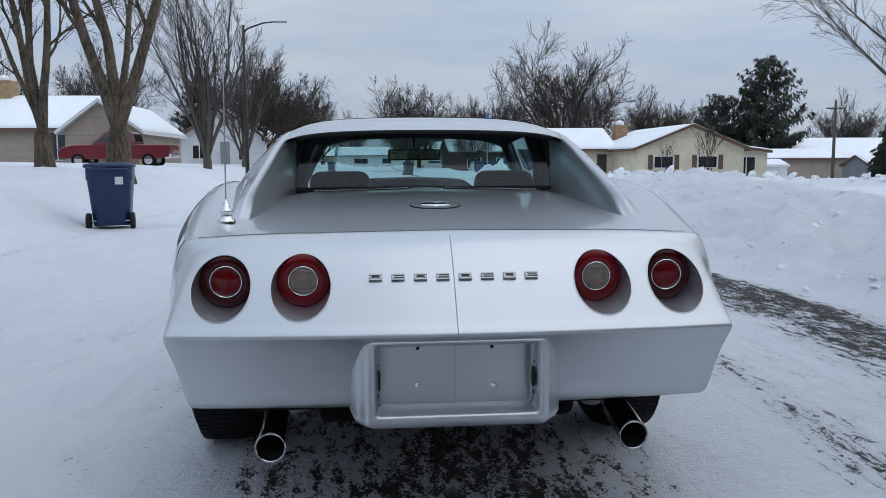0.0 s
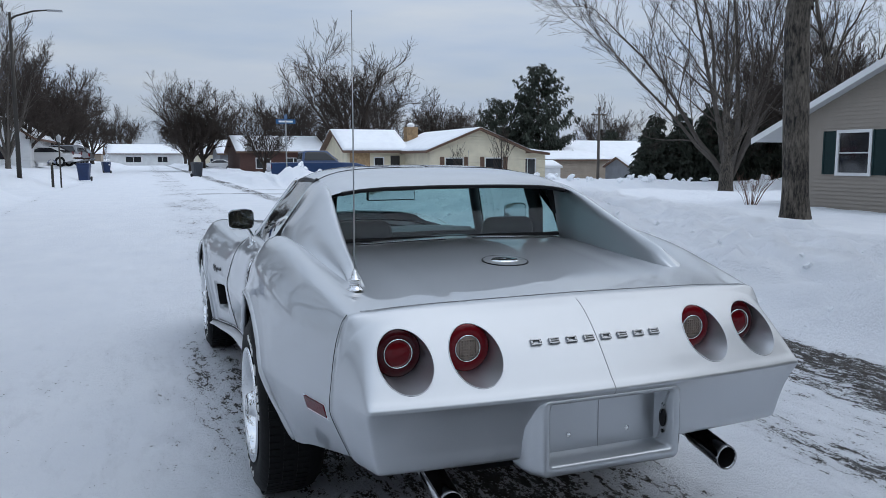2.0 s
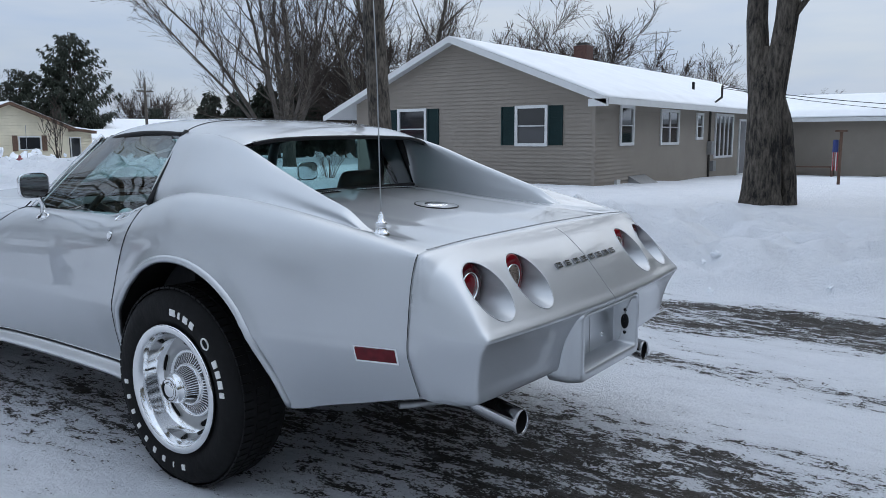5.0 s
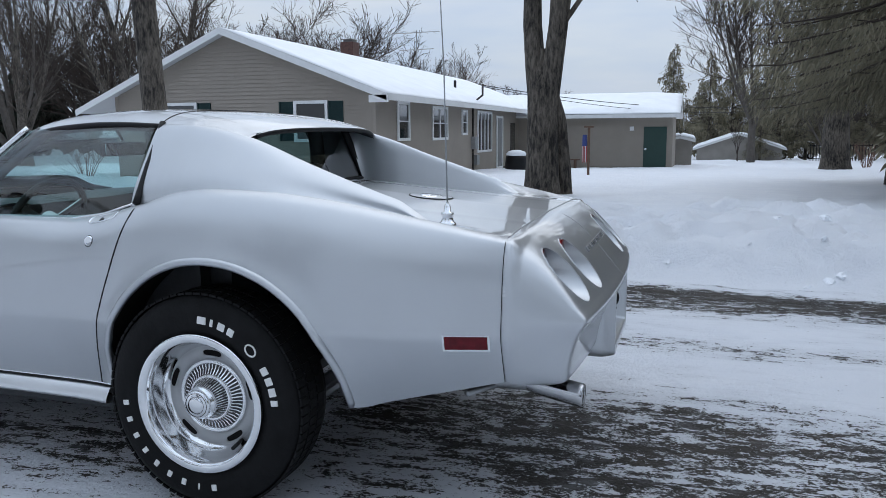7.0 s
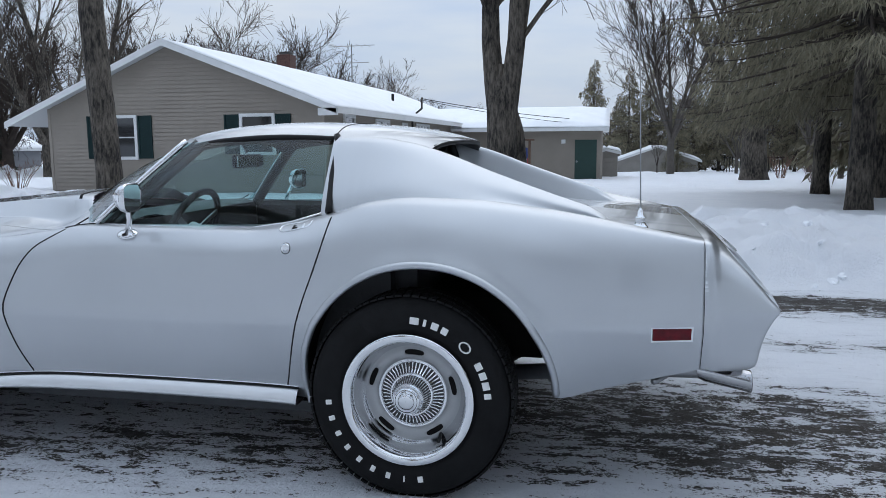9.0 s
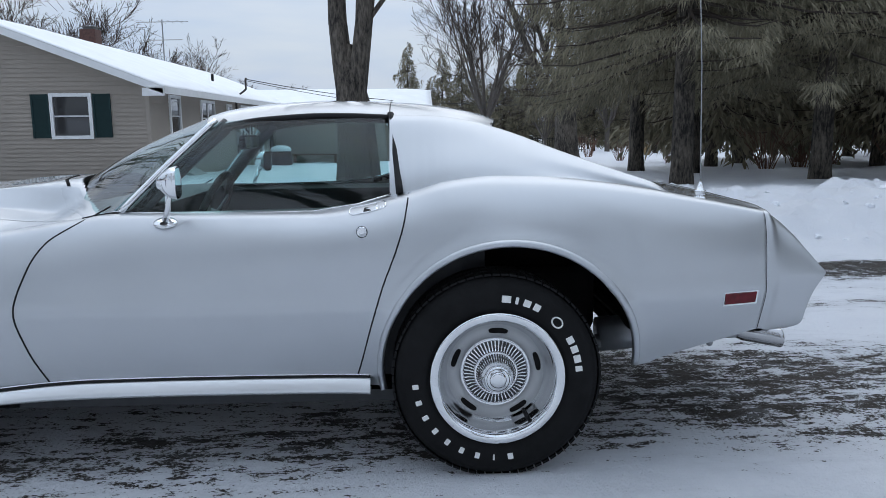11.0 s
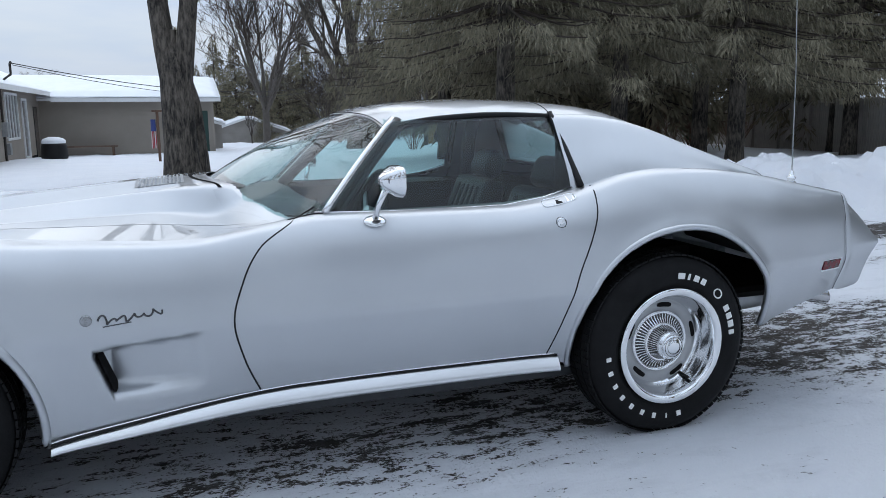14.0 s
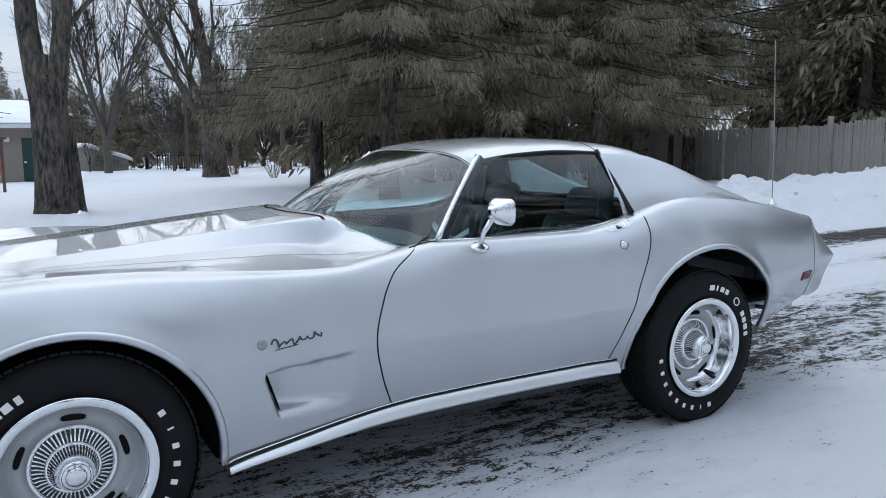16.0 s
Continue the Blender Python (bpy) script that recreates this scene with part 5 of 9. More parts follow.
def spruce(name, label, seed, height, base_z, reach, n_whorl, sprays, mat, trunk_r=0.2, droop=0.35, spray_len=0.26, spray_w=0.05, trunk_mat=None, shape=0.8, hang=0.10):
    """A conifer: straight trunk, drooping boughs in whorls, each hung with many small sprays of needles."""
    rng = np.random.default_rng(seed)
    root = thing(name, label, "tree")
    trunk, boughs = ([], []), ([], [])
    tube_np(trunk, [(0, 0, -0.5), (0.02, 0, 0.4), (0, 0.03, height * 0.5), (0, 0, height)], [trunk_r * 1.35, trunk_r, trunk_r * 0.6, 0.02], 10)
    V, F = [], []
    zs = np.linspace(base_z, height - 0.3, n_whorl)
    total = sum((1 - (z - base_z) / (height - base_z)) ** 0.8 + 0.08 for z in zs)
    for z in zs:
        t = (z - base_z) / (height - base_z)
        L0 = reach * ((1 - t) ** shape + 0.05)
        nb = 7 if t < 0.7 else 5
        per = max(6, int(sprays * ((1 - t) ** 0.8 + 0.08) / total / nb))
        for b in range(nb):
            a = rng.uniform(0, 2 * math.pi)
            L = L0 * rng.uniform(0.6, 1.12)
            zz = z + rng.uniform(-0.35, 0.35)
            s = np.linspace(0, 1, 6)
            line = np.stack([np.cos(a) * L * s, np.sin(a) * L * s, zz - droop * L * (s ** 1.3) + 0.18 * L * s ** 3 + 0.02 * rng.standard_normal(6)], 1)
            tube_np(boughs, line, 0.03 * (1.1 - s) * (0.5 + 0.5 * L / reach) + 0.004, 4)
            u = rng.uniform(0.12, 1.0, per) ** 0.75
            base = np.stack([np.interp(u, s, line[:, k]) for k in range(3)], 1)
            side = rng.uniform(-1, 1, per)
            wdt = 0.42 * L * (1 - u) * 0.5 + 0.12
            base[:, 0] += -np.sin(a) * side * wdt
            base[:, 1] += np.cos(a) * side * wdt
            base[:, 2] -= abs(side) * wdt * 0.25 + rng.uniform(0, 1, per) ** 2 * hang
            out = np.stack([np.cos(a) * 0.6 - np.sin(a) * side * 0.8, np.sin(a) * 0.6 + np.cos(a) * side * 0.8, -0.35 - 0.9 * rng.uniform(0, 1, per)], 1)
            out += 0.35 * rng.standard_normal((per, 3))
            out /= np.linalg.norm(out, axis=1)[:, None]
            ln_ = spray_len * rng.uniform(0.6, 1.4, per)
            ref = rng.standard_normal((per, 3))
            w = np.cross(out, ref)
            w /= np.linalg.norm(w, axis=1)[:, None] + 1e-9
            w *= (spray_w * rng.uniform(0.6, 1.3, per))[:, None]
            mid = base + out * (ln_ * 0.45)[:, None]
            tip = base + out * ln_[:, None]
            tip[:, 2] -= 0.05
            n0 = len(V)
            Q = np.stack([base, mid + w, tip, mid - w], 1).reshape(-1, 3)
            V.extend(map(tuple, Q))
            F.extend((n0 + 4 * k, n0 + 4 * k + 1, n0 + 4 * k + 2, n0 + 4 * k + 3) for k in range(per))
    mesh_ob("trunk", trunk[0], trunk[1], trunk_mat or BARK, root, True)
    mesh_ob("bough_frame", boughs[0], boughs[1], BARK_FAR, root, True)
    mesh_ob("crown", V, F, mat, root, False)
    return root


def put(ob, x, y, s=1.0, rz=0.0, dz=0.0, first=False):
    z = ground_z(x, y) + dz
    if first:
        ob.matrix_world = pose(x, y, z, 0, 0, rz) @ Matrix.Diagonal((s, s, s, 1))
        return ob
    c = copy_thing(ob, pose(x, y, z, 0, 0, rz))
    c.scale = (s, s, s)
    return c


# two large street maples in the yard on the right
t1 = forked_tree("yard_maple", "tall bare maple with mossy grey trunk in the yard", 11, 5.4, 0.275,
                 [((0.10, 0.30, 5.0), (-0.1, 0.25, 1), 0.20, 8.0), ((0.05, 0.05, 4.9), (0.25, -0.3, 1), 0.16, 7.5), ((-0.05, 0.2, 5.3), (-0.9, -0.1, 0.6), 0.10, 9.5), ((0.0, 0.3, 5.3), (-0.5, 0.8, 0.7), 0.08, 5.0), ((0.0, 0.1, 5.0), (-0.9, -0.35, 0.55), 0.11, 10.5)],
                 13, [(0, 0, -0.5), (0, 0.02, 0.6), (-0.02, 0.10, 2.2), (0.02, 0.22, 4.0), (0.05, 0.25, 5.4)])
put(t1, 12.0, 10.05, first=True)
t2 = forked_tree("twin_trunk_maple", "bare maple with heavy double trunk and deep bark", 23, 2.85, 0.315,
                 [((0.03, 0.14, 2.25), (0.05, 0.12, 1), 0.22, 8.5), ((0.0, -0.15, 2.3), (0.05, -0.16, 1), 0.19, 8.0), ((0.05, 0.30, 3.9), (-0.55, 0.3, 1.0), 0.08, 6.5), ((0.0, 0.35, 4.4), (-0.9, 0.25, 0.6), 0.12, 11.0), ((0.0, -0.45, 4.6), (-0.85, -0.4, 0.6), 0.11, 9.5)],
                 13, [(0, 0, -0.5), (0, 0.0, 0.8), (0, 0.02, 2.0), (0, 0.03, 2.75)])
put(t2, 12.75, 1.50, first=True)
# a second stem leaning beside it
t2b = forked_tree("leaning_maple_stem", "dark leaning maple stem against the double trunk", 29, 2.3, 0.17,
                  [((-0.27, 0.16, 2.1), (-0.02, -0.14, 1), 0.15, 7.0)], 9, [(0, 0, -0.5), (0, 0, 0.5), (-0.12, 0.06, 1.4), (-0.28, 0.16, 2.3)])
put(t2b, 13.15, 1.16, first=True)

# maples on the left verge
t3 = forked_tree("verge_maple", "bare maple with smooth brown forked trunk behind the bin", 31, 1.75, 0.275,
                 [((-0.08, 0.0, 1.5), (-0.30, 0.05, 1), 0.15, 8.0), ((0.02, 0.05, 1.6), (-0.02, 0.12, 1), 0.14, 8.0), ((0.12, 0.0, 1.5), (0.36, 0.05, 1), 0.15, 8.5), ((0.05, 0.1, 1.65), (0.12, 0.35, 1.2), 0.10, 6.5)],
                 11, [(0, 0, -0.5), (0, 0, 0.7), (0.02, 0, 1.3), (0.02, 0, 1.9)], bark=BARK_BROWN)
put(t3, -6.25, 16.0, first=True, dz=-0.05)
put(t3, -10.4, 22.0, 0.95, 140)
put(t3, -9.4, 10.5, 1.05, 75)

oval = bare_tree("oval_street_tree", "bare street tree with dense upright twigs", 41, 1.1, 0.19, 11, 7.6, 0.46, (11, 8, 7), (0.40, 0.48, 0.6), 0.45, 0.08, 0.0065, BARK_PALE)
put(oval, -8.45, 36.0, first=True)
round_tree = bare_tree("round_street_tree", "bare round-crowned tree in the distance", 43, 1.5, 0.26, 11, 6.9, 1.05, (10, 9, 8), (0.50, 0.58, 0.66), 0.70, 0.04, 0.0135)
put(round_tree, -9.0, 58.0, 0.85, 40, first=True)
big_tree = bare_tree("spreading_shade_tree", "large bare shade tree with wide spreading crown", 47, 2.0, 0.38, 9, 9.0, 1.1, (10, 10, 9), (0.55, 0.58, 0.62), 0.72, 0.035, 0.0155)
put(big_tree, 20.0, 80.0, 1.12, 10, first=True)
clump = bare_tree("multi_stem_tree", "bare multi-stemmed tree with fanning limbs", 53, 0, 0, 0, 0, 0, (11, 9, 8), (0.38, 0.50, 0.62), 0.55, 0.03, 0.0095, BARK_PALE, None,
                  [(-0.95, 0.1, 14.0, 0.13), (-0.62, 0.3, 14.5, 0.15), (-0.40, -0.2, 15.0, 0.17), (-0.18, 0.2, 15.5, 0.18), (0.02, -0.1, 15.5, 0.20), (0.20, 0.25, 15.0, 0.18), (0.42, -0.1, 14.5, 0.16), (0.62, 0.2, 13.5, 0.14), (-0.3, -0.6, 13.5, 0.13), (0.25, -0.6, 13.0, 0.13)])
put(clump, 33.2, 36.5, first=True)
shed_tree = bare_tree("slender_bare_tree", "bare tree with steep fanning limbs by the shed", 59, 3.0, 0.26, 9, 12.5, 0.75, (10, 9, 8), (0.45, 0.52, 0.6), 0.60, 0.03, 0.013, BARK_PALE)
put(shed_tree, 57.0, -5.25, 1.0, 0, first=True)
oak = forked_tree("old_oak", "old thick-trunked bare tree with snow in its fork", 61, 3.2, 0.58,
                  [((0.0, 0.3, 2.3), (0.0, 0.75, 1), 0.25, 8.0), ((0.0, 0.05, 3.0), (0.05, 0.22, 1), 0.36, 10.5), ((0.0, -0.3, 2.7), (0.0, -0.7, 1), 0.22, 8.0), ((0.1, 0.1, 3.0), (0.4, 0.4, 1), 0.2, 8.0)],
                  14, [(0, 0, -0.5), (0, 0, 0.8), (0, 0.05, 2.0), (0, 0.05, 3.2)])
put(oak, 36.3, -7.5, first=True)
put(oak, 31.5, 27.0, 0.78, 75)
put(oak, 38.5, 29.0, 0.85, 200)
put(oak, 26.5, 29.0, 0.62, 310)

# trees along the street and behind the houses: distance only, varied by turn and size
rng_t = random.Random(5)
for ob, x, y, s in ((oval, -8.5, 47, 0.75), (round_tree, -8.0, 72, 0.9), (round_tree, -10, 88, 1.0), (round_tree, 3.2, 82, 1.0), (round_tree, 4.6, 85, 0.9), (round_tree, 7.6, 60, 0.52), (round_tree, -7.5, 104, 0.9), (round_tree, 4.5, 112, 0.8), 
                    (big_tree, 27.5, 96, 0.95), (big_tree, 14.0, 92, 0.8), (round_tree, 33, 88, 0.9), (big_tree, 40, 105, 0.85), (round_tree, 47, 112, 1.0), (big_tree, -24, 70, 0.75), (big_tree, -34, 66, 0.7), (round_tree, -20, 95, 1.0), (round_tree, -14, 125, 1.1),
                    (round_tree, 12, 140, 1.1), (big_tree, -6, 190, 0.9), (big_tree, 8, 200, 0.9), (round_tree, -25, 170, 1.2), (big_tree, 30, 150, 0.9), (round_tree, 55, 130, 1.1), (big_tree, 62, 95, 0.8), (big_tree, -45, 110, 0.9),
                    (big_tree, 40, 37, 0.85), (big_tree, 48, 32, 0.9), (big_tree, 52, 24, 0.95), (round_tree, 60, 30, 1.0), (round_tree, 56, 18, 0.9), (big_tree, 46, 44, 0.8), (round_tree, 76, 20, 0.8), (round_tree, 84, 14, 0.75), (round_tree, 92, 22, 0.85),
                    (round_tree, 90, 6, 0.7), (big_tree, 95, -12, 0.8), (round_tree, 88, -18, 0.9), (shed_tree, 66, -17, 0.8), (round_tree, 72, -26, 0.95), (big_tree, 84, -34, 0.8), (round_tree, 66, -40, 1.0), (shed_tree, 58.9, -10.2, 0.42),
                    (round_tree, 80, -24, 0.9), (round_tree, 96, -4, 0.85), (round_tree, 78, -32, 0.9), (big_tree, 100, -26, 0.75), (round_tree, 62, -30, 0.9), (round_tree, 56, -22, 0.75), (shed_tree, 74, -14, 0.6), (round_tree, 52, -17, 0.6), (round_tree, 104, 10, 0.8), (round_tree, 25, -44, 0.8), (round_tree, 12, -40, 0.8), (big_tree, 2, -48, 0.7)):
    put(ob, x, y, s, rng_t.uniform(0, 360))


def far_woods():
    """A low belt of bare woodland all round the horizon."""
    rng = np.random.default_rng(97)
    n = 15000
    a = rng.uniform(0, 2 * math.pi, n)
    d = rng.uniform(205, 250, n)
    h = (5.5 + 2.2 * np.sin(a * 23) * np.sin(a * 7 + 1) + 1.2 * np.sin(a * 61)) * rng.uniform(0.45, 1.25, n)
    base = np.stack([np.sin(a) * d, np.cos(a) * d, np.full(n, -2.8)], 1)
    way = np.stack([rng.normal(0, 0.16, n), rng.normal(0, 0.16, n), np.ones(n)], 1)
    P, R = grow(rng, base, way, h + 2.8, np.full(n, 0.10), 2, 0.12, 0.0, 0.2)
    return tagged(quads_ob("far_woods", [tubes(P, R, 2)], BARK_FAR, None, label="belt of bare brown woodland along the horizon"), category="woods", kind="stuff")


far_woods()
# across the street behind the camera's way, seen mirrored in the glass and paint
put(t3, -8.2, 2.2, 1.0, 33)
put(t3, -8.6, -5.0, 1.05, 210)
# two guessed trees farther off, unseen, added for the paint to mirror
put(big_tree, -24.0, -6.0, 0.8, 190)
put(big_tree, -26.0, 12.5, 0.75, 280)

# the spruce row on the right
near_spruce = spruce("norway_spruce", "tall Norway spruce with drooping dull-green boughs", 71, 15.0, 2.8, 3.6, 38, 60000, NEEDLE, 0.22, 0.38, 0.17, 0.0105, hang=0.35)
put(near_spruce, 12.4, -5.2, 1.0, 20, first=True)
for x, y, s, r in ((13.2, -8.5, 1.0, 130), (12.1, -11.0, 0.95, 250), (16.5, -18.6, 1.0, 60), (15.8, -12.8, 1.05, 300), (17.0, -7.0, 1.1, 200), (14.6, -17.2, 1.0, 15), (19.5, -6.3, 1.0, 95)):
    put(near_spruce, x, y, s, r)
far_spruce = spruce("background_spruce", "dark spruce in the tree belt", 73, 14.0, 1.8, 3.6, 24, 7500, NEEDLE, 0.2, 0.4, 0.36, 0.055, hang=0.8)
put(far_spruce, 22.0, -9.5, 1.0, 0, first=True)
# the row carried on unseen behind the street's end, added to darken the bumper
for k in range(7):
    put(far_spruce, -19.0 + 3.6 * k, -24.0 - 1.5 * math.sin(k * 2.1), 1.0 + 0.08 * math.sin(k * 1.7), k * 51)
for x, y, s, r in ((21, -14.5, 1.05, 40), (25, -17, 1.1, 90), (20.5, -21, 1.0, 140), (27, -12.5, 1.15, 200), (31, -17, 1.1, 260), (24, -24, 1.1, 310), (30, -27, 1.2, 20), (14.5, -25, 1.05, 70), (18.5, -29, 1.1, 170), (9.5, -27.5, 1.0, 230), (11.0, -20.8, 1.0, 20), (7.0, -21.5, 0.95, 120), (3.0, -24.0, 1.0, 280), (13.5, -22.5, 1.0, 330),
                   (36, -22, 1.1, 10), (41, -28, 1.2, 100), (48, -27, 1.1, 55), (4, -34, 1.1, 300), (-4, -40, 1.1, 33), (33, -15.5, 1.05, 240), (98, -8, 0.75, 15), (101, -14, 0.8, 80), (104, -2, 0.7, 180), (96, -22, 0.8, 200), (92, -30, 0.85, 290)):
    put(far_spruce, x, y, s, r)
arbor = spruce("arborvitae", "dark arborvitae hedge tree", 79, 5.2, 0.1, 1.8, 18, 5000, NEEDLE_DARK, 0.12, 0.12, 0.30, 0.07, shape=0.6, hang=0.3)
put(arbor, 33.0, 44.0, 1.0, 0, first=True)
for k in range(16):
    put(arbor, 32.2 + k * 0.9, 43.4 + 1.0 * math.sin(k * 2.1), 0.72 + 0.45 * math.sin(0.25 + k * 0.17) ** 2 + 0.10 * math.sin(k * 2.7), k * 50)
pine = spruce("white_pine", "tall dark pine behind the cream house", 83, 12.0, 2.0, 4.7, 22, 12000, NEEDLE_DARK, 0.25, -0.08, 0.42, 0.08, shape=0.5, hang=0.5)
put(far_spruce, 78, 0.8, 0.80, 77)
for k in range(13):
    put(far_spruce, 74 + 4 * math.sin(k * 2.3), -2.6 - 2.1 * k, 0.62 + 0.16 * math.sin(k * 1.9 + 0.6), k * 67)
put(pine, 40.5, 76, 1.05, 0, first=True)
put(pine, 35.8, 77, 0.72, 100)
put(pine, 54, 82, 0.5, 30)
put(pine, -19, 84, 0.8, 200)


# ---- the silver sports coupe ----
CAR = thing("sports_coupe", "silver sports coupe with flying-buttress roof, parked on packed snow", "car", (0, 0, 0))
ARCHES = [(-0.045, 0.352, 0.424), (2.490, 0.311, 0.410)]
Y_SEAM = -0.915

f_zb = pchip([-0.92, -0.7, -0.56, -0.505, -0.48, -0.46, 0.0, 0.35, 1.0, 1.9, 2.1, 2.5, 2.9, 3.3, 3.55], [0.440, 0.388, 0.358, 0.344, 0.343, 0.352, 0.30, 0.285, 0.285, 0.255, 0.25, 0.30, 0.27, 0.32, 0.42])
f_xb = pchip([-0.92, -0.7, -0.4, 0.0, 0.35, 0.6, 1.0, 1.45, 1.9, 2.2, 2.5, 2.9, 3.2, 3.4, 3.55], [0.690, 0.715, 0.775, 0.80, 0.745, 0.725, 0.722, 0.735, 0.795, 0.83, 0.84, 0.82, 0.73, 0.6, 0.36])
f_zw = pchip([-0.92, -0.5, 0.0, 0.5, 1.0, 1.6, 2.5, 3.0, 3.55], [0.60, 0.60, 0.60, 0.57, 0.555, 0.56, 0.57, 0.56, 0.50])
f_xw = pchip([-0.92, -0.76, -0.4, -0.05, 0.3, 0.6, 1.0, 1.45, 1.95, 2.25, 2.5, 2.85, 3.15, 3.4, 3.55], [0.745, 0.789, 0.858, 0.878, 0.84, 0.797, 0.778, 0.788, 0.838, 0.868, 0.876, 0.862, 0.79, 0.63, 0.38])
f_zp = pchip([-0.92, -0.7, -0.4, -0.17, 0.0, 0.14, 0.28, 0.45, 0.6, 1.0, 1.25, 1.4, 1.65, 2.0, 2.3, 2.5, 2.8, 3.1, 3.35, 3.55],
             [0.846, 0.894, 0.950, 0.975, 0.980, 0.966, 0.928, 0.888, 0.870, 0.866, 0.868, 0.845, 0.812, 0.833, 0.857, 0.862, 0.845, 0.785, 0.69, 0.56])
f_xp = pchip([-0.92, -0.4, 0.0, 0.3, 0.6, 1.0, 1.25, 1.4, 1.7, 2.0, 2.5, 2.8, 3.1, 3.35, 3.55], [0.686, 0.715, 0.725, 0.705, 0.672, 0.655, 0.655, 0.668, 0.70, 0.715, 0.72, 0.70, 0.65, 0.52, 0.28])
f_sh = pchip([-0.92, -0.3, 0.2, 0.45, 1.0, 1.5, 2.0, 2.5, 3.0, 3.55], [0.62, 0.64, 0.66, 0.70, 0.70, 0.64, 0.62, 0.60, 0.6, 0.6])   # height share of the shoulder
f_si = pchip([-0.92, -0.3, 0.1, 0.45, 1.0, 1.5, 2.0, 2.5, 3.0, 3.55], [0.018, 0.030, 0.034, 0.022, 0.036, 0.034, 0.034, 0.030, 0.035, 0.03])  # how far the shoulder leans in
f_xi = pchip([-0.92, -0.3, 0.3, 1.3, 1.7, 2.5, 3.1, 3.55], [0.56, 0.57, 0.57, 0.55, 0.54, 0.53, 0.46, 0.2])
f_zi = pchip([-0.92, -0.7, -0.4, 0.0, 0.3, 1.2, 1.5, 1.8, 2.2, 2.5, 2.8, 3.1, 3.35, 3.55], [0.856, 0.874, 0.895, 0.925, 0.92, 0.85, 0.825, 0.815, 0.822, 0.826, 0.812, 0.765, 0.68, 0.56])
f_zd = pchip([-0.92, -0.7, -0.4, 0.0, 0.3, 1.3, 1.55, 1.8, 2.0, 2.34, 2.7, 3.1, 3.35, 3.55], [0.861, 0.880, 0.906, 0.940, 0.945, 0.90, 0.949, 0.932, 0.914, 0.882, 0.850, 0.785, 0.69, 0.565])
f_zc = pchip([-0.92, -0.7, -0.4, 0.0, 0.3, 1.3, 1.55, 1.8, 2.0, 2.34, 2.7, 3.1, 3.35, 3.55], [0.864, 0.884, 0.912, 0.948, 0.955, 0.91, 0.959, 0.946, 0.929, 0.896, 0.860, 0.795, 0.70, 0.57])


def side_section(y):
    """Control points of the half section, from sill to middle, as (x, z)."""
    xb, zb, xw, zw, xp, zp = f_xb(y), f_zb(y), f_xw(y), f_zw(y), f_xp(y), f_zp(y)
    zs = zw + (zp - zw) * f_sh(y)
    xs = xw - f_si(y)
    # the hood's raised middle has a clear flank; the rear deck swells gently
    k = float(smooth01(1.35, 1.6, y))
    zi, zd, zc = float(f_zi(y)), float(f_zd(y)), float(f_zc(y))
    dome = [(f_xi(y) - 0.13 - 0.025 * k, zd * (0.8 - 0.72 * k) + zi * (0.2 + 0.72 * k)), (f_xi(y) - 0.20 - 0.015 * k, zd * 0.86 + zi * 0.14), (f_xi(y) - 0.26, zd * 0.9 + zc * 0.1)]
    # sharper middle line: two points close together
    pts = [(xb, zb), (xb + (xw - xb) * 0.62, zb + (zw - zb) * 0.5), (xw - 0.002, zw - 0.03), (xw, zw), (xw - 0.003, zw + 0.035), (xs, zs),
           (xp + (xs - xp) * 0.50, zp - (zp - zs) * 0.22), (xp, zp), (f_xi(y) + (xp - f_xi(y)) * 0.45, zp * 0.42 + f_zi(y) * 0.58), (f_xi(y), f_zi(y)), *dome, (0, f_zc(y))]
    return [(float(a), float(b)) for a, b in pts]


def hood_section(y):
    """The half section ahead of the screen: creased fender line, flat valley, clear flank, flat raised middle."""
    old = side_section(y)
    (xs, zs), (xm, zm), (xp, zp) = old[5], old[6], old[7]
    xi, zi, zd, zc = float(f_xi(y)), float(f_zi(y)), float(f_zd(y)), float(f_zc(y))
    base, edge = (xi - 0.140, zi + 0.42 * (zd - zi)), (xi - 0.205, zd - 0.004)

    def on(a, b, t):
        return (a[0] + (b[0] - a[0]) * t, a[1] + (b[1] - a[1]) * t)
    pk = (xp, zp)
    return old[:7] + [on((xm, zm), pk, 0.88), pk, on(pk, base, 0.04), on(pk, base, 0.5), on(pk, base, 0.93), base, on(base, edge, 0.12), on(base, edge, 0.9), edge,
                      on(edge, (0, zc), 0.06), on(edge, (0, zc), 0.5), (0, zc)]


def belt_out(y):
    return float(f_xp(y))


def cowl_y(x):
    return 1.62 - 0.85 * x * x


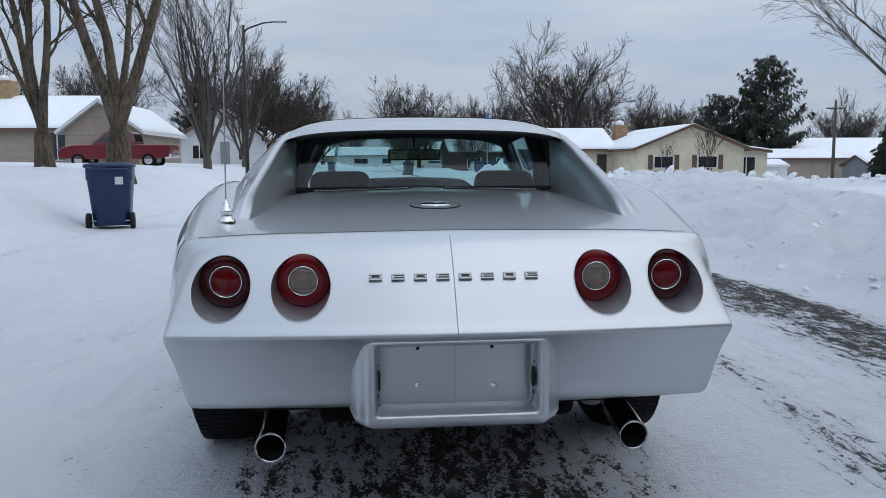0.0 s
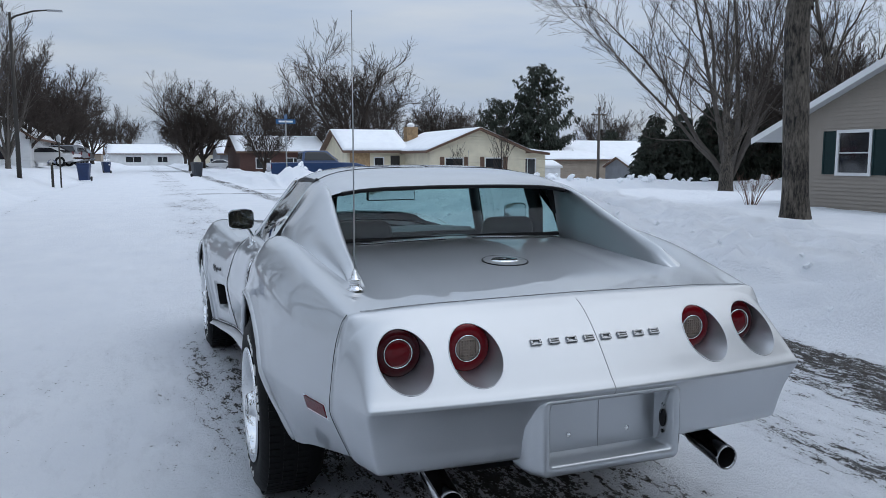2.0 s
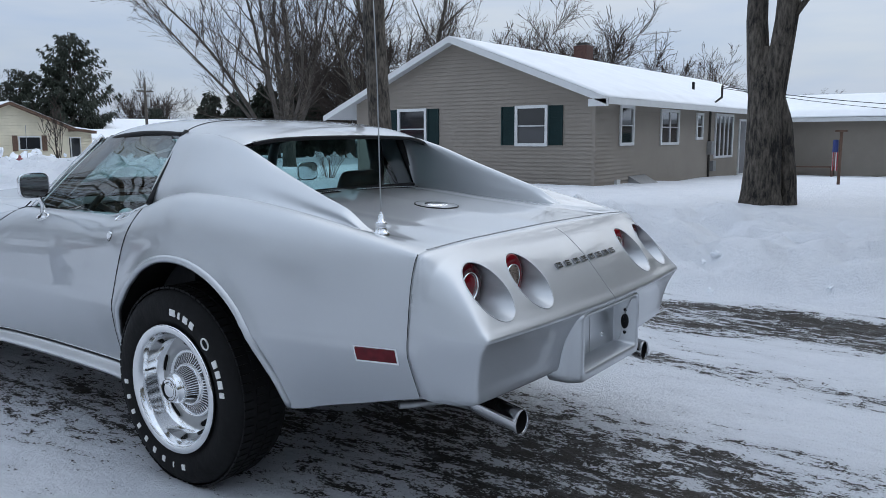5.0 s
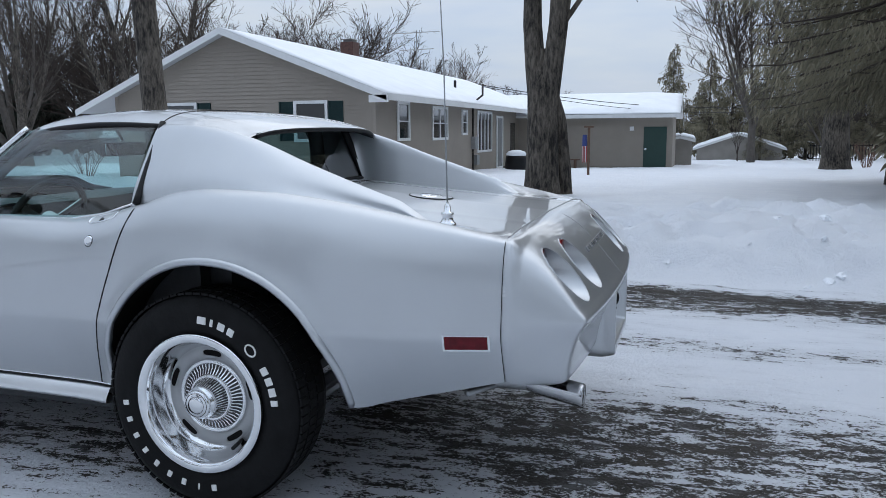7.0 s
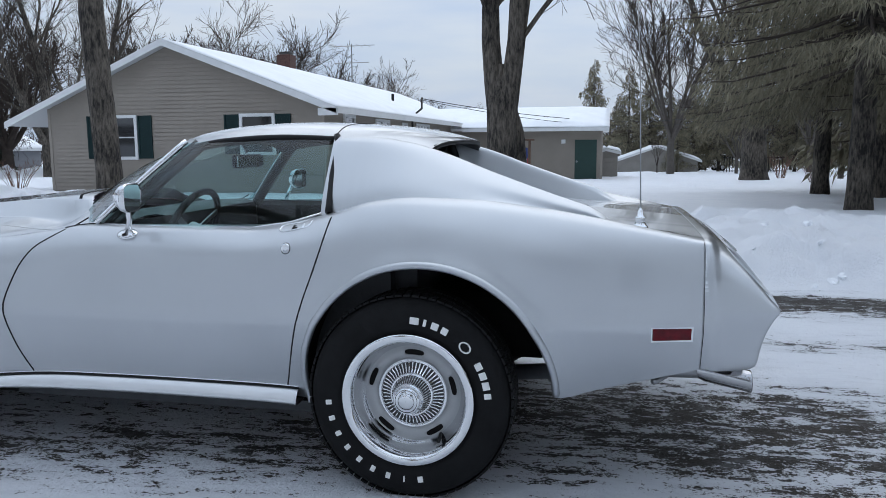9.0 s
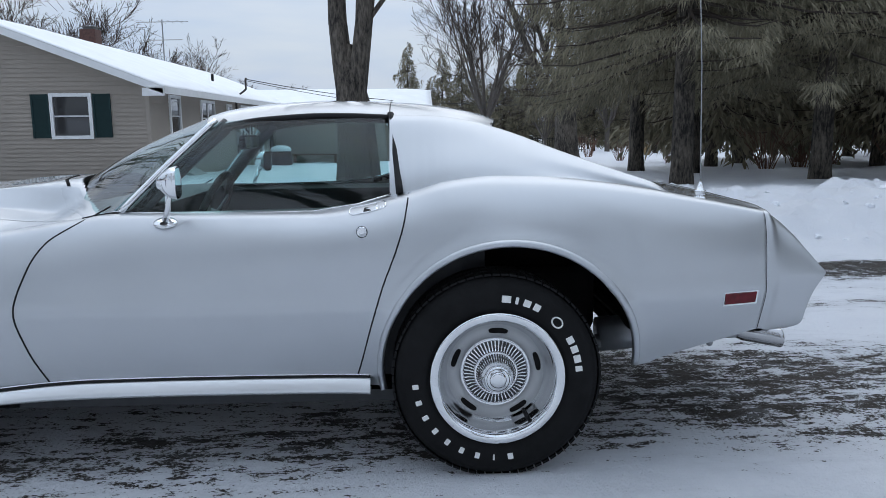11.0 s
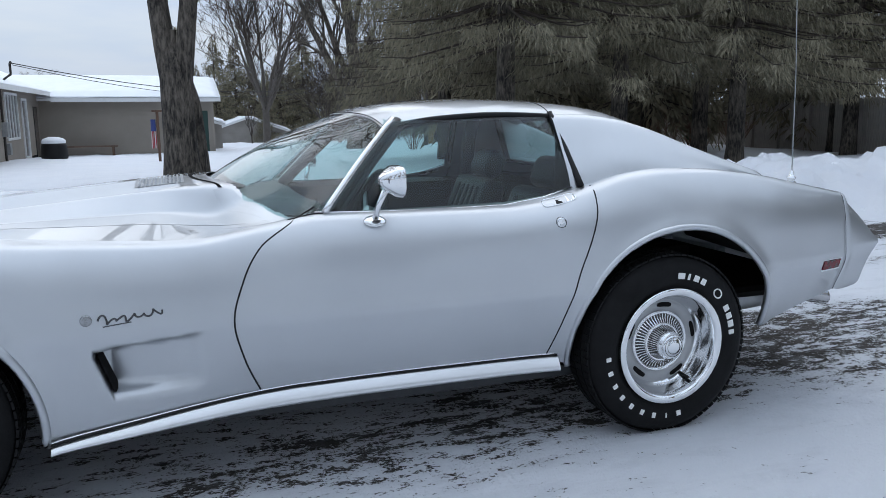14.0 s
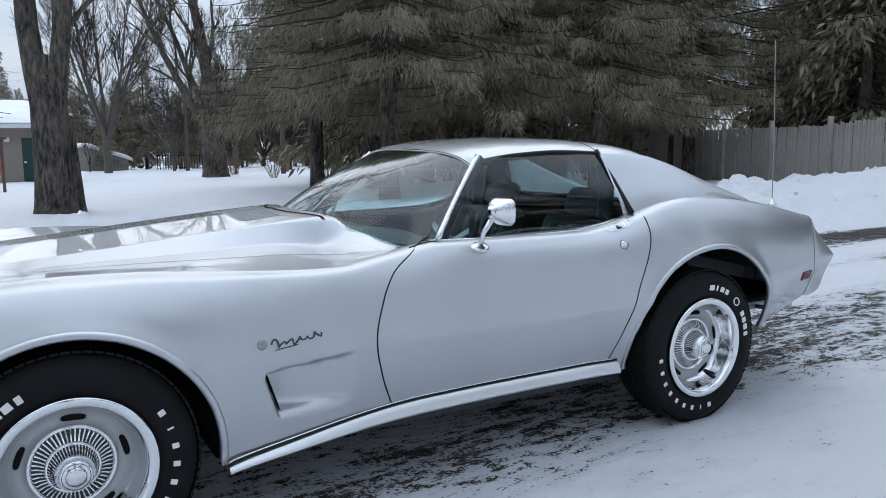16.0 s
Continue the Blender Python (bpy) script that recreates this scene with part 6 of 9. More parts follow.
def body_shell():
    ys = np.concatenate([np.linspace(Y_SEAM, 1.55, 250), np.linspace(1.555, 2.02, 120), np.linspace(2.035, 3.55, 110)])
    M = 112
    half = np.zeros((len(ys), M, 3))
    # samples that stay on the fender line, the foot of the raised middle and its edge
    c0, h0 = curve_through(side_section(1.55), M), hood_section(1.55)
    pins = {int(np.argmin(np.hypot(c0[:, 0] - h0[q][0], c0[:, 1] - h0[q][1]))): q for q in (8, 12, 15)}
    for i, y in enumerate(ys):
        c = curve_through(side_section(y), M)
        k = float(smooth01(1.48, 1.80, y)) * (1 - float(smooth01(2.9, 3.3, y)))
        if k > 0:
            c = c * (1 - k) + curve_through(hood_section(y), M, pins) * k
        half[i, :, 0], half[i, :, 1], half[i, :, 2] = c[:, 0], y, c[:, 1]
    half[:, -1, 0] = 0.0
    x, y, z = half[..., 0], half[..., 1], half[..., 2]
    # flares round the wheel openings
    for cy, cz, r in ARCHES:
        d = np.hypot(y - cy, z - cz)
        w = np.exp(-((d - r) / 0.030) ** 2) * (x > 0.5) * (z < 0.85)
        half[..., 0] += 0.010 * w
    # scoop behind the front wheel: deep at its front edge, running out to the rear
    zt = 0.519 + 0.0764 * (1.946 - y)
    zl = 0.369 - 0.03 * (1.895 - y)
    yf = 1.897 + (z - 0.369) * 0.34
    inside = smooth01(1.60, 1.68, y) * (1 - smooth01(yf - 0.008, yf, y)) * smooth01(zl, zl + 0.035, z) * (1 - smooth01(zt - 0.008, zt + 0.002, z)) * (x > 0.6)
    half[..., 0] -= inside * 0.078 * np.clip((y - 1.60) / 0.30, 0, 1) ** 1.15
    # door dent line
    n = len(ys)
    keep_arch = np.zeros((n, M), bool)
    arch_rings = []
    for cy, cz, r in ARCHES:
        inn = (np.hypot(y - cy, z - cz) < r) | ((abs(y - cy) < r * 0.98) & (z < cz - 0.02))
        keep_arch |= inn & (x > 0.5)
    skip = np.zeros((n - 1, M - 1), bool)
    snap = {}
    for i in range(n - 1):
        for j in range(M - 1):
            ids = [(i, j), (i, j + 1), (i + 1, j + 1), (i + 1, j)]
            c = [keep_arch[a] for a in ids]
            if all(c):
                skip[i, j] = True
            elif any(c):
                for a in ids:
                    if keep_arch[a]:
                        snap[a] = 1
    for (i, j) in snap:
        for cy, cz, r in ARCHES:
            dy, dz = y[i, j] - cy, z[i, j] - cz
            d = math.hypot(dy, dz)
            if abs(dy) < r * 1.02 and dz > -0.02 and d < r:
                half[i, j, 1], half[i, j, 2] = cy + dy / d * r, cz + dz / d * r
            elif abs(dy) < r and dz <= -0.02:
                half[i, j, 1] = cy + math.copysign(r * (1.0), dy)
    # cabin opening
    for i in range(n - 1):
        for j in range(M - 1):
            c = half[i:i + 2, j:j + 2].reshape(-1, 3).mean(0)
            if 0.09 < c[1] < cowl_y(c[0]) - 0.05 and c[0] < belt_out(c[1]) - 0.012 and c[2] > 0.8:
                skip[i, j] = True
    return ys, half, skip


BODY_Y, HALF, SKIP = body_shell()


def mirrored(P, side):
    Q = P.copy()
    Q[..., 0] *= side
    return Q


DOOR_FRONT = pchip([0.285, 0.44, 0.56, 0.69, 0.78, 0.845, 0.89], [1.455, 1.518, 1.543, 1.505, 1.448, 1.345, 1.262])  # y of the front gap by height
DOOR_REAR = pchip([0.285, 0.32, 0.52, 0.63, 0.75, 0.84, 0.93], [0.472, 0.458, 0.400, 0.366, 0.320, 0.292, 0.276])


def split_shell():
    n, M = HALF.shape[:2]
    body_faces, door_faces, hood_faces, deck_faces = [], [], [], []
    for i in range(n - 1):
        for j in range(M - 1):
            if SKIP[i, j]:
                continue
            c = HALF[i:i + 2, j:j + 2].reshape(-1, 3).mean(0)
            q = (i * M + j, i * M + j + 1, (i + 1) * M + j + 1, (i + 1) * M + j)
            if 0.24 < c[1] < 1.6 and c[0] > 0.6 and DOOR_REAR(c[2]) < c[1] < DOOR_FRONT(c[2]):
                door_faces.append(q)
            elif c[1] > 1.3 and c[0] < 0.53 and c[1] < 3.0:
                hood_faces.append(q)
            else:
                body_faces.append(q)
    return body_faces, door_faces, hood_faces


BODY_F, DOOR_F, HOOD_F = split_shell()


def compact(verts, faces):
    used = sorted({i for f in faces for i in f})
    remap = {k: a for a, k in enumerate(used)}
    return [verts[k] for k in used], [tuple(remap[i] for i in f) for f in faces]


def two_sided(name, faces, label=""):
    """Both halves of the shell welded along the middle."""
    V = HALF.reshape(-1, 3)
    n = len(V)
    W = np.concatenate([V, V * np.array([-1, 1, 1])])
    f = [q for q in faces] + [tuple(n + i for i in q)[::-1] for q in faces]
    v, f = compact(W, f)
    bm = bmesh.new()
    me = bpy.data.meshes.new(name)
    me.from_pydata([tuple(map(float, p)) for p in v], [], f)
    bm.from_mesh(me)
    bmesh.ops.remove_doubles(bm, verts=[a for a in bm.verts if abs(a.co.x) < 0.002], dist=0.001)
    bm.normal_update()
    bm.to_mesh(me)
    bm.free()
    me.materials.append(SILVER)
    me.polygons.foreach_set("use_smooth", [True] * len(me.polygons))
    ob = new(name, me)
    ob.parent = CAR
    if label:
        ob["label"] = label
    return ob


two_sided("body", BODY_F)
two_sided("hood", HOOD_F, "silver hood with raised centre")
DOORS = {}
for side in (-1, 1):
    V = HALF.reshape(-1, 3) * np.array([side, 1, 1])
    v, f = compact(V, DOOR_F)
    DOORS[side] = mesh_ob("door", v, [q[::-1] if side < 0 else q for q in f], SILVER, CAR, True)


def surf_x(y, z):
    """Outer half width of the shell at y and height z."""
    i = int(np.clip(np.searchsorted(BODY_Y, y), 1, len(BODY_Y) - 1))
    row = HALF[i]
    peak = int(np.argmin(np.hypot(row[:, 0] - float(f_xp(y)), row[:, 2] - float(f_zp(y)))))
    up = row[:peak + 1]
    return float(np.interp(z, up[:, 2], up[:, 0]))


def surf_z(y, x):
    """Height of the shell's top at y and half width x."""
    i = int(np.clip(np.searchsorted(BODY_Y, y), 1, len(BODY_Y) - 1))
    row = HALF[i]
    peak = int(np.argmin(np.hypot(row[:, 0] - float(f_xp(y)), row[:, 2] - float(f_zp(y)))))
    top = row[peak:]
    o = np.argsort(top[:, 0])
    return float(np.interp(x, top[o, 0], top[o, 2]))


def gap_line(pts, r=0.0028, parent=CAR, name="panel_gap", mat=BLACK, sides=5):
    s = Soup()
    s.tube(pts, r, sides)
    return s.obj(name, mat, parent, True)


for side in (-1, 1):
    zs = np.linspace(0.29, 0.89, 40)
    gap_line([(side * (surf_x(float(DOOR_FRONT(z)), z) - 0.0005), float(DOOR_FRONT(z)), z) for z in zs], 0.0030)
    zs = np.linspace(0.29, 0.925, 40)
    gap_line([(side * (surf_x(float(DOOR_REAR(z)), z) - 0.0005), float(DOOR_REAR(z)), z) for z in zs], 0.0034)
    # front gap runs on up to the windscreen post
    gap_line([(side * (float(f_xp(y)) + 0.007), y, float(f_zp(y)) - 0.0012) for y in np.linspace(1.235, 1.352, 10)], 0.0036)
    # body to rear cover seam
    zs = np.linspace(0.44, 0.845, 30)
    gap_line([(side * (surf_x(Y_SEAM + 0.004, z) + 0.0008), Y_SEAM + 0.001, z) for z in zs], 0.0011)
    # hood edge
    ysx = np.linspace(1.40, 3.0, 50)
    gap_line([(side * 0.531, y, surf_z(y, 0.531) + 0.0001) for y in ysx], 0.0007, CAR, "hood_gap", SEAM)
gap_line([(x, Y_SEAM + 0.001, surf_z(Y_SEAM + 0.004, abs(x)) + 0.0002) for x in np.linspace(-0.66, 0.66, 60)], 0.0010, CAR, "deck_seam", SEAM)

# wheel opening lips and dark liners
for cy, cz, r in ARCHES:
    for side in (-1, 1):
        pts = []
        a0, a1 = (-12, 181) if cy < 1 else (-12, 190)
        for a in np.linspace(a0, a1, 60):
            yy, zz = cy + r * math.cos(radians(a)), cz + r * math.sin(radians(a))
            yy2, zz2 = cy + (r + 0.012) * math.cos(radians(a)), cz + (r + 0.012) * math.sin(radians(a))
            pts.append((side * (surf_x(yy2, zz2) - 0.002), yy, max(zz, 0.352 if cy < 1 and yy < cy else 0.27)))
        s = Soup()
        s.tube(pts, 0.013, 8)
        s.obj("wheel_arch_lip", SILVER, CAR, True)
        # liner
        inner = pts[:46] if cy < 1 else pts
        P = np.zeros((len(inner), 6, 3))
        for i, p in enumerate(inner):
            for j in range(6):
                P[i, j] = (p[0] - side * (0.004 + 0.085 * j), cy + (p[1] - cy) * (1 + 0.01 * j), cz + (p[2] - cz) * (1 + 0.01 * j))
        grid_ob("wheel_arch_liner", P, UNDER, CAR)


# black panel standing in for the shade at the front of each fender scoop
for side in (-1, 1):
    P = np.zeros((8, 5, 3))
    for i, z in enumerate(np.linspace(0.388, 0.510, 8)):
        xo = surf_x(1.96, z)
        for j, d in enumerate(np.linspace(0.014, 0.085, 5)):
            P[i, j] = (side * (xo - d), 1.885 + (z - 0.369) * 0.34 - 0.008 * j / 4, z)
    grid_ob("scoop_shade_panel", P, UNDER, CAR, True)


# ---- rear cover with lamp tunnels ----
YC = pchip([0.43, 0.44, 0.452, 0.50, 0.55, 0.60, 0.624, 0.631, 0.637, 0.644, 0.66, 0.70, 0.761, 0.812, 0.838, 0.852, 0.859, 0.862],
           [-1.080, -1.110, -1.122, -1.131, -1.144, -1.164, -1.179, -1.184, -1.183, -1.178, -1.163, -1.130, -1.078, -1.025, -0.990, -0.962, -0.940, -0.918])
XS = pchip([0.43, 0.50, 0.60, 0.618, 0.70, 0.78, 0.82, 0.846, 0.862], [0.690, 0.720, 0.745, 0.746, 0.742, 0.730, 0.712, 0.686, 0.66])
XCOR = pchip([0.43, 0.46, 0.55, 0.625, 0.637, 0.70, 0.78, 0.82, 0.862], [0.655, 0.668, 0.688, 0.704, 0.703, 0.694, 0.670, 0.642, 0.56])  # where the back turns into the side
KCOR = pchip([0.43, 0.60, 0.63, 0.66, 0.74, 0.82, 0.862], [0.016, 0.014, 0.016, 0.026, 0.040, 0.042, 0.02])  # how softly it turns
BOW = pchip([0.43, 0.63, 0.75, 0.83, 0.862], [0.034, 0.040, 0.036, 0.020, 0.002])
LAMPS = [(-0.578, 0.740), (-0.381, 0.742), (0.381, 0.742), (0.578, 0.740)]
LAMP_R = 0.0745


def cover_y(x, z):
    """The rear face at half width x: a bowed back that turns at a corner into sides running forward to the seam."""
    xs, xc, yc, bow, k = float(XS(z)), float(XCOR(z)), float(YC(z)), float(BOW(z)), float(KCOR(z))
    x = abs(x)
    back = yc + bow * (x / xc) ** 2
    turn = min(yc + bow, Y_SEAM - 0.004)
    flank = turn + (x - xc) / (xs - xc) * (Y_SEAM - turn)
    k = min(k, (Y_SEAM - yc) * 0.5)
    y = 0.5 * (back + flank + math.sqrt((back - flank) ** 2 + k * k))
    # the rounding dies out towards the seam
    edge = yc + bow * (xs / xc) ** 2
    over = 0.5 * (edge + Y_SEAM + math.sqrt((edge - Y_SEAM) ** 2 + k * k)) - Y_SEAM
    return min(Y_SEAM, y - over * float(smooth01(xc - 0.02, xs, x)))


def rear_cover():
    zs = np.concatenate([np.linspace(0.862, 0.66, 68), np.linspace(0.657, 0.615, 22), np.linspace(0.610, 0.455, 28), np.linspace(0.452, 0.43, 9)])
    half = 121
    P = np.zeros((len(zs), 2 * half - 1, 3))
    for i, z in enumerate(zs):
        xs, xc = float(XS(z)), float(XCOR(z))
        X = np.concatenate([np.linspace(0, xc - 0.03, 160), np.linspace(xc - 0.029, xs, 240)])
        Y = np.array([cover_y(x, z) for x in X])
        run = np.concatenate([[0], np.cumsum(np.hypot(np.diff(X), np.diff(Y)))])
        # finer steps round the corner
        corner = float(np.interp(xc, X, run))
        s = np.concatenate([np.linspace(0, corner - 0.05, 80), np.linspace(corner - 0.047, min(corner + 0.05, run[-1] * 0.995), 26), np.linspace(min(corner + 0.055, run[-1] * 0.996), run[-1], 15)])
        xx, yy = np.interp(s, run, X), np.interp(s, run, Y)
        P[i, half - 1:, 0], P[i, half - 1:, 1], P[i, :, 2] = xx, yy, z
        P[i, :half, 0], P[i, :half, 1] = -xx[::-1], yy[::-1]
    # the front rim follows the body's end section
    rim = np.concatenate([HALF[0], HALF[0] * np.array([-1, 1, 1])])[:, [0, 2]]
    for i in range(P.shape[0]):
        for j in range(P.shape[1]):
            w = float(smooth01(-0.965, -0.922, P[i, j, 1]))
            if w > 0:
                q = P[i, j, [0, 2]]
                near = rim[np.argmin(((rim - q) ** 2).sum(1))]
                P[i, j, [0, 2]] = q + (near - q) * w
                P[i, j, 1] += (Y_SEAM + 0.002 - P[i, j, 1]) * float(smooth01(-0.93, -0.917, P[i, j, 1]))
    X, Z = P[..., 0], P[..., 2]
    inn = np.zeros(X.shape, bool)
    for lx, lz in LAMPS:
        inn |= np.hypot(X - lx, Z - lz) < LAMP_R
    inn |= (abs(X) < 0.194) & (Z < 0.606)
    skip = np.zeros((X.shape[0] - 1, X.shape[1] - 1), bool)
    snap = set()
    for i in range(skip.shape[0]):
        for j in range(skip.shape[1]):
            ids = [(i, j), (i, j + 1), (i + 1, j + 1), (i + 1, j)]
            c = [inn[a] for a in ids]
            if all(c):
                skip[i, j] = True
            elif any(c):
                snap.update(a for a in ids if inn[a])
    for a in snap:
        for lx, lz in LAMPS:
            dx, dz = X[a] - lx, Z[a] - lz
            d = math.hypot(dx, dz)
            if d < LAMP_R:
                nx, nz = lx + dx / max(d, 1e-6) * LAMP_R, lz + dz / max(d, 1e-6) * LAMP_R
                P[a] = (nx, cover_y(nx, nz), nz)
    ob = grid_ob("rear_bumper_cover", P, SILVER, CAR, True, "silver rear bumper cover with centre seam", skip, True)
    # lamp tunnels and lamps
    for k, (lx, lz) in enumerate(LAMPS):
        n = 56
        T = np.zeros((n + 1, 7, 3))
        rim = []
        lens_y = -0.990 if abs(lx) > 0.5 else -1.010
        lcz = lz + 0.006
        for i in range(n + 1):
            a = 2 * math.pi * i / n
            ox, oz = lx + LAMP_R * math.cos(a), lz + LAMP_R * math.sin(a)
            oy = cover_y(ox, oz)
            ix, iz = lx + 0.066 * math.cos(a), lcz + 0.066 * math.sin(a)
            rim.append((ox, oy - 0.0005, oz))
            for j in range(7):
                t = j / 6
                T[i, j] = (ox + (ix - ox) * t, min(oy, lens_y) + (lens_y + 0.01 - min(oy, lens_y)) * t if oy < lens_y else oy + (lens_y + 0.01 - oy) * t, oz + (iz - oz) * t)
        grid_ob("lamp_tunnel", T, SILVER, ob, True)
        s = Soup()
        s.tube(rim, 0.0016, 6, False)
        s.obj("tunnel_edge", SILVER, ob, True)
        lamp = thing("tail_lamp", "", "", (0, 0, 0))
        lamp.parent = CAR
        lamp["label"] = "round red tail lamp with chrome ring" if abs(lx) > 0.5 else "round lamp, red outer ring, clear reversing centre"
        c = (lx, lens_y, lcz)
        s = Soup()
        rg = 0.0405 if abs(lx) > 0.5 else 0.0375
        s.lathe([(0.02, 0.068), (-0.006, 0.067), (-0.010, 0.063), (-0.012, rg + 0.003), (-0.010, rg - 0.001), (0.0, rg - 0.003)], "y", c, 48, True)
        s.obj("outer_lens", LENS_RED_RING if abs(lx) < 0.5 else LENS_DARK, lamp, True)
        s = Soup()
        s.lathe([(0.0, rg + 0.0012), (-0.014, rg + 0.0008), (-0.016, rg - 0.0006), (-0.014, rg - 0.0024), (0.0, rg - 0.003)], "y", c, 48, True)
        s.obj("chrome_ring", CHROME, lamp, True)
        s = Soup()
        prof = [(-0.004, rg - 0.002)] + [(-0.010 - 0.006 * (1 - (r / 0.042) ** 2), r * (rg - 0.003) / 0.042) for r in (0.042, 0.035, 0.026, 0.017, 0.008, 0.0005)]
        s.lathe(prof, "y", c, 36, True)
        s.obj("inner_lens", LENS_CLEAR if abs(lx) < 0.5 else LENS_RED, lamp, True)
        if abs(lx) < 0.5:
            s = Soup()
            for q in range(-3, 4):
                s.box(lx + q * 0.008 - 0.0008, lens_y - 0.0172, lcz - 0.024, lx + q * 0.008 + 0.0008, lens_y - 0.012, lcz + 0.024)
            for q in range(-3, 4):
                s.box(lx - 0.024, lens_y - 0.0172, lcz + q * 0.008 - 0.0008, lx + 0.024, lens_y - 0.012, lcz + q * 0.008 + 0.0008)
            s.obj("lens_ribs", LENS_CLEAR, lamp)
    # centre seam
    gap_line([(0.0, cover_y(0, z) - 0.0003, z) for z in np.linspace(0.86, 0.615, 40)], 0.0011, ob, "centre_seam", SEAM)
    return ob


COVER = rear_cover()


# plate housing: a shell standing proud below the lower half, with a deep recess
def plate_housing():
    def rr(hw, zlo, zhi, rad, n=7):
        o = []
        for cx, cz, a0 in ((hw - rad, zhi - rad, 0), (-hw + rad, zhi - rad, 90), (-hw + rad, zlo + rad, 180), (hw - rad, zlo + rad, 270)):
            for k in range(n):
                a = radians(a0 + 90 * k / (n - 1))
                o.append((cx + rad * math.cos(a), cz + rad * math.sin(a)))
        return o

    rings = [(0.270, 0.402, 0.634, 0.04, -1.08), (0.258, 0.400, 0.630, 0.035, -1.135), (0.244, 0.400, 0.626, 0.03, -1.147), (0.233, 0.401, 0.622, 0.026, -1.160), (0.226, 0.404, 0.620, 0.022, -1.172), (0.221, 0.408, 0.618, 0.020, -1.177),
             (0.206, 0.430, 0.612, 0.014, -1.177), (0.201, 0.435, 0.609, 0.012, -1.172), (0.196, 0.438, 0.606, 0.010, -1.100), (0.193, 0.441, 0.604, 0.010, -1.094)]
    P = np.array([[(x, y, z) for x, z in rr(hw, a, b, r)] + [((lambda q: (q[0][0], y, q[0][1]))(rr(hw, a, b, r)))] for hw, a, b, r, y in rings])
    ob = grid_ob("plate_housing", P, SILVER, CAR, True, "silver number plate recess, no plate fitted", None, True)
    s = Soup()
    s.box(-0.197, -1.095, 0.436, 0.197, -1.086, 0.608)
    s.obj("recess_panel", SILVER, ob)
    s = Soup()
    s.box(-0.0009, -1.0960, 0.44, 0.0009, -1.094, 0.605)
    s.obj("panel_seam", SEAM, ob)
    for x, z, r, m in ((-0.094, 0.583, 0.0045, BLACK), (0.094, 0.583, 0.0045, BLACK), (-0.098, 0.487, 0.008, CHROME), (0.098, 0.483, 0.008, CHROME)):
        s = Soup()
        s.lathe([(-1.095, r), (-1.0975, r), (-1.0985, r * 0.5), (-1.0985, 0.0005)], "y", (x, 0, z), 14, True)
        s.obj("plate_bolt" if m is CHROME else "bolt_hole", m, ob, True)
    # plate lamps in the side walls, with slots
    for sd in (-1, 1):
        s = Soup()
        s.lathe([(sd * 0.1945, 0.014), (sd * 0.190, 0.014), (sd * 0.188, 0.010), (sd * 0.188, 0.0005)], "x", (0, -1.138, 0.515), 14)
        for v in range(len(s.v)):
            a, b, c = s.v[v]
            s.v[v] = (a, b, 0.515 + (c - 0.515) * 1.9)
        s.obj("plate_lamp", BLACK, ob, True)
        for zz in (0.555, 0.475):
            s = Soup()
            s.lathe([(sd * 0.1945, 0.006), (sd * 0.192, 0.006), (sd * 0.192, 0.0005)], "x", (0, -1.138, zz), 10)
            s.obj("bolt_hole", BLACK, ob, True)
    return ob


plate_housing()

# raised badge: eight bright blocks across the rear cover, drawn as plain bars
for k in range(8):
    x = -0.197 + k * 0.0563
    y = cover_y(x, 0.760)
    s = Soup()
    m = Matrix.Translation((x, y - 0.001, 0.760)) @ Matrix.Rotation(radians(-41), 4, "X")
    w, hgt = 0.0165, 0.0095
    s.box(-w, -0.006, hgt - 0.005, w, 0.004, hgt, m)
    s.box(-w, -0.006, -hgt, w, 0.004, -hgt + 0.005, m)
    s.box(-w, -0.006, -hgt + 0.005, -w + 0.007, 0.004, hgt - 0.005, m)
    if k % 2 == 0:
        s.box(w - 0.007, -0.006, -hgt + 0.005, w, 0.004, hgt - 0.005, m)
    else:
        s.box(-w + 0.007, -0.006, -0.002, w, 0.004, 0.002, m)
    bevel(s.obj("badge_block", BADGE, CAR, False, "chrome badge block"), 0.0012, 2)


# ---- roof, buttresses and glass ----
SAIL_Z = pchip([-0.72, -0.62, -0.452, -0.262, -0.034, 0.10, 0.22, 0.34], [0.893, 0.925, 0.980, 1.047, 1.132, 1.166, 1.178, 1.180])
SAIL_X = pchip([-0.72, -0.45, -0.2, 0.0, 0.2, 0.34], [0.600, 0.585, 0.562, 0.540, 0.522, 0.515])
ROOF_Z = pchip([-0.06, -0.02, 0.09, 0.28, 0.56, 0.785, 0.95, 1.03], [1.166, 1.181, 1.208, 1.232, 1.244, 1.234, 1.213, 1.192])
ROOF_X = pchip([-0.06, 0.0, 0.2, 0.34, 0.7, 1.03], [0.546, 0.540, 0.522, 0.515, 0.510, 0.478])


def roof_z(x, y):
    t = min(1.0, abs(x) / float(ROOF_X(y)))
    drop = float(ROOF_Z(y)) - float(SAIL_Z(y)) if y < 0.34 else 0.056
    return float(ROOF_Z(y)) - drop * (0.3 * t ** 2 + 0.7 * t ** 7)


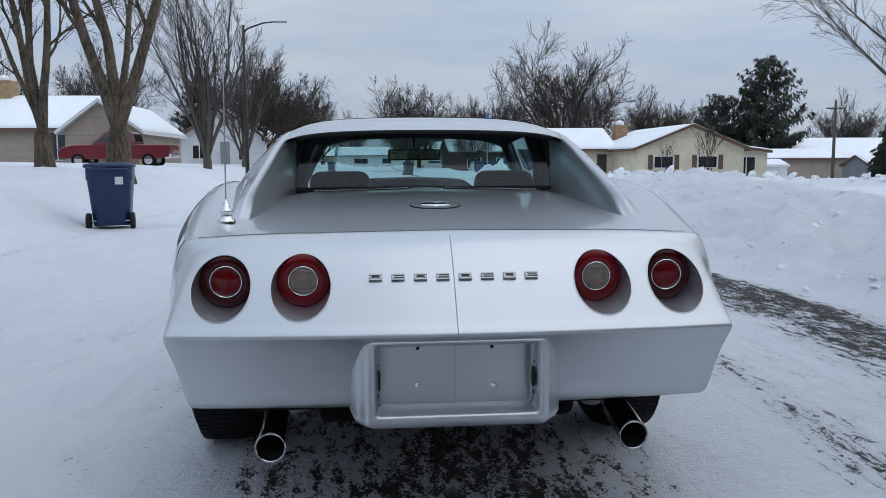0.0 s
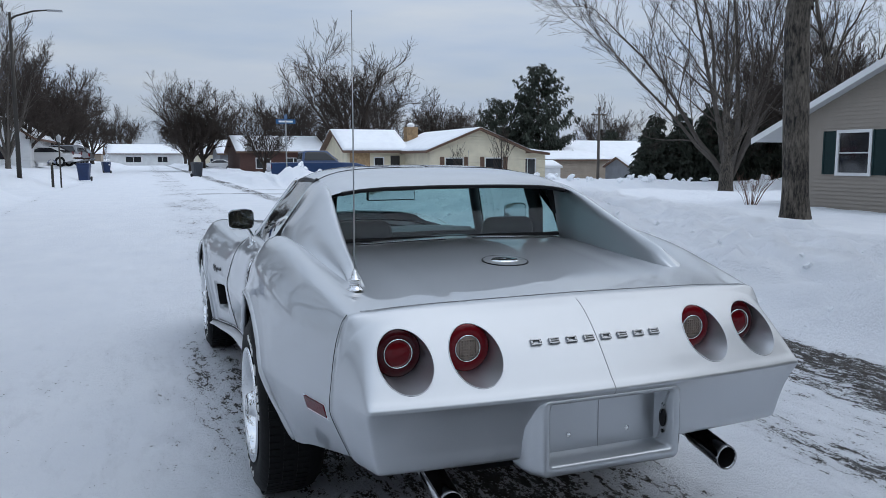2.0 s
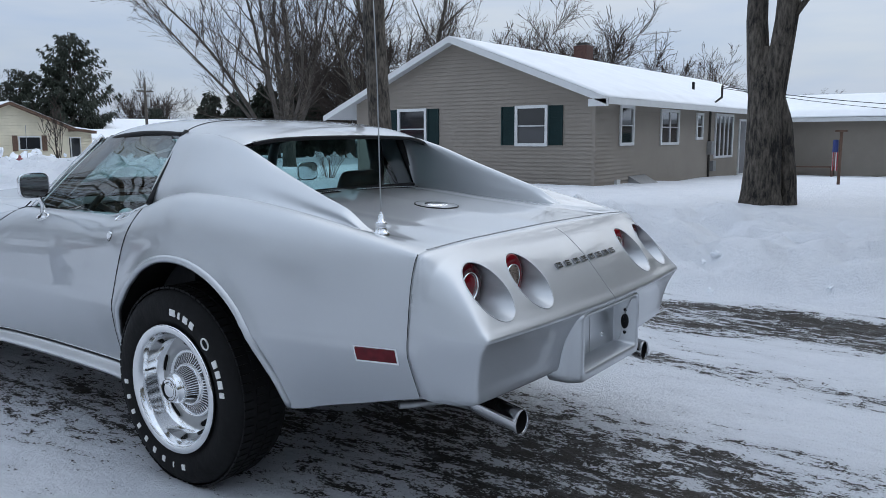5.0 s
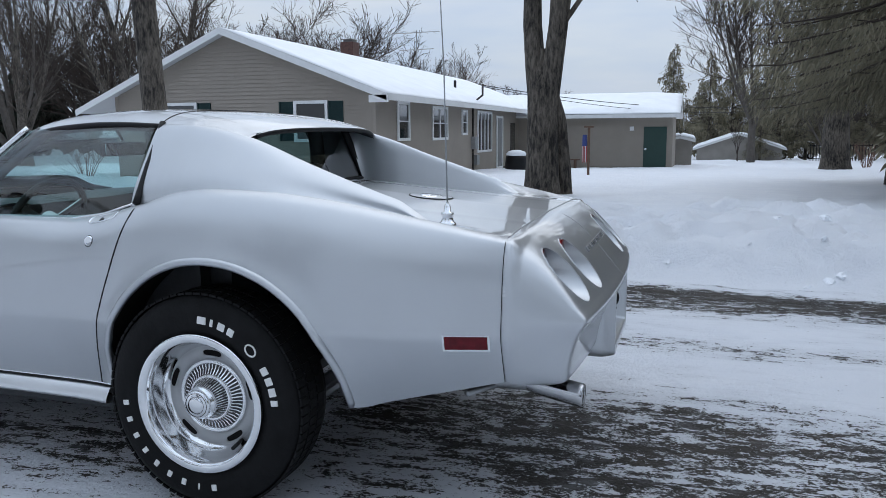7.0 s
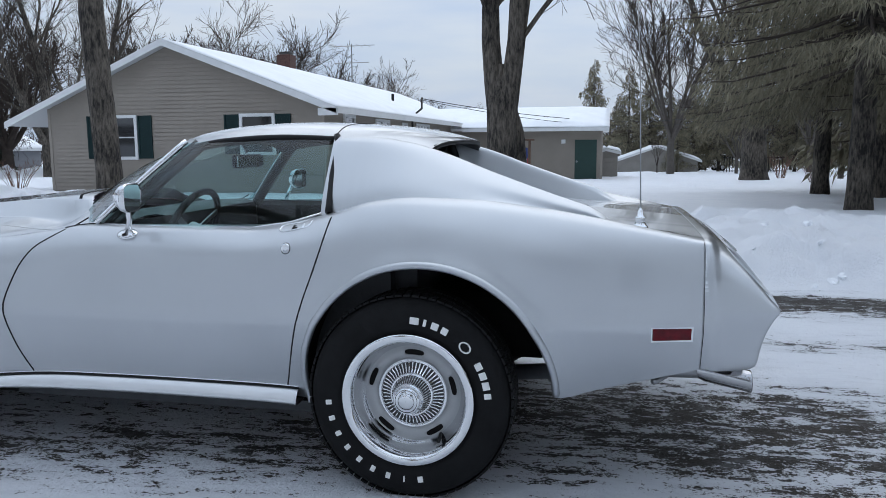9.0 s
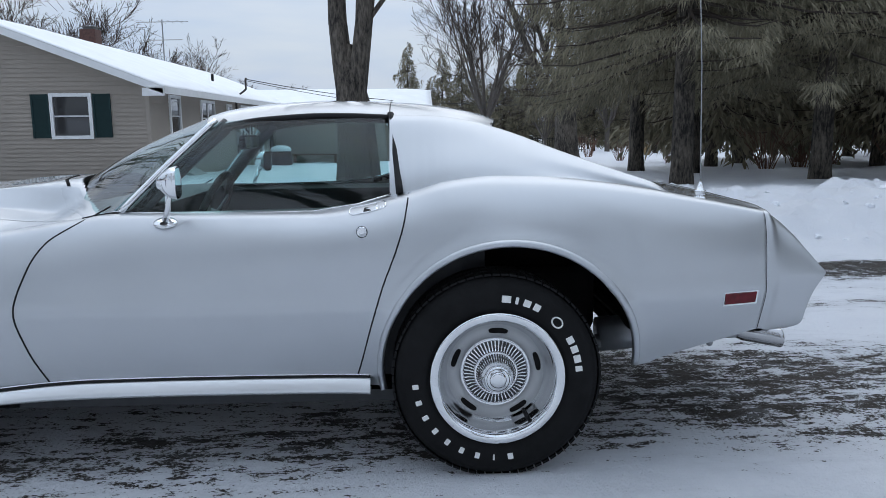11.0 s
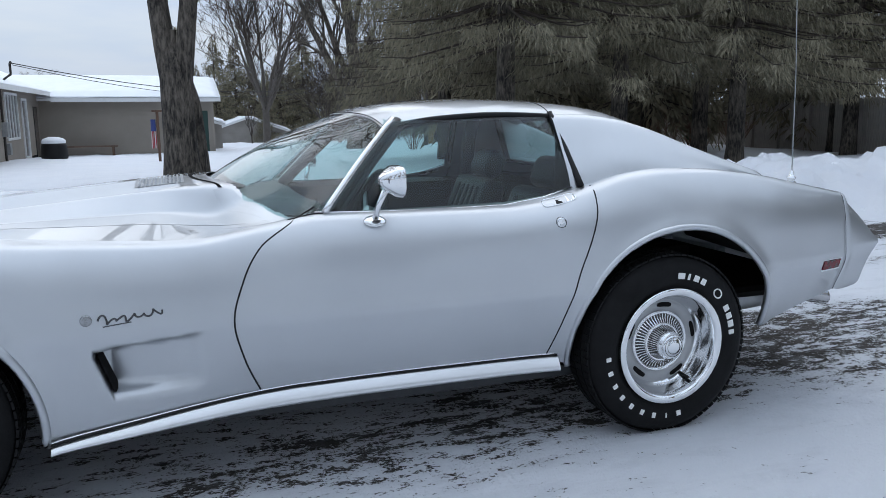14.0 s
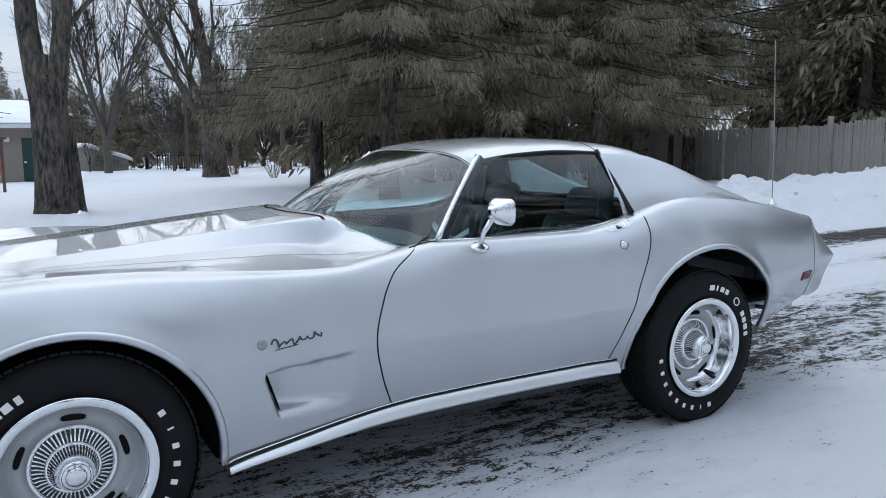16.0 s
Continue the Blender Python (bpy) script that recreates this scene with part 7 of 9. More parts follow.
def roof_panel():
    ys = np.concatenate([np.linspace(-0.055, 0.335, 30), np.linspace(0.345, 1.02, 44)])
    us = np.linspace(-1, 1, 61)
    P = np.array([[(u * float(ROOF_X(y)), y - 0.05 * (abs(u) ** 3) * max(0.0, (y - 0.6)) / 0.42 + 0.075 * max(0.0, abs(u) - 0.2) ** 2 * float(1 - smooth01(-0.055, 0.25, y)), roof_z(u * float(ROOF_X(y)), y)) for u in us] for y in ys])
    halo, panel = P[:30], P[29:]
    grid_ob("roof_halo", halo, SILVER, CAR, True, "", None, False)
    ob = grid_ob("removable_roof_panel", panel, SILVER, CAR, True, "silver lift-off roof panels", None, False)
    # underside
    Q = P.copy()
    Q[..., 2] -= 0.008 + 0.020 * smooth01(0.05, 0.30, P[..., 1])
    Q[..., 0] *= 0.97
    grid_ob("headliner", Q, CABIN, CAR, True, "", None, True)
    # front and rear closing edges and the drip seams
    gap_line([(u * float(ROOF_X(0.34)), 0.34, roof_z(u * float(ROOF_X(0.34)), 0.34) + 0.0002) for u in us], 0.0022)
    for sd in (-1, 1):
        gap_line([(sd * float(ROOF_X(y)) * 1.0, y - 0.05 * max(0.0, (y - 0.6)) / 0.42, roof_z(float(ROOF_X(y)), y) - 0.008) for y in np.linspace(0.345, 1.02, 30)], 0.010, CAR, "window_weatherstrip", BLACK, 8)
    gap_line([tuple(P[0, j] + np.array((0, 0.006, -0.007))) for j in range(3, 58)], 0.009, CAR, "rear_window_seal", BLACK, 8)
    gap_line([tuple(P[-1, j] + np.array((0, 0.003, -0.006))) for j in range(0, 61)], 0.0032, CAR, "windscreen_header_trim", BRUSHED, 8)
    gap_line([(0, y, roof_z(0, y) + 0.0002) for y in np.linspace(0.345, 1.015, 10)], 0.0018)
    return P


ROOF = roof_panel()



def sail(sd):
    ys = np.linspace(-0.72, 0.34, 80)
    P = np.zeros((len(ys), 44, 3))
    for i, y in enumerate(ys):
        k = float(smooth01(-0.72, -0.55, y))
        xc, zc = float(SAIL_X(y)), float(SAIL_Z(y))
        xo = xc + (0.05 + 0.135 * k * float(smooth01(-0.72, 0.2, y)))
        xo = min(xo, float(f_xp(y)) - 0.003)
        zc = zc * k + (surf_z(y, xc) - 0.008) * (1 - k)
        zo = surf_z(y, xo) - 0.012
        back = float(smooth01(0.02, 0.12, y))       # under the roof
        xi = xc - 0.026 - 0.010 * k
        zi = (surf_z(y, xi) - 0.012) * (1 - back) + (roof_z(xi, y) - 0.022) * back
        pts = [(xo, zo), (xo - 0.010 - 0.02 * k, zo + (zc - zo) * 0.26), (xc + (xo - xc) * 0.50, zo + (zc - zo) * 0.60), (xc + (xo - xc) * 0.17, zo + (zc - zo) * 0.91), (xc, zc),
               (xc - 0.013, zc - 0.006 - (1 - back) * 0.008 * k), (xc - 0.022, zc + (zi - zc) * 0.42), (xi, zi)]
        c = curve_through(pts, 44)
        P[i, :, 0], P[i, :, 1], P[i, :, 2] = c[:, 0] * sd, y, c[:, 1]
    return grid_ob("roof_buttress", P, SILVER, CAR, True, "", None, sd < 0)


for sd in (-1, 1):
    sail(sd)
    gap_line([(sd * float(ROOF_X(0.34) * 0.985 + (0.70 - 0.5) * (1.185 - z) / 0.26), 0.338 - 0.030 * (1.19 - z) / 0.25, z) for z in np.linspace(1.185, 0.925, 14)], 0.012, CAR, "door_window_seal", BLACK, 8)


def pane(name, P, mat, label=""):
    ob = grid_ob(name, P, mat, CAR, True, label)
    ob.visible_shadow = False
    return ob


# rear window, upright between the buttresses
us, vs = np.linspace(-1, 1, 25), np.linspace(0, 1, 9)
pane("rear_window", np.array([[(u * (0.528 - 0.040 * v), 0.045 + 0.085 * v + 0.02 * (1 - u * u), 0.935 + 0.245 * v - 0.02 * abs(u) ** 4 * v) for u in us] for v in vs]), BACK_GLASS)
s = Soup()
s.tube([(u * 0.528, 0.043 + 0.02 * (1 - u * u), 0.943) for u in us], 0.009, 8)
for sd in (-1, 1):
    s.tube([(sd * (0.528 - 0.040 * v), 0.043 + 0.085 * v, 0.935 + 0.235 * v) for v in vs], 0.018, 8)
s.obj("rear_window_frame", BLACK, CAR, True)
# two louvred vents ahead of the rear deck
for sd in (-1, 1):
    s = Soup()
    for k in range(34):
        x = sd * (0.075 + k * 0.0105)
        zt = surf_z(0.0, abs(x)) + 0.003
        s.box(x - 0.0034, -0.030, zt - 0.004, x + 0.0034, 0.004, zt + 0.002)
    s.obj("vent_grille", CHROME, CAR, False, "bright louvred deck vent")
    s = Soup()
    for k in range(18):
        x = sd * (0.075 + k * 0.0205)
        zt = surf_z(0.0, abs(x)) + 0.0012
        s.box(x - 0.012, -0.033, zt - 0.006, x + 0.012, 0.007, zt)
    s.obj("vent_well", BLACK, CAR)

# windscreen
WB, WT = [], []
for u in us:
    x = u * 0.645
    WB.append((x, cowl_y(x) - 0.03 * u * u, min(0.905 - 0.045 * u * u, surf_z(cowl_y(x), min(abs(x), 0.64)) - 0.002)))
    WT.append((u * 0.474, 1.035 - 0.085 * u * u, 1.188 - 0.028 * u ** 4))
P = np.zeros((13, 25, 3))
for i, v in enumerate(np.linspace(0, 1, 13)):
    for j in range(25):
        b, t = np.array(WB[j]), np.array(WT[j])
        P[i, j] = b + (t - b) * v + np.array((0, 0.03, 0.03)) * math.sin(math.pi * v) * 0.7 * (1 - 0.85 * us[j] ** 4)
pane("windscreen", P, CAR_GLASS)
for sd in (-1, 1):
    j = 0 if sd < 0 else 24
    s = Soup()
    s.tube([tuple(P[i, j] + np.array((sd * 0.017, -0.006, 0.010))) for i in range(13)], 0.0115, 8)
    s.obj("windscreen_post", CHROME, CAR, True, "bright metal windscreen post")
    s = Soup()
    s.tube([tuple(P[i, j] + np.array((sd * 0.004, -0.034, -0.002))) for i in range(13)], 0.012, 8)
    s.obj("post_seal", BLACK, CAR, True)
    s = Soup()
    s.tube([tuple(P[i, j] + np.array((-sd * 0.022, -0.040, -0.004))) for i in range(13)], 0.026, 10)
    s.obj("post_trim", DASH, CAR, True)
s = Soup()
s.tube([tuple(P[0, j] + np.array((0, 0.004, -0.002))) for j in range(25)], 0.004, 8)
s.obj("windscreen_seal", BLACK, CAR, True)

# painted lip of the cowl along the foot of the screen
for sd in (-1, 1):
    P = np.array([[(sd * x, y, surf_z(y, x) + 0.0022 - 0.004 * (v > 0.95)) for v, y in ((v, cowl_y(x) - 0.03 * (x / 0.645) ** 2 - 0.022 + 0.075 * v) for v in np.linspace(0, 1, 7))] for x in np.linspace(0.335, 0.615, 24)])
    grid_ob("cowl_lip", P, SILVER, CAR, True)

# side glass
for sd in (-1, 1):
    low = [(0.690, 0.335, 0.918), (0.688, 0.45, 0.885), (0.676, 0.60, 0.862), (0.662, 0.85, 0.858), (0.655, 1.05, 0.860), (0.655, 1.262, 0.868)]
    top = [(0.515, 0.36, 1.178), (0.514, 0.50, 1.178), (0.512, 0.62, 1.176), (0.507, 0.75, 1.173), (0.500, 0.86, 1.168), (0.484, 0.955, 1.160)]
    G = np.zeros((9, 6, 3))
    for i, v in enumerate(np.linspace(0, 1, 9)):
        for j in range(6):
            b, t = np.array(low[j]), np.array(top[j])
            q = b + (t - b) * v
            q[0] += 0.018 * math.sin(math.pi * v)
            G[i, j] = (q[0] * sd, q[1], q[2])
    g = pane("side_window", G, CAR_GLASS)
    s = Soup()
    s.tube([(sd * (a + 0.002), b, c + 0.003) for a, b, c in low], 0.0035, 6)
    s.obj("belt_moulding", CHROME, CAR, True)

# ---- cabin ----
box_part("cabin_floor", (-0.66, 0.0, 0.20), (0.66, 1.62, 0.24), CABIN, CAR)
s = Soup()
s.box(-0.62, 0.02, 0.24, 0.62, 0.10, 0.88)
s.box(-0.50, -0.25, 0.84, 0.50, 0.10, 0.88)
s.obj("rear_bulkhead", CABIN, CAR)
for sd in (-1, 1):
    s = Soup()
    pts = [(0.0, 0.30), (0.0, 0.845), (0.02, 0.86), (0.05, 0.84), (0.06, 0.30)]
    for y0, y1, x in ((0.10, 1.20, 0.645),):
        q = [(sd * (x - a + 0.03), y, z) for y in (y0, y1) for a, z in pts]
        s.add(q, [(0, 1, 6, 5), (1, 2, 7, 6), (2, 3, 8, 7), (3, 4, 9, 8), (0, 5, 9, 4), (0, 4, 3, 2, 1), (5, 6, 7, 8, 9)])
    s.obj("door_card", CABIN, CAR)
# dash top with instrument hoods
P = np.array([[(x, 1.20 + (cowl_y(x) - 0.06 - 1.20) * v, 0.845 + 0.03 * math.sin(v * 3.0) + (0.03 * math.exp(-((x + 0.36) / 0.16) ** 2) + 0.02 * math.exp(-((x - 0.36) / 0.18) ** 2)) * (1 - v)) for x in np.linspace(-0.58, 0.58, 41)] for v in np.linspace(0, 1, 10)])
grid_ob("dashboard_top", P, DASH, CAR)
s = Soup()
s.box(-0.62, 1.20, 0.45, 0.62, 1.26, 0.86)
s.box(-0.11, 0.15, 0.24, 0.11, 1.24, 0.50)
s.obj("console", CABIN, CAR)


def seat(cx):
    st = thing("seat", "", "", (0, 0, 0))
    st.parent = CAR
    st["label"] = "charcoal vinyl bucket seat with high back"
    s = Soup()
    s.box(cx - 0.23, 0.42, 0.30, cx + 0.23, 0.98, 0.43)
    bevel(s.obj("cushion", SEAT, st, True), 0.05, 4)
    m = Matrix.Translation((cx, 0.45, 0.415)) @ Matrix.Rotation(radians(22), 4, "X")
    s = Soup()
    s.box(-0.225, -0.055, 0.0, 0.225, 0.055, 0.50, m)
    bevel(s.obj("backrest", SEAT, st, True), 0.05, 4)
    s = Soup()
    s.box(-0.125, -0.050, 0.50, 0.125, 0.045, 0.64, m)
    bevel(s.obj("headrest", SEAT, st, True), 0.05, 4)
    for k in range(-2, 3):
        s = Soup()
        s.box(k * 0.06 - 0.02, 0.045, 0.06, k * 0.06 + 0.02, 0.066, 0.44, m)
        bevel(s.obj("seat_roll", SEAT, st, True), 0.012, 3)


seat(-0.34)
seat(0.34)
# steering wheel
sw = thing("steering_wheel", "", "", (0, 0, 0))
sw.parent = CAR
M_sw = Matrix.Translation((-0.36, 1.02, 0.80)) @ Matrix.Rotation(radians(-68), 4, "X")
s = Soup()
s.tube([tuple(M_sw @ Vector((0.185 * math.cos(a), 0.185 * math.sin(a), 0))) for a in np.linspace(0, 2 * math.pi, 41)], 0.014, 8, False)
s.obj("rim", BLACK, sw, True)
s = Soup()
for a in (90, 210, 330):
    s.box(0.03, -0.012, -0.006, 0.18, 0.012, 0.0, M_sw @ Matrix.Rotation(radians(a), 4, "Z"))
s.lathe([(-0.04, 0.05), (0.01, 0.05), (0.02, 0.03), (0.02, 0.001)], "z", (0, 0, 0), 20)
for v in range(len(s.v) - 80, len(s.v)):
    s.v[v] = tuple(M_sw @ Vector(s.v[v]))
s.tube([tuple(M_sw @ Vector((0, 0, -0.02))), (-0.36, 1.24, 0.72)], 0.025, 10)
s.obj("spokes", BRUSHED, sw, False)
# inside mirror
im = thing("inside_mirror", "", "", (0, 0, 0))
im.parent = CAR
s = Soup()
s.box(-0.132, 0.925, 1.055, 0.132, 0.950, 1.112)
bevel(s.obj("mirror_body", BLACK, im, True), 0.012, 3)
s = Soup()
s.box(-0.124, 0.921, 1.061, 0.124, 0.924, 1.106)
s.obj("mirror_face", MIRROR, im)
s = Soup()
s.tube([(0, 0.94, 1.12), (0, 0.98, 1.185)], 0.008, 8)
s.obj("stalk", CHROME, im)
# roof bar behind the lift-off panels
box_part("roof_bar", (-0.05, 0.34, 1.185), (0.05, 1.0, 1.20), CABIN, CAR)
s = Soup()
for sd in (-1, 1):
    s.tube([(sd * 0.515, 0.28, 0.88), (sd * 0.505, 0.27, 1.05), (sd * 0.465, 0.26, 1.16)], 0.035, 8)
s.tube([(-0.46, 0.26, 1.178), (0.46, 0.26, 1.178)], 0.02, 8)
s.obj("roll_hoop_trim", CABIN, CAR, True)

# cowl: dark opening under the hood's rear lip, wiper tray
P = np.array([[(x, cowl_y(x) - 0.02 + 0.11 * v, 0.872 - 0.050 * (x / 0.645) ** 2 - 0.03 * math.sin(v * math.pi)) for x in np.linspace(-0.30, 0.30, 41)] for v in np.linspace(0, 1, 6)])
grid_ob("cowl_tray", P, UNDER, CAR)
P = np.array([[(x, cowl_y(x) + 0.002 + 0.014 * v, surf_z(cowl_y(x) + 0.002 + 0.014 * v, abs(x)) + 0.0015) for x in np.linspace(-0.33, 0.33, 41)] for v in np.linspace(0, 1, 4)])
grid_ob("cowl_slot", P, UNDER, CAR)
# slotted cowl grille on the dome
s = Soup()
for k in range(11):
    yy = 1.665 + k * 0.014
    for x in np.linspace(-0.195, 0.165, 13):
        zt = surf_z(yy, abs(x + 0.015))
        s.box(x, yy, zt - 0.002, x + 0.03, yy + 0.0075, zt + 0.0026)
s.obj("hood_grille", SILVER, CAR)
P = np.array([[(x, y, surf_z(y, abs(x)) + 0.0012) for x in np.linspace(-0.205, 0.205, 21)] for y in np.linspace(1.655, 1.825, 9)])
grid_ob("grille_well", P, SEAM, CAR)


# ---- wheels ----
def wheel_at(cy, sd, r_t=0.338, turn=0.0):
    w = thing("wheel", "", "", (0, 0, 0))
    w.parent = CAR
    w["label"] = "slotted rally wheel with chrome trim ring and raised-white-letter tyre"
    face = 0.862
    cz = 0.335
    s = Soup()
    prof = [(face - 0.235, 0.20), (face - 0.238, 0.245), (face - 0.232, 0.295), (face - 0.205, 0.328), (face - 0.17, r_t), (face - 0.06, r_t), (face - 0.022, 0.327), (face - 0.004, 0.300), (face, 0.270), (face - 0.003, 0.240), (face - 0.014, 0.214), (face - 0.03, 0.205)]
    s.lathe([(a * sd, r) for a, r in prof], "x", (0, cy, cz), 80, sd > 0)
    # flatten where it stands
    s.v = [(a, b, max(c, 0.002)) for a, b, c in s.v]
    tyre = s.obj("tyre", RUBBER, w, True)
    # tread blocks
    s = Soup()
    for k in range(76):
        a = 2 * math.pi * k / 76
        for off in (-0.145, -0.095, -0.045):
            m = Matrix.Translation((sd * (face + off), cy, cz)) @ Matrix.Rotation(a + off * 2, 4, "X")
            s.box(-0.020, -0.0115, r_t - 0.004, 0.020, 0.0115, r_t + 0.003, m)
    s.v = [(a, b, max(c, 0.002)) for a, b, c in s.v]
    s.obj("tread", RUBBER, tyre)
    # trim ring: a flat polished lip and a deep bright barrel
    s = Soup()
    prof = [(face - 0.022, 0.208), (face - 0.004, 0.2195), (face + 0.003, 0.2185), (face + 0.0055, 0.214), (face + 0.0035, 0.198), (face + 0.001, 0.1935), (face - 0.004, 0.190), (face - 0.030, 0.184), (face - 0.060, 0.177), (face - 0.078, 0.168), (face - 0.084, 0.160)]
    s.lathe([(a * sd, r) for a, r in prof], "x", (0, cy, cz), 80, sd > 0)
    s.obj("trim_ring", CHROME, w, True, "polished trim ring")
    # painted wheel disc with five rounded slots, each a dark well with a raised edge
    s = Soup()
    prof = [(face - 0.104, 0.172), (face - 0.088, 0.164), (face - 0.079, 0.158), (face - 0.075, 0.150), (face - 0.074, 0.138), (face - 0.077, 0.126), (face - 0.084, 0.119), (face - 0.092, 0.114)]
    s.lathe([(a * sd, r) for a, r in prof], "x", (0, cy, cz), 80, sd > 0)
    disc = s.obj("wheel_disc", ARGENT, w, True, "silver-painted slotted disc")
    for k in range(5):
        a0 = 2 * math.pi * (k + 0.30) / 5
        rim, well = [], []
        for q in range(28):
            b = 2 * math.pi * q / 28
            ca, sb = math.cos(b), math.sin(b)
            du = math.copysign(abs(ca) ** 0.6, ca) * 0.0345 / 0.142
            dr = math.copysign(abs(sb) ** 0.75, sb) * 0.0108
            for ring, grow_, dx in ((rim, 1.0, 0.0), (well, 0.93, -0.0022)):
                a, r = a0 + du * grow_, 0.1425 + dr * grow_
                ring.append((sd * (face - 0.0725 + dx), cy + r * math.cos(a), cz + r * math.sin(a)))
        s = Soup()
        s.tube(rim + rim[:1], 0.0016, 6, False)
        s.obj("slot_edge", ARGENT, disc, True)
        s = Soup()
        s.add(well, [tuple(range(28))])
        s.v = [(x + sd * 0.0014, y, z) for x, y, z in s.v]
        s.obj("slot", UNDER, disc)
    # chrome flange, outer fins in a dish, a bright band, inner fins on a cone
    s = Soup()
    s.lathe([(sd * (face + a), r) for a, r in ((-0.092, 0.120), (-0.080, 0.1185), (-0.074, 0.114), (-0.074, 0.109), (-0.080, 0.104), (-0.086, 0.102))], "x", (0, cy, cz), 60, sd > 0)
    s.obj("centre_flange", CHROME, w, True)
    s = Soup()
    s.lathe([(sd * (face + a), r) for a, r in ((-0.086, 0.103), (-0.083, 0.090), (-0.072, 0.072))], "x", (0, cy, cz), 60, sd > 0)
    dish = s.obj("finned_dish", FIN_DARK, w, True)
    s = Soup()
    for k in range(50):
        m = Matrix.Translation((0, cy, cz)) @ Matrix.Rotation(2 * math.pi * k / 50, 4, "X")
        for (x0, r0), (x1, r1) in (((-0.0845, 0.1035), (-0.0815, 0.090)), ((-0.0815, 0.090), (-0.0685, 0.0725))):
            s.add([tuple(m @ Vector(q)) for q in ((sd * (face + x0), -0.0021, r0), (sd * (face + x0), 0.0021, r0), (sd * (face + x1), 0.0018, r1), (sd * (face + x1), -0.0018, r1))], [(0, 1, 2, 3)])
            s.add([tuple(m @ Vector(q)) for q in ((sd * (face + x0), 0.0021, r0), (sd * (face + x0 - 0.003), 0.0021, r0), (sd * (face + x1 - 0.003), 0.0018, r1), (sd * (face + x1), 0.0018, r1))], [(0, 1, 2, 3)])
    tagged(s.obj("fin_ring", CHROME, dish), kind="stuff")
    s = Soup()
    s.lathe([(sd * (face + a), r) for a, r in ((-0.074, 0.074), (-0.062, 0.0725), (-0.058, 0.069), (-0.058, 0.066), (-0.062, 0.062))], "x", (0, cy, cz), 52, sd > 0)
    s.obj("bright_band", CHROME, w, True)
    s = Soup()
    s.lathe([(sd * (face + a), r) for a, r in ((-0.064, 0.063), (-0.024, 0.0495), (-0.016, 0.0485))], "x", (0, cy, cz), 48, sd > 0)
    cone = s.obj("finned_cone", FIN_DARK, w, True)
    s = Soup()
    for k in range(46):
        m = Matrix.Translation((0, cy, cz)) @ Matrix.Rotation(2 * math.pi * k / 46, 4, "X")
        s.add([tuple(m @ Vector(q)) for q in ((sd * (face - 0.0625), -0.0017, 0.0650), (sd * (face - 0.0625), 0.0017, 0.0650), (sd * (face - 0.020), 0.0014, 0.0508), (sd * (face - 0.020), -0.0014, 0.0508))], [(0, 1, 2, 3)])
    tagged(s.obj("fin_ring", CHROME, cone), kind="stuff")
    # hub cap with a plain round centre and a dark ring round it
    s = Soup()
    prof = [(face - 0.024, 0.0515), (face - 0.016, 0.0520), (face - 0.010, 0.0500), (face - 0.007, 0.0450), (face + 0.004, 0.0435), (face + 0.009, 0.0410), (face + 0.010, 0.0370), (face + 0.0105, 0.0255), (face + 0.0120, 0.0245), (face + 0.0138, 0.018), (face + 0.0146, 0.0005)]
    s.lathe([(a * sd, r) for a, r in prof], "x", (0, cy, cz), 48, sd > 0)
    cap = s.obj("hub_cap", CHROME, w, True)
    for rr in (0.0262, 0.0365):
        s = Soup()
        s.tube([(sd * (face + 0.0104), cy + rr * math.cos(b), cz + rr * math.sin(b)) for b in np.linspace(0, 2 * math.pi, 41)], 0.0009, 5, False)
        s.obj("cap_ring", BLACK, cap, True)
    # valve
    s = Soup()
    a = radians(235 if sd < 0 else 300)
    s.tube([(sd * (face - 0.088), cy + 0.163 * math.cos(a), cz + 0.163 * math.sin(a)), (sd * (face - 0.025), cy + 0.170 * math.cos(a), cz + 0.170 * math.sin(a))], 0.006, 8)
    s.obj("valve", BLACK, w, True)

    # raised white marks on the sidewall, as plain bars
    def mark(a_deg, wd, hg, r=0.264):
        a = radians(a_deg + sgn * turn)
        m = Matrix.Translation((0, cy, cz)) @ Matrix.Rotation(a, 4, "X")
        q = Soup()
        q.box(sd * (face - 0.004), -wd / 2, r - hg / 2, sd * (face + 0.0022), wd / 2, r + hg / 2, m)
        bevel(q.obj("sidewall_mark", WHITE_LETTER, tyre), 0.002, 2)

    base = 0.0
    sgn = 1 if sd < 0 else -1
    for k, wd in enumerate((0.030, 0.010, 0.024, 0.022)):
        mark(sgn * (6 + k * 7.4), wd, 0.023)
    q = Soup()
    cx = radians(sgn * (46 + turn))
    q.tube([tuple(Matrix.Translation((sd * (face + 0.0005), cy, cz)) @ Matrix.Rotation(cx, 4, "X") @ Vector((0, 0.019 * math.cos(b), 0.264 + 0.015 * math.sin(b)))) for b in np.linspace(0, 2 * math.pi, 25)], 0.0028, 6, False)
    q.obj("sidewall_ring", WHITE_LETTER, tyre, True)
    for k, wd in enumerate((0.024, 0.024, 0.026, 0.018)):
        mark(sgn * (62 + k * 7.2), wd, 0.023)
    for k, wd in enumerate((0.018, 0.006, 0.016, 0.016, 0.016, 0.016, 0.016, 0.016, 0.016)):
        mark(sgn * (171 + k * 11.8), wd, 0.020, 0.266)


for cy in (0.0, 2.489):
    for sd in (-1, 1):
        wheel_at(cy, sd, turn=0.0 if cy < 1 else -111.0)

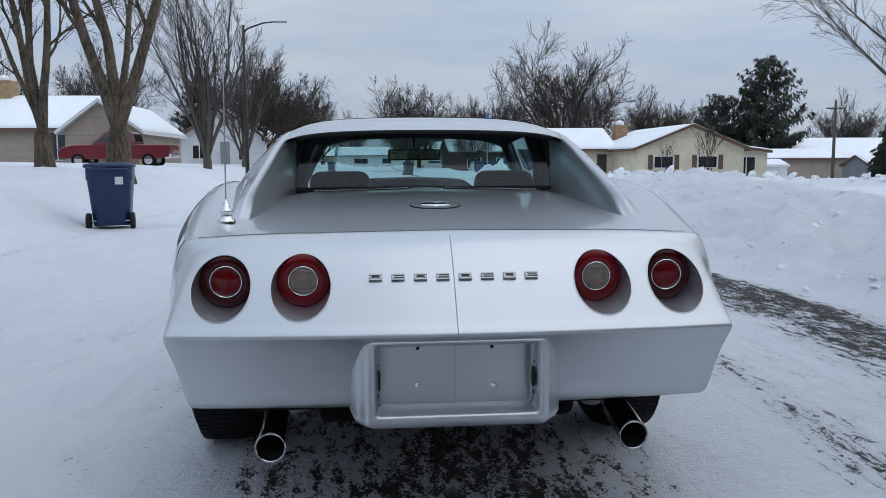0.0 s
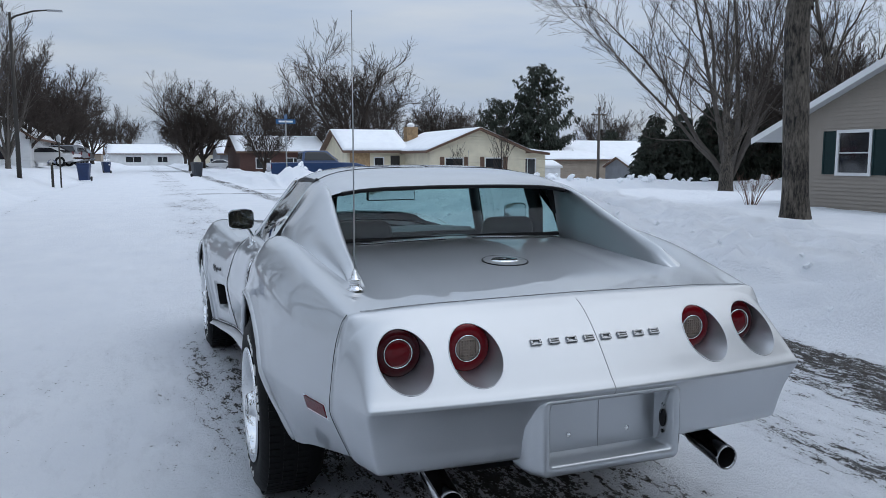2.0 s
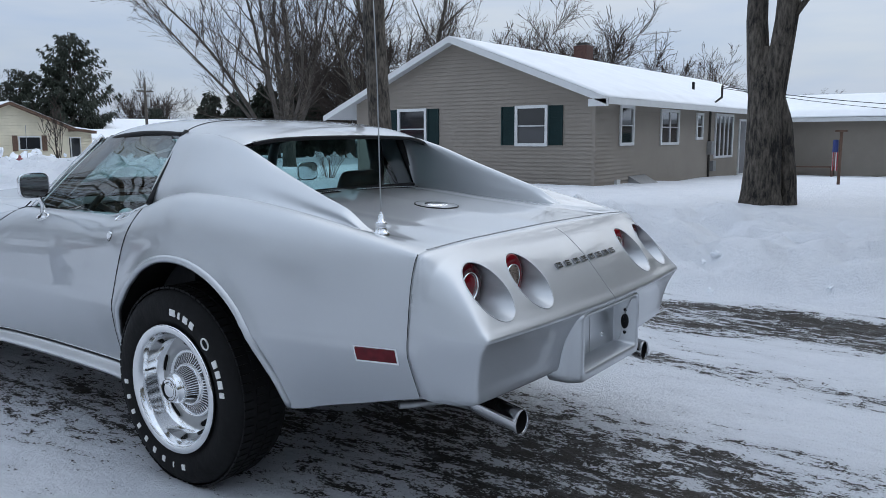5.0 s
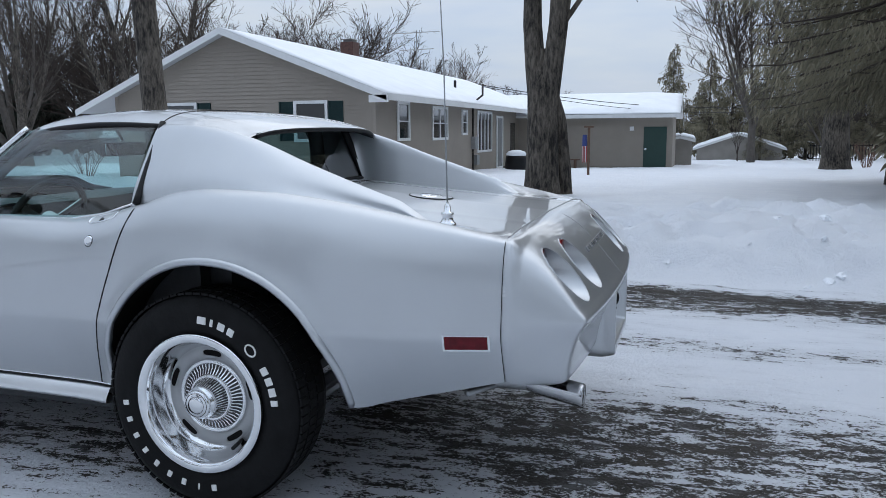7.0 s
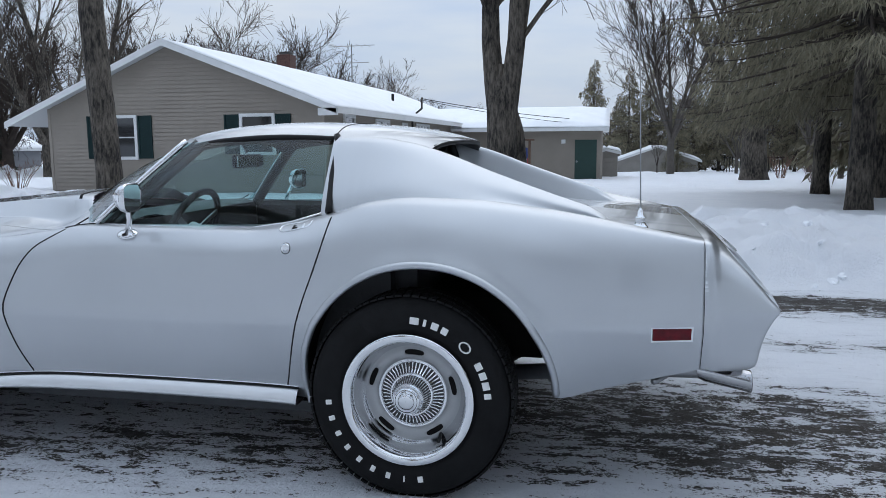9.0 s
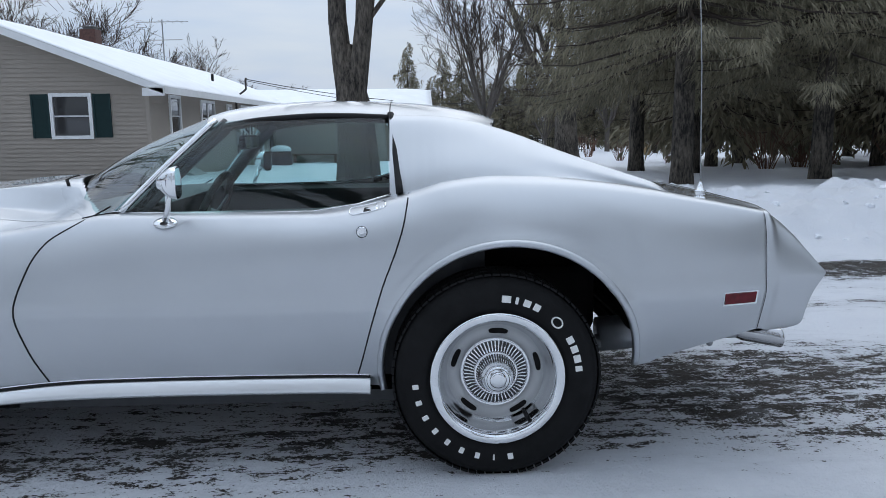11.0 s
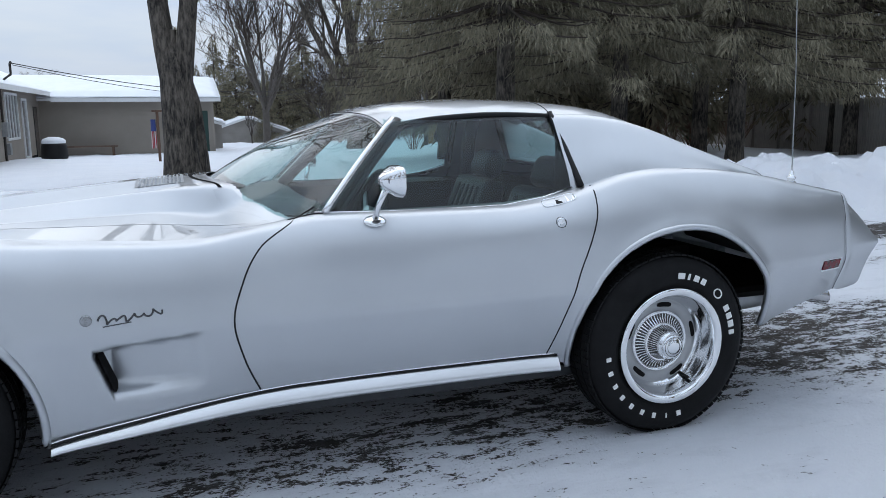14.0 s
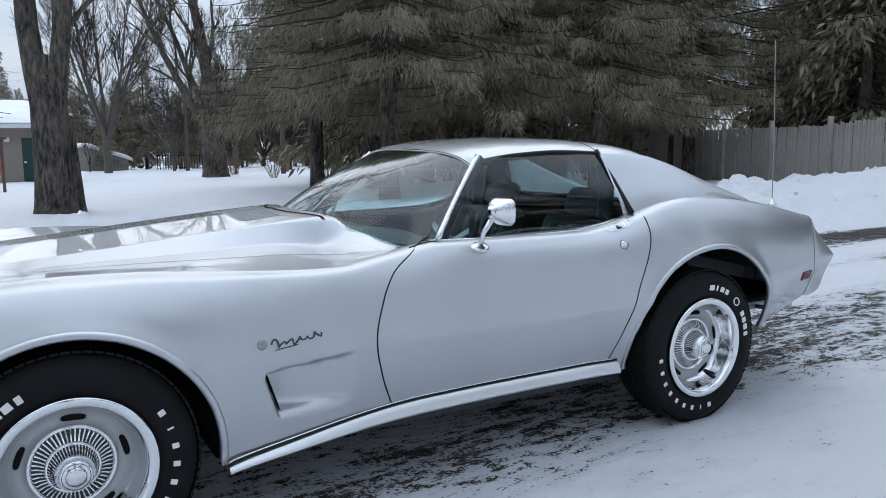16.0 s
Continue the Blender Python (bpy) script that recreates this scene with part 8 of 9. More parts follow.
# ---- underbody, axles, exhaust ----
for lo, hi in (((-0.58, -1.02, 0.40), (0.58, -0.50, 0.46)), ((-0.36, -0.92, 0.33), (0.36, -0.50, 0.40)), ((-0.60, 0.42, 0.17), (0.60, 2.05, 0.29)), ((-0.55, 2.9, 0.22), (0.55, 3.4, 0.40)),
               ((-0.40, -0.42, 0.36), (0.40, 0.42, 0.62)), ((-0.40, 2.05, 0.30), (0.40, 2.95, 0.60))):
    box_part("chassis_pan", lo, hi, UNDER, CAR, "", 0.03)
s = Soup()
s.tube([(-0.70, 0, 0.335), (0.70, 0, 0.335)], 0.04, 10)
s.obj("rear_axle", UNDER, CAR, True)
s = Soup()
s.tube([(-0.70, 2.489, 0.335), (0.70, 2.489, 0.335)], 0.035, 10)
s.obj("front_axle", UNDER, CAR, True)
s = Soup()
s.tube([(-0.55, -0.16, 0.25), (0.55, -0.16, 0.25)], 0.03, 6)
s.box(-0.52, -0.20, 0.225, 0.52, -0.12, 0.245)
s.obj("leaf_spring", GALV, CAR)
for sd in (-1, 1):
    ex = thing("exhaust", "", "", (0, 0, 0))
    ex.parent = CAR
    s = Soup()
    s.tube([(sd * 0.47, -0.30, 0.33), (sd * 0.47, -0.72, 0.37), (sd * 0.465, -0.98, 0.372)], 0.028, 12)
    s.tube([(sd * 0.44, -0.42, 0.36), (sd * 0.44, -0.80, 0.39)], 0.065, 14)
    s.obj("pipe", GALV, ex, True)
    s = Soup()
    tilt = -0.06
    prof = [(-0.93, 0.030), (-0.96, 0.037), (-1.095, 0.038), (-1.106, 0.039), (-1.110, 0.037), (-1.104, 0.034)]
    s.lathe(prof, "y", (0, 0, 0), 28, True)
    for i, (a, b, c) in enumerate(s.v):
        s.v[i] = (a + sd * 0.464, b, c + 0.370 + (b + 0.96) * 0.20)
    s.obj("chrome_tip", TIP_CHROME, ex, True)
    s = Soup()
    s.lathe([(-1.104, 0.0335), (-1.03, 0.0325), (-1.03, 0.0005)], "y", (0, 0, 0), 24, True)
    s.v = [(a + sd * 0.464, b, c + 0.370 + (b + 0.96) * 0.20) for a, b, c in s.v]
    s.obj("dark_bore", UNDER, ex, True)
s = Soup()
s.tube([(-0.62, -0.78, 0.37), (-0.45, -0.84, 0.35), (-0.30, -0.80, 0.37)], 0.012, 8)
s.obj("tailpipe_hanger", GALV, CAR, True)

# ---- sill mouldings, markers, badges, locks, handles ----
SILL_TOP = pchip([0.40, 0.8, 1.45, 2.05], [0.318, 0.316, 0.322, 0.268])
for sd in (-1, 1):
    ysx = np.linspace(0.415, 2.07, 70)
    P = np.zeros((len(ysx), 9, 3))
    for i, y in enumerate(ysx):
        zt = 0.314 - 0.055 * max(0.0, (y - 1.35) / 0.72) ** 1.4
        xo = surf_x(y, zt + 0.01)
        hgt = 0.050 - 0.026 * max(0.0, (y - 1.35) / 0.72) ** 1.3
        for j, (a, b) in enumerate(((-0.006, 0.02), (0.004, 0.0), (0.010, -0.08), (0.018, -0.3), (0.026, -0.55), (0.031, -0.8), (0.028, -0.97), (0.005, -1.02), (-0.05, -0.98))):
            P[i, j] = (sd * (xo + a), y, zt + b * hgt)
    grid_ob("sill_moulding", P, MOULDING, CAR, True, "satin aluminium sill moulding with black line", None, sd > 0)
    gap_line([(sd * (surf_x(y, 0.31) + 0.006), y, 0.3175 - 0.055 * max(0.0, (y - 1.35) / 0.72) ** 1.4) for y in ysx], 0.0042, CAR, "sill_black_line", BLACK)
    gap_line([(sd * (surf_x(y, 0.32) + 0.004), y, 0.3245 - 0.055 * max(0.0, (y - 1.35) / 0.72) ** 1.4) for y in ysx], 0.0030, CAR, "sill_bright_line", CHROME)
    # side marker lamps
    mk = thing("side_marker_lamp", "", "", (0, 0, 0))
    mk.parent = CAR
    yy0, yy1, zz0, zz1 = -0.884, -0.756, 0.541, 0.590
    s, sf = Soup(), Soup()
    for (a0, a1, b0, b1, q, t) in ((yy0, yy1, zz0, zz1, sf, 0.0015), (yy0 + 0.006, yy1 - 0.006, zz0 + 0.006, zz1 - 0.006, s, 0.004)):
        cs = [(a0, b0), (a1, b0), (a1, b1), (a0, b1)]
        o = [(sd * (surf_x(a, b) + t), a, b) for a, b in cs] + [(sd * (surf_x(a, b) - 0.01), a, b) for a, b in cs]
        q.add(o, [(0, 1, 2, 3), (0, 4, 5, 1), (1, 5, 6, 2), (2, 6, 7, 3), (3, 7, 4, 0)])
    sf.obj("bezel", CHROME, mk)
    s.obj("red_lens", MARKER_RED, mk)
    # fender script and round crest, as plain bright shapes
    s = Soup()
    s.lathe([(0.0, 0.0165), (0.004, 0.016), (0.005, 0.0125), (0.0035, 0.010), (0.005, 0.006), (0.0055, 0.0005)], "x", (0, 0, 0), 20)
    s.v = [(sd * (surf_x(1.952, 0.617) + abs(a)), 1.952 + b, 0.617 + c) for a, b, c in s.v]
    s.obj("fender_crest", BADGE, CAR, True, "small round crest")
    pts = []
    for k in range(90):
        t = k / 89
        y = 1.918 - 0.175 * t
        z = 0.607 + 0.016 * t + 0.0075 * (math.sin(t * 39) + 0.55 * math.sin(t * 23 + 1.0)) * (1 - 0.2 * t) + (0.010 * math.exp(-((t - 0.06) / 0.05) ** 2))
        pts.append((sd * (surf_x(y, z) + 0.002), y + 0.004 * math.sin(t * 44 + 1.2), z))
    s = Soup()
    s.tube(pts, 0.0030, 5)
    s.tube([(sd * (surf_x(1.918 - 0.17 * t, 0.597 + 0.012 * t) + 0.002), 1.918 - 0.17 * t, 0.594 + 0.013 * t) for t in np.linspace(0.05, 0.5, 6)], 0.0018, 5)
    s.obj("fender_script", STEEL_SCRIPT, CAR, True, "scrolled bright script badge")
    # door lock and flush handle
    s = Soup()
    s.lathe([(-0.002, 0.017), (0.003, 0.0165), (0.0045, 0.013), (0.003, 0.010), (0.004, 0.0005)], "x", (0, 0, 0), 24)
    s.v = [(sd * (surf_x(0.428, 0.810) + a), 0.428 + b, 0.810 + c) for a, b, c in s.v]
    s.obj("door_lock", CHROME, DOORS[sd], True)
    rim = [(sd * (surf_x(0.428 + 0.0175 * math.cos(q), 0.810 + 0.0175 * math.sin(q)) + 0.0005), 0.428 + 0.0175 * math.cos(q), 0.810 + 0.0175 * math.sin(q)) for q in np.linspace(0, 2 * math.pi, 21)]
    s = Soup()
    s.tube(rim, 0.0016, 5, False)
    s.obj("lock_gasket", BLACK, DOORS[sd], True)
    ring = [(0.352 + 0.118 * t, 0.006 + 0.010 * e) for t, e in ((0.0, 0.5), (0.04, 0.1), (0.1, 0.0), (0.5, 0.0), (0.9, 0.0), (0.96, 0.1), (1.0, 0.5), (1.0, 1.4), (0.96, 1.8), (0.9, 2.0), (0.5, 2.0), (0.1, 2.0), (0.04, 1.8), (0.0, 1.4))]
    ring = [(sd * (surf_x(y, float(f_zp(y)) - d) + 0.002), y, float(f_zp(y)) - d) for y, d in ring]
    s = Soup()
    s.tube(ring + ring[:1], 0.0026, 6, False)
    s.obj("door_handle_frame", CHROME, DOORS[sd], True, "chrome frame of the flush door handle")
    # the recess is not cut: a flat black patch gives its shade, beside the flap
    for nm, mt, y0, y1 in (("handle_slot_shade", BLACK, 0.386, 0.466), ("door_handle_flap", CHROME, 0.356, 0.386)):
        P = np.array([[(sd * (surf_x(y, float(f_zp(y)) - d) + 0.0016), y, float(f_zp(y)) - d) for d in (0.0075, 0.013, 0.019, 0.0245)] for y in np.linspace(y0, y1, 8)])
        grid_ob(nm, P, mt, DOORS[sd], True)

# door mirrors
for sd in (-1, 1):
    mr = thing("door_mirror", "", "", (0, 0, 0))
    mr.parent = CAR
    mr["label"] = "chrome door mirror on a slender stalk"
    bx, by, bz = 0.690, 1.072, 0.838
    s = Soup()
    s.lathe([(0.0, 0.036), (0.007, 0.034), (0.012, 0.024), (0.014, 0.012)], "z", (0, 0, 0), 24)
    s.v = [(sd * (surf_x(by + b * 1.1, bz - a * 0.5) + c + 0.001), by + b * 1.1, bz - a * 0.5) for a, b, c in s.v]
    s.obj("foot", CHROME, mr, True)
    s = Soup()
    s.tube([(sd * surf_x(by, bz), by, bz), (sd * (bx + 0.018), by - 0.012, bz + 0.05), (sd * (bx + 0.050), by - 0.030, bz + 0.105)], [0.012, 0.010, 0.011], 10)
    s.obj("stalk", CHROME, mr, True)
    m = Matrix.Translation((sd * (bx + 0.075), by - 0.045, bz + 0.135)) @ Matrix.Rotation(radians(-sd * 8), 4, "Z")
    rings = []
    for yy, hw, hh in ((0.044, 0.010, 0.010), (0.040, 0.020, 0.018), (0.022, 0.042, 0.032), (0.000, 0.062, 0.048), (-0.018, 0.066, 0.052), (-0.022, 0.064, 0.050)):
        ring = []
        for k in range(33):
            a = 2 * math.pi * k / 32
            n = 4.0
            c, sn = math.cos(a), math.sin(a)
            rr = (abs(c) ** n + abs(sn) ** n) ** (-1 / n)
            ring.append(tuple(m @ Vector((hw * rr * c, yy, hh * rr * sn))))
        rings.append(ring)
    grid_ob("mirror_shell", np.array(rings), CHROME, mr, True)
    n = 32
    pts = [tuple(m @ Vector((0.062 * (abs(math.cos(a)) ** 4 + abs(math.sin(a)) ** 4) ** -0.25 * math.cos(a), -0.0205, 0.045 * (abs(math.cos(a)) ** 4 + abs(math.sin(a)) ** 4) ** -0.25 * math.sin(a)))) for a in np.linspace(0, 2 * math.pi, n, endpoint=False)]
    mesh_ob("mirror_glass", pts, [tuple(range(n))], MIRROR, mr, False)

# fuel filler lid
fl = thing("fuel_lid", "", "", (0, 0, 0))
fl.parent = CAR
s = Soup()
s.lathe([(-0.004, 0.085), (0.0015, 0.0845), (0.002, 0.083), (0.0014, 0.079)], "z", (0, 0, 0), 40)
s.v = [(a, b - 0.46, c + surf_z(b - 0.46, min(abs(a), 0.2)) + 0.001) for a, b, c in s.v]
s.obj("ring", BLACK, fl, True)
s = Soup()
s.lathe([(0.002, 0.079), (0.003, 0.05), (0.0035, 0.0005)], "z", (0, 0, 0), 40)
s.v = [(a, b - 0.46, c + surf_z(b - 0.46, min(abs(a), 0.2)) + 0.001) for a, b, c in s.v]
s.obj("lid", SILVER, fl, True)
s = Soup()
s.lathe([(0.0030, 0.040), (0.005, 0.038), (0.006, 0.02), (0.006, 0.0005)], "z", (0, 0, 0), 24)
s.v = [(a * 1.3, b - 0.46, c + surf_z(b - 0.46, min(abs(a), 0.2)) + 0.001) for a, b, c in s.v]
s.obj("crest", CHROME, fl, True)

# whip aerial on the left rear quarter
ae = thing("aerial", "", "", (0, 0, 0))
ae.parent = CAR
ae["label"] = "tall whip aerial with chrome base"
ax_, ay_ = -0.624, -0.722
az_ = surf_z(ay_, 0.624)
s = Soup()
s.lathe([(0.0, 0.026), (0.006, 0.0255), (0.010, 0.019), (0.018, 0.0165), (0.026, 0.0145), (0.029, 0.018), (0.036, 0.018), (0.039, 0.010), (0.056, 0.009), (0.060, 0.005), (0.068, 0.003)], "z", (ax_, ay_, az_ - 0.002), 24)
s.obj("base", CHROME, ae, True)
s = Soup()
s.tube([(ax_, ay_, az_ + 0.05), (ax_ + 0.004, ay_ + 0.01, az_ + 0.45), (ax_ + 0.010, ay_ + 0.03, az_ + 0.82)], [0.0024, 0.0020, 0.0014], 6)
s.lathe([(0.0, 0.001), (0.003, 0.003), (0.006, 0.001)], "z", (ax_ + 0.010, ay_ + 0.03, az_ + 0.82), 8)
s.obj("mast", GALV, ae, True)

# front end: low chin, dark grille mouth and signal lamps
P = np.array([[(x, 3.56 - 0.42 * abs(x) ** 2.6 / 0.62 ** 2.6 * 0.9 - 0.04 * (1 - v), 0.40 + (0.575 - 0.40) * v) for x in np.linspace(-0.62, 0.62, 41)] for v in np.linspace(0, 1, 6)])
grid_ob("front_bumper", P, SILVER, CAR, True, "silver front bumper cover", None, True)
P = np.array([[(x, 3.50 - 0.42 * abs(x) ** 2.6 / 0.62 ** 2.6 * 0.9, 0.27 + 0.14 * v) for x in np.linspace(-0.58, 0.58, 31)] for v in np.linspace(0, 1, 4)])
grid_ob("grille_mouth", P, BLACK, CAR, True, "", None, True)


# ---- street furniture, vehicles and small things ----
def wheeled_bin(at, rz=0.0, mat=BIN_BLUE, label="blue wheeled refuse cart standing in the snow", s=1.0, first=True):
    b = thing("wheeled_bin", label, "bin", at, rz, "refuse carts")
    q = Soup()
    rings = [(-0.26, -0.28, 0.27, 0.24, 0.06), (-0.27, -0.29, 0.28, 0.25, 0.10), (-0.33, -0.37, 0.34, 0.31, 0.78), (-0.345, -0.385, 0.355, 0.325, 0.80), (-0.345, -0.385, 0.355, 0.325, 0.98)]
    P = []
    for x0, y0, x1, y1, z in rings:
        ring = []
        for k in range(33):
            a = 2 * math.pi * k / 32
            c, sn = math.cos(a), math.sin(a)
            rr = (abs(c) ** 7 + abs(sn) ** 7) ** (-1 / 7)
            ring.append(((x0 + x1) / 2 + (x1 - x0) / 2 * rr * c, (y0 + y1) / 2 + (y1 - y0) / 2 * rr * sn, z))
        P.append(ring)
    grid_ob("body", np.array(P), mat, b, True, "", None, True)
    P = []
    for x0, y0, x1, y1, z in ((-0.37, -0.43, 0.37, 0.36, 0.985), (-0.375, -0.44, 0.375, 0.365, 1.01), (-0.36, -0.42, 0.36, 0.35, 1.04), (-0.25, -0.30, 0.25, 0.26, 1.065), (-0.01, -0.01, 0.01, 0.01, 1.07)):
        P.append([((x0 + x1) / 2 + (x1 - x0) / 2 * (abs(math.cos(a)) ** 7 + abs(math.sin(a)) ** 7) ** (-1 / 7) * math.cos(a), (y0 + y1) / 2 + (y1 - y0) / 2 * (abs(math.cos(a)) ** 7 + abs(math.sin(a)) ** 7) ** (-1 / 7) * math.sin(a), z) for a in np.linspace(0, 2 * math.pi, 33)])
    grid_ob("lid", np.array(P), mat, b, True, "", None, True)
    for sd in (-1, 1):
        q = Soup()
        q.lathe([(sd * 0.29, 0.05), (sd * 0.29, 0.125), (sd * 0.31, 0.135), (sd * 0.34, 0.135), (sd * 0.36, 0.125), (sd * 0.36, 0.07), (sd * 0.345, 0.05), (sd * 0.345, 0.001)], "x", (0, -0.27, 0.135), 24)
        q.obj("wheel", BLACK, b, True)
    q = Soup()
    q.tube([(-0.33, -0.27, 0.135), (0.33, -0.27, 0.135)], 0.014, 8)
    q.obj("axle", GALV, b)
    q = Soup()
    q.tube([(-0.30, -0.43, 0.93), (-0.30, -0.47, 0.96), (0.30, -0.47, 0.96), (0.30, -0.43, 0.93)], 0.016, 8)
    q.obj("handle", mat, b, True)
    box_part("front_label", (0.10, -0.400, 0.72), (0.22, -0.372, 0.84), TRIM_WHITE, b, "small pale label plate")
    return b


wheeled_bin((-4.50, 10.05, ground_z(-4.5, 10.05) - 0.01), 12)
wheeled_bin((-4.6, 47, ground_z(-4.6, 47)), 170, label="blue wheeled refuse cart far along the kerb")
wheeled_bin((-4.6, 74, ground_z(-4.6, 74)), 20, label="blue wheeled refuse cart far along the kerb")
wheeled_bin((2.2, 55, 0.0), 200, simple("dark_grey_plastic", (0.03, 0.035, 0.045), 0.5), "dark wheeled refuse cart at the far corner")

# street lamp
lp = thing("street_lamp", "dark bronze street lamp with a single curved arm", "street lamp", (-6.2, 34, ground_z(-6.2, 34) - 0.1))
s = Soup()
s.tube([(0, 0, 0), (0.02, 0, 6.85)], [0.10, 0.055], 12)
s.obj("pole", STEEL_DARK, lp, True)
s = Soup()
s.tube([(0.02, 0, 6.55), (0.25, 0, 6.72), (0.9, 0, 6.95), (1.45, 0, 7.02)], [0.045, 0.04, 0.035, 0.03], 8)
s.obj("arm", STEEL_DARK, lp, True)
s = Soup()
s.box(1.40, -0.11, 6.98, 2.0, 0.11, 7.05)
bevel(s.obj("lamp_head", GALV, lp), 0.025, 3)

# mailbox and small pole by the driveway
mb = thing("mailbox", "dark blue mailbox on a post at the kerb", "mailbox", (-5.0, 34.5, ground_z(-5.0, 34.5) - 0.1))
box_part("post", (-0.05, -0.05, 0), (0.05, 0.05, 1.05), STEEL_DARK, mb)
s = Soup()
P = np.array([[(0.13 * math.cos(a) * 1.0, y, 1.16 + 0.13 * math.sin(a)) if a < math.pi + 0.01 else (0, y, 1.0) for a in np.linspace(-0.2, math.pi + 0.2, 13)] for y in np.linspace(-0.28, 0.28, 3)])
for i in range(3):
    for j in range(13):
        P[i, j] = (0.14 * math.cos(np.linspace(-0.3, math.pi + 0.3, 13)[j]), P[i, j][1], 1.14 + 0.14 * math.sin(np.linspace(-0.3, math.pi + 0.3, 13)[j]))
box_ob = grid_ob("box", P, BIN_BLUE, mb, True)
mp = thing("marker_pole", "thin dark post with small top lantern", "post", (-4.75, 35.3, ground_z(-4.75, 35.3) - 0.1))
s = Soup()
s.tube([(0, 0, 0), (0, 0, 2.1)], 0.035, 8)
s.obj("post", STEEL_DARK, mp, True)
s = Soup()
s.lathe([(2.1, 0.02), (2.15, 0.09), (2.35, 0.11), (2.42, 0.04), (2.46, 0.001)], "z", (0, 0, 0), 10)
s.obj("lantern", GALV, mp, True)


# parked vehicles
def vehicle(name, label, at, rz, prof, glass, wheels, width, paint, roof_in=0.16):
    """prof: side outline (y along, z up) of the lower body; glass: outline of the greenhouse; wheels: y of the axles."""
    v = thing(name, label, "vehicle", at, rz)
    w = width / 2

    def shell(outline, half_lo, half_hi, z0, z1, nm, mat):
        q = Soup()
        n = len(outline)

        def hw(z):
            t = (z - z0) / max(1e-6, z1 - z0)
            return half_lo + (half_hi - half_lo) * max(0, min(1, t))

        vs = [(-hw(z), y, z) for y, z in outline] + [(hw(z), y, z) for y, z in outline]
        fs = [tuple(range(n))[::-1], tuple(range(n, 2 * n))]
        fs += [(i, (i + 1) % n, n + (i + 1) % n, n + i) for i in range(n)]
        q.add(vs, fs)
        return bevel(q.obj(nm, mat, v, False), 0.05, 3, 25)

    zs = [z for _, z in prof]
    shell(prof, w, w - 0.04, min(zs), max(zs), "body", paint)
    zs = [z for _, z in glass]
    shell(glass, w - 0.06, w - 0.06 - roof_in, min(zs), max(zs), "cabin", paint)
    cy = sum(y for y, _ in glass) / len(glass)
    cz = sum(z for _, z in glass) / len(glass)
    g2 = [(cy + (y - cy) * 0.86, cz + (z - cz) * 0.74) for y, z in glass]
    shell(g2, w - 0.05, w - 0.05 - roof_in * 0.8, min(z for _, z in g2), max(z for _, z in g2), "side_glass", PANE)
    g3 = [(y, cz + (z - cz) * 0.72) for y, z in glass]
    g3 = [(cy + (y - cy) * 1.012, z) for y, z in g3]
    shell(g3, w - 0.18, w - 0.18 - roof_in, min(z for _, z in g3), max(z for _, z in g3), "end_glass", PANE)
    for y in wheels:
        for sd in (-1, 1):
            q = Soup()
            q.lathe([(sd * (w - 0.20), 0.20), (sd * (w - 0.20), 0.36), (sd * (w - 0.01), 0.36), (sd * (w + 0.01), 0.33), (sd * (w + 0.01), 0.21)], "x", (0, y, 0.36), 24)
            t = q.obj("wheel", RUBBER, v, True)
            q = Soup()
            q.lathe([(sd * (w + 0.005), 0.21), (sd * (w - 0.02), 0.17), (sd * (w + 0.0), 0.06), (sd * (w + 0.0), 0.001)], "x", (0, y, 0.36), 20)
            q.obj("rim", BRUSHED, t, True)
    y0, y1 = min(y for y, _ in prof), max(y for y, _ in prof)
    for sd in (-1, 1):
        box_part("tail_light", (sd * (w - 0.09) - 0.07, y0 - 0.012, 0.85), (sd * (w - 0.09) + 0.07, y0 + 0.02, 1.08), LENS_RED_RING, v)
        box_part("headlight", (sd * (w - 0.2) - 0.14, y1 - 0.03, 0.78), (sd * (w - 0.2) + 0.14, y1 + 0.012, 0.98), PANE_LIGHT, v)
    box_part("bumper", (-w + 0.03, y0 - 0.09, 0.50), (w - 0.03, y0 + 0.03, 0.68), CHROME, v, "", 0.02)
    return v


PICKUP = [(-2.85, 0.55), (-2.85, 1.18), (-0.55, 1.20), (0.95, 1.20), (2.2, 1.16), (2.75, 1.02), (2.88, 0.75), (2.85, 0.5), (1.9, 0.42), (-2.0, 0.42)]
PICKUP_CAB = [(-1.05, 1.18), (-0.95, 1.80), (-0.75, 1.88), (0.35, 1.88), (0.55, 1.82), (1.20, 1.18)]
SUV = [(-2.2, 0.5), (-2.25, 1.05), (0.9, 1.10), (2.0, 1.0), (2.3, 0.8), (2.3, 0.5), (1.5, 0.36), (-1.6, 0.36)]
SUV_CAB = [(-2.1, 1.05), (-1.85, 1.65), (-1.5, 1.72), (0.1, 1.70), (0.95, 1.08)]
SEDAN = [(-2.2, 0.45), (-2.25, 0.92), (-1.4, 0.98), (1.0, 0.98), (2.1, 0.82), (2.3, 0.6), (2.2, 0.4), (1.5, 0.3), (-1.6, 0.3)]
SEDAN_CAB = [(-1.6, 0.96), (-0.8, 1.40), (0.2, 1.42), (1.05, 0.96)]
vehicle("red_pickup_truck", "red crew-cab pickup truck parked on a snowy driveway", (-14.0, 40.5, ground_z(-14, 40.5) - 0.05), 90, PICKUP, PICKUP_CAB, (-1.75, 1.85), 2.0, RED_PAINT)
